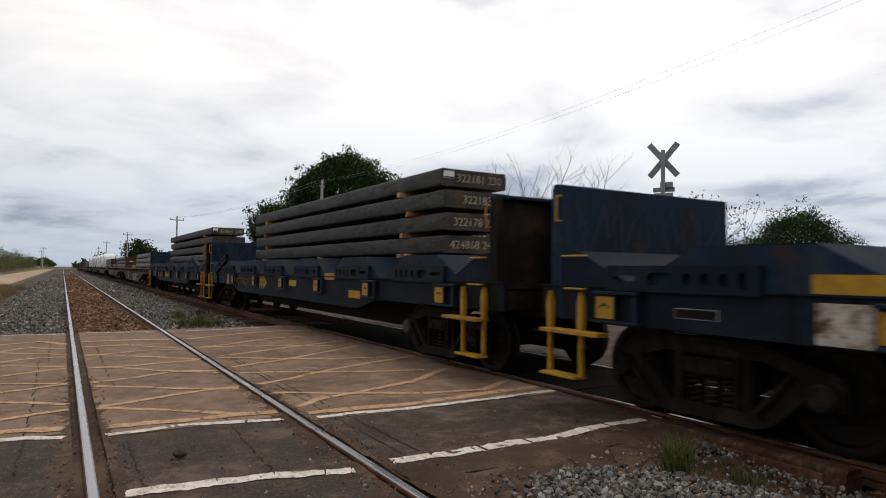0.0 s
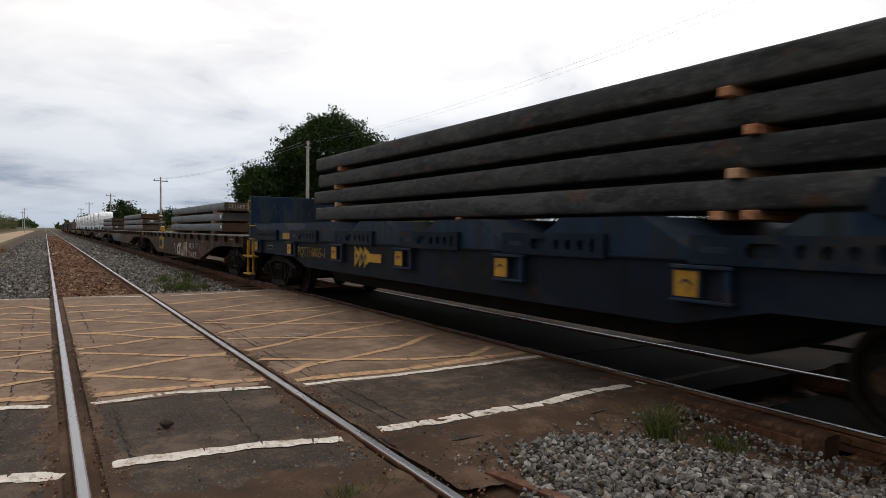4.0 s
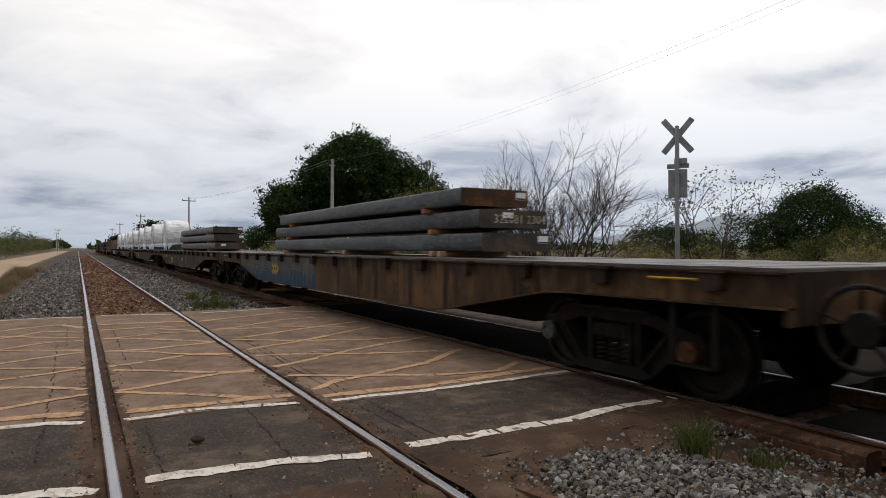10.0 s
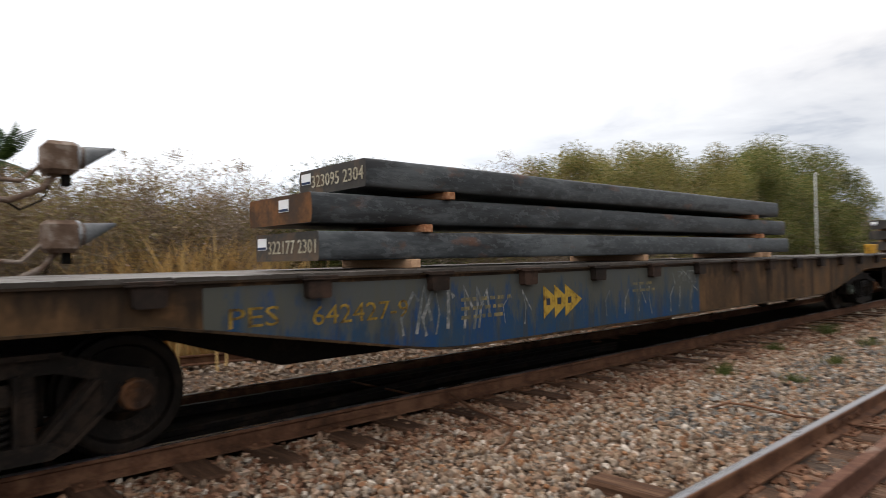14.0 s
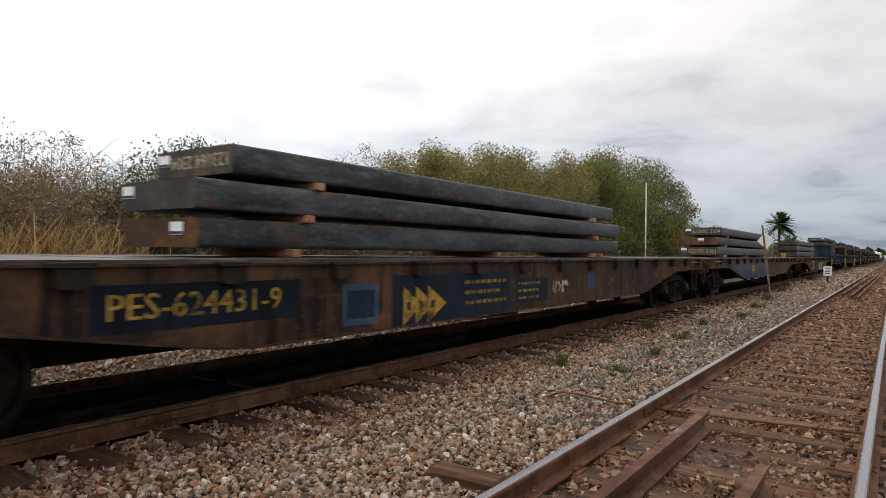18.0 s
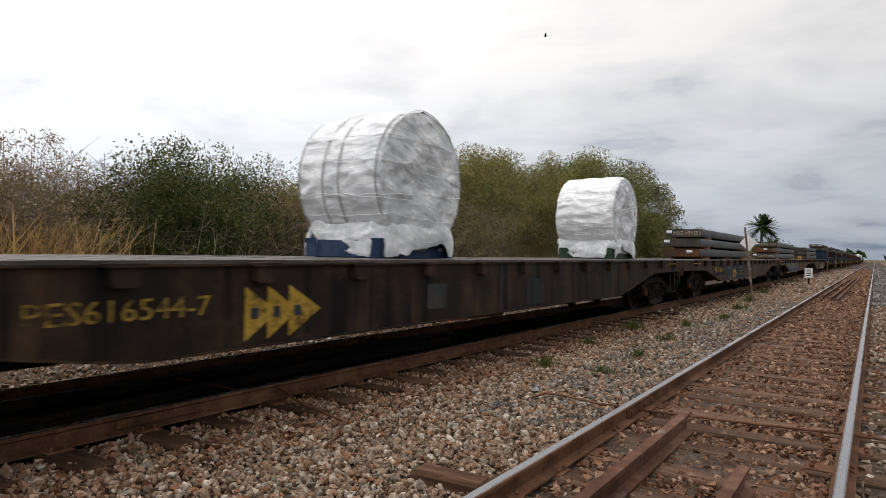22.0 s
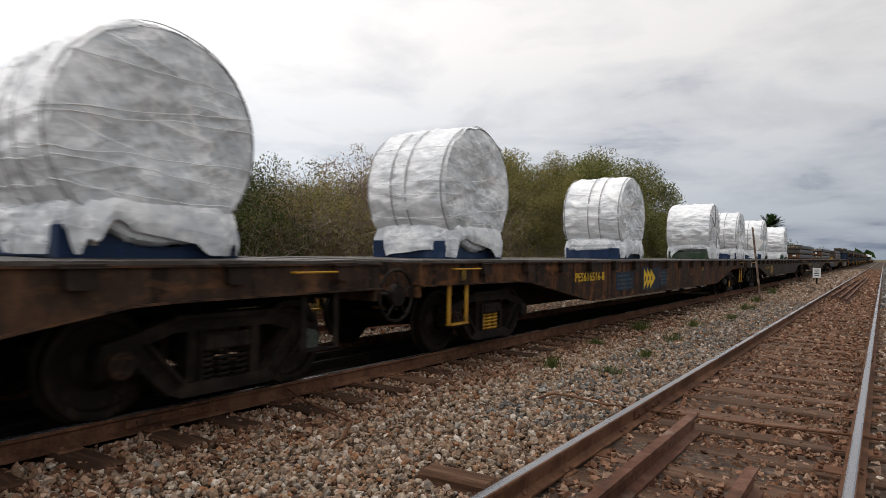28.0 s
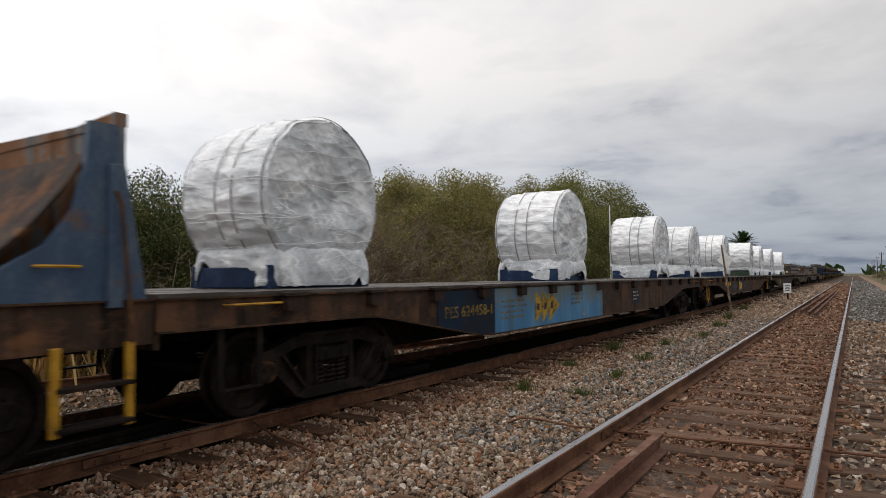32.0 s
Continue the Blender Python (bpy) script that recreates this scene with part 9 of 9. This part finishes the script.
mast = utility_pole("grey concrete utility pole with fittings at its head", (10.83, 0.1, -0.5), 8.9, 0.075)
b = bmesh.new()
box(b, -0.09, 0.09, -0.09, 0.09, 6.02, 6.28, 0.02)
tube(b, [(0, 0, 6.1), (0, 0.62, 6.12)], 0.012, 5)
tube(b, [(0, 0, 6.22), (0.0, 0.5, 6.26)], 0.010, 5)
part("junction_box", b, M["underframe"], mast, "small dark box with wires")
utility_pole("concrete utility pole before the big tree", (15.6, 45.5, -0.5), 8.6, 0.17, 0.5)
utility_pole("distant utility pole with a crossarm", (11.7, 89.2, -0.5), 8.6, 0.15, 1.9)
for x, y in ((9.5, 135), (8.5, 185), (9, 240), (-7, 260), (-9, 320)):
    utility_pole("far concrete utility pole by the line", (x, y, -0.5), 8.5, 0.15, 1.8)
for i in range(6):
    utility_pole("far wooden utility pole beside the line", (-6.2 - i * 0.3, -92 - 46 * i, -0.5), 6.8, 0.14, 1.1, shaft="bark")
for i in range(30):
    plant((9, 7, 9, 8)[i % 4], -7.2 - 5 * sr.random() - 0.02 * i, -42 - i * 9, (0.9, 0.55, 1.1, 0.5)[i % 4])


def cable(p, q, sag, r, label):
    b = bmesh.new()
    pts = []
    for i in range(25):
        t = i / 24
        pts.append((p[0] + (q[0] - p[0]) * t, p[1] + (q[1] - p[1]) * t, p[2] + (q[2] - p[2]) * t - 4 * sag * t * (1 - t)))
    tube(b, pts, r, 5)
    thing("overhead_wire", b, M["wire"], label, "wire", group="overhead wires")


for dx in (-0.5, 0.0):
    cable((15.6 + dx, 45.5, 7.95), (17.2 + dx, 0.0, 9.6), 1.1, 0.0032, "thin overhead wire running off above the road")
    cable((15.6 + dx, 45.5, 7.95), (11.7 + dx, 89.2, 7.9), 0.6, 0.009, "thin overhead wire slung between concrete poles")

# thin white post in the scrub
b = bmesh.new()
lathe(b, [(0, 0.035), (5.0, 0.03), (5.02, 0.01)], "z", (0, 0, 0), 10)
wp = thing("marker_post", b, M["sign_white"], "thin white post standing in front of the scrub", "post", smooth=True)
wp.matrix_basis = pose(8.1, -28.2, -0.5)

# crossbuck
cb = empty("crossbuck_sign", "weathered grey crossbuck sign seen from behind, on a steel post", "railway sign")
cb.matrix_basis = pose(9.93, 9.05, -0.5, 1.5, 0, -60)
b = bmesh.new()
lathe(b, [(0, 0.045), (4.45, 0.045), (4.46, 0.02)], "z", (0, 0, 0), 12)
part("post", b, M["steel_grey"], cb, smooth=True)
for a in (40, -40):
    b = bmesh.new()
    box(b, -0.062, 0.062, -0.012, 0.012, -0.45, 0.45, 0.004)
    part("blade", b, M["sign_grey"], cb, at=pose(0, 0.07 + 0.0004 * a, 4.25, 0, a, 0))
b = bmesh.new()
box(b, -0.13, 0.13, -0.012, 0.012, -0.06, 0.06, 0.004)
part("plate", b, M["sign_grey"], cb, at=pose(0.06, 0.07, 3.72))
b = bmesh.new()
box(b, -0.19, 0.19, -0.02, 0.02, -0.3, 0.3, 0.006)
part("plate", b, M["sign_grey"], cb, "blank grey panel back", at=pose(0, 0.07, 3.25))
b = bmesh.new()
box(b, -0.22, 0.22, -0.015, 0.015, -0.05, 0.05, 0.004)
part("plate", b, M["sign_grey"], cb, at=pose(0, 0.10, 3.62))

# railway signal: two hooded lamps on a rusty mast
sg = empty("railway_signal", "rusty old railway signal with two hooded lamp heads", "railway signal")
sg.matrix_basis = pose(7.6, -0.85, -0.3)
b = bmesh.new()
lathe(b, [(0, 0.07), (2.62, 0.06), (2.63, 0.1), (2.74, 0.1), (2.76, 0.06)], "z", (0, 0, 0), 14)
part("mast", b, M["rust_box"], sg, smooth=True)
for z in (2.9, 1.98):
    b = bmesh.new()
    box(b, -0.2, 0.2, -0.86, -0.5, z - 0.2, z + 0.18, 0.05)
    lathe(b, [(-0.86, 0.13), (-0.95, 0.13)], "y", (0, 0, z + 0.02), 20)
    part("lamp_head", b, M["rust_box"], sg, "rusty cast lamp housing")
    b = bmesh.new()
    n = 20
    rows = []
    for yy, rr, a0, a1 in ((-0.93, 0.14, -0.35, 1.35), (-1.28, 0.15, 0.28, 0.72)):
        rows.append([b.verts.new((rr * math.cos(math.pi * (a0 + (a1 - a0) * i / n)), yy, z + 0.02 + rr * math.sin(math.pi * (a0 + (a1 - a0) * i / n)))) for i in range(n + 1)])
    for i in range(n):
        b.faces.new((rows[0][i], rows[0][i + 1], rows[1][i + 1], rows[1][i]))
    bmesh.ops.solidify(b, geom=b.faces[:], thickness=0.012)
    part("hood", b, M["sign_grey"], sg, "grey sheet-metal hood", smooth=True)
    b = bmesh.new()
    lathe(b, [(-0.952, 0.115), (-0.958, 0.1), (-0.96, 0.02)], "y", (0, 0, z + 0.02), 20)
    part("lens", b, M["lens"], sg)
    b = bmesh.new()
    tube(b, [(0, 0, z - 0.5), (0, -0.2, z - 0.52), (0, -0.5, z - 0.38), (0, -0.66, z - 0.18)], 0.035, 8)
    tube(b, [(0, 0, z - 0.28), (0, -0.3, z - 0.3), (0, -0.5, z - 0.1)], 0.025, 8)
    part("bracket", b, M["rust_box"], sg, smooth=True)
    b = bmesh.new()
    tube(b, [(0.06, -0.02, z - 0.42), (0.08, -0.3, z - 0.62), (0.06, -0.52, z - 0.5), (0.04, -0.64, z - 0.2)], 0.014, 6)
    part("lamp_cable", b, M["underframe"], sg, "slack black lamp cable", smooth=True)
    b = bmesh.new()
    box(b, -0.05, 0.05, -0.80, -0.70, z - 0.33, z - 0.2, 0.01)
    part("hinge_lug", b, M["underframe"], sg, "dark hinge lug")
    b = bmesh.new()
    lathe(b, [(-0.855, 0.165), (-0.875, 0.17), (-0.89, 0.165), (-0.895, 0.14)], "y", (0, 0, z + 0.02), 20)
    part("lens_ring", b, M["steel_grey"], sg, "grey metal lens ring")

# diamond sign and low number board between the tracks
ds = empty("diamond_sign", "white diamond-shaped railway sign on a leaning post", "railway sign")
ds.matrix_basis = pose(2.30, -23.0, -0.25, 0, 6.5, 0)
b = bmesh.new()
lathe(b, [(0, 0.035), (2.6, 0.03)], "z", (0, 0, 0), 10)
part("post", b, M["rust_box"], ds, smooth=True)
b = bmesh.new()
prism(b, [(0, 1.80), (0.28, 2.08), (0, 2.36), (-0.28, 2.08)], -0.012, 0.012, "y")
part("sign_board", b, M["sign_white"], ds, at=pose(-0.04, -0.05, 0, 0, 0, 38))
km = empty("number_board", "low white board on a short dark post beside the track", "railway sign")
km.matrix_basis = pose(2.31, -44.0, -0.22)
b = bmesh.new()
box(b, -0.06, 0.06, -0.06, 0.06, 0, 0.6, 0.01)
part("post", b, M["underframe"], km)
b = bmesh.new()
box(b, -0.27, 0.27, -0.02, 0.02, 0.5, 1.25, 0.005)
km.scale = (0.78, 0.78, 0.78)
bd = part("sign_board", b, M["sign_white"], km, at=pose(0, 0.08, 0, 0, 0, 8))
b = bmesh.new()
for z, w_ in ((1.08, 0.36), (0.93, 0.26), (0.8, 0.34), (0.66, 0.3)):
    box(b, -w_ / 2, w_ / 2, 0.021, 0.024, z, z + 0.06)
part("mark", b, M["ink"], bd)

# cables lying in the ballast
for pts in (((4.05, -4.4, -0.06), (3.5, -4.2, -0.1), (2.95, -4.05, -0.11), (2.62, -3.9, -0.08), (2.53, -3.78, -0.05), (2.5, -3.66, -0.14), (2.52, -3.55, -0.2)),
            ((1.95, -5.9, -0.16), (1.8, -6.02, -0.10), (1.6, -6.0, -0.09), (1.2, -6.0, -0.12), (0.6, -6.05, -0.12), (0.0, -6.1, -0.115), (-0.7, -6.25, -0.12), (-1.5, -6.4, -0.14))):
    b = bmesh.new()
    tube(b, pts, 0.012, 7)
    thing("ground_cable", b, M["rail"], "black rubber-sheathed cable lying on the ballast", "cable", smooth=True)
b = bmesh.new()
box(b, -0.26, 0.26, -0.10, 0.10, -0.08, 0.045, 0.02)
lb = thing("loose_sleeper", b, M["sleeper"], "short broken sleeper end beside the rail", "timber")
lb.matrix_basis = pose(1.25, -3.42, -0.13, 0, 0, 4)

# far hills, the distance haze put into their colour
def hills(name, dist, a0, a1, h, seed):
    vs, fs = [], []
    n = 60
    for i in range(n + 1):
        a = radians(a0 + (a1 - a0) * i / n)
        t = i / n
        z = h * (math.sin(math.pi * t) ** 0.7) * (0.62 + 0.5 * noise.noise(Vector((t * 4, seed, 0))) + 0.2 * noise.noise(Vector((t * 13, seed, 2))))
        x, y = dist * math.sin(a), dist * math.cos(a)
        vs += [(x, y, -5), (x, y, max(0, z)), (x * 1.25, y * 1.25, -5)]
    for i in range(n):
        fs.append((3 * i, 3 * i + 3, 3 * i + 4, 3 * i + 1))
        fs.append((3 * i + 1, 3 * i + 4, 3 * i + 5, 3 * i + 2))
    thing(name, soup(name, vs, fs, M["hill"], True), None, "horizon hills with haze painted into their pale blue", "hill", kind="structure")


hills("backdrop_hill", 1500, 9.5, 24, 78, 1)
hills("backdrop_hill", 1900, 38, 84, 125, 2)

# far tree belts closing the horizon
for k, (dist, h, seed) in enumerate(((700, 9, 5), (900, 12, 6))):
    r = np.random.default_rng(seed)
    ang = r.uniform(0, 6.283, 5200)
    ok = np.minimum(np.abs(np.sin(ang)), 1) > 0.012
    ang = ang[ok]
    d = dist * r.uniform(0.92, 1.1, len(ang))
    top = h * (0.55 + 0.45 * np.sin(ang * 37 + seed) * np.sin(ang * 61)) * r.uniform(0.2, 1.0, len(ang))
    pos = np.stack([np.sin(ang) * d, np.cos(ang) * d, top - 0.5], 1)
    vs, fs = leaf_quads(pos, 5.0, seed)
    thing("far_woods", soup("far_woods", vs, fs, M["leaf_dark"]), None, "dark belt of far trees on the horizon", "woods", kind="stuff")

# soaring bird
bd = empty("soaring_bird", "black soaring bird with spread wings", "bird")
b = bmesh.new()
lathe(b, [(-0.28, 0.01), (-0.2, 0.06), (0.0, 0.075), (0.16, 0.05), (0.24, 0.03), (0.28, 0.005)], "y", (0, 0, 0), 10)
prism(b, [(-0.03, -0.2), (0.03, -0.2), (0.08, -0.38), (-0.08, -0.38)], -0.01, 0.01, "z")
part("body", b, M["feather"], bd, smooth=True)
for s in (-1, 1):
    b = bmesh.new()
    prism(b, [(0.03 * s, 0.12), (0.35 * s, 0.16), (0.72 * s, 0.02), (0.68 * s, -0.08), (0.34 * s, -0.1), (0.03 * s, -0.12)], -0.008, 0.008, "z")
    part("wing", b, M["feather"], bd, at=pose(0, 0, 0.02, 0, -12 * s, 0))
bd.scale = (0.4, 0.4, 0.4)


def motions():
    times = [i * 0.5 for i in range(65)]
    for ob, along, x, z, turn in MOVERS:
        walk(ob, [(t, pose(x, along - gone(t), z, 0, 0, turn)) for t in times])
    for w in WHEELS:
        wagon = w.parent.parent
        along = next(m[1] for m in MOVERS if m[0] == wagon) + w.parent.location.y
        y0 = w.location.y
        near = [k for k in range(0, 961, 2) if abs(along - gone(k / 30)) < 26]
        if not near:
            continue
        ks = sorted({0, 960, *near})

        def turned(k):
            return math.degrees(gone(min(max(k, near[0]), near[-1]) / 30) / 0.42)
        walk(w, [(k / 30, pose(0, y0, 0.42, turned(k), 0, 0)) for k in ks])
    walk(bd, [(t, pose(14.7 + 3.6 * (t - 21.6), -36.8 + 2.0 * (t - 21.6), max(9.0, 16.4 - 2.9 * (t - 21.6) + 0.06 * (t - 21.6) ** 2), 0, 8, -60)) for t in (0, 8, 16, 21.6, 24, 28, 32)])


motions()
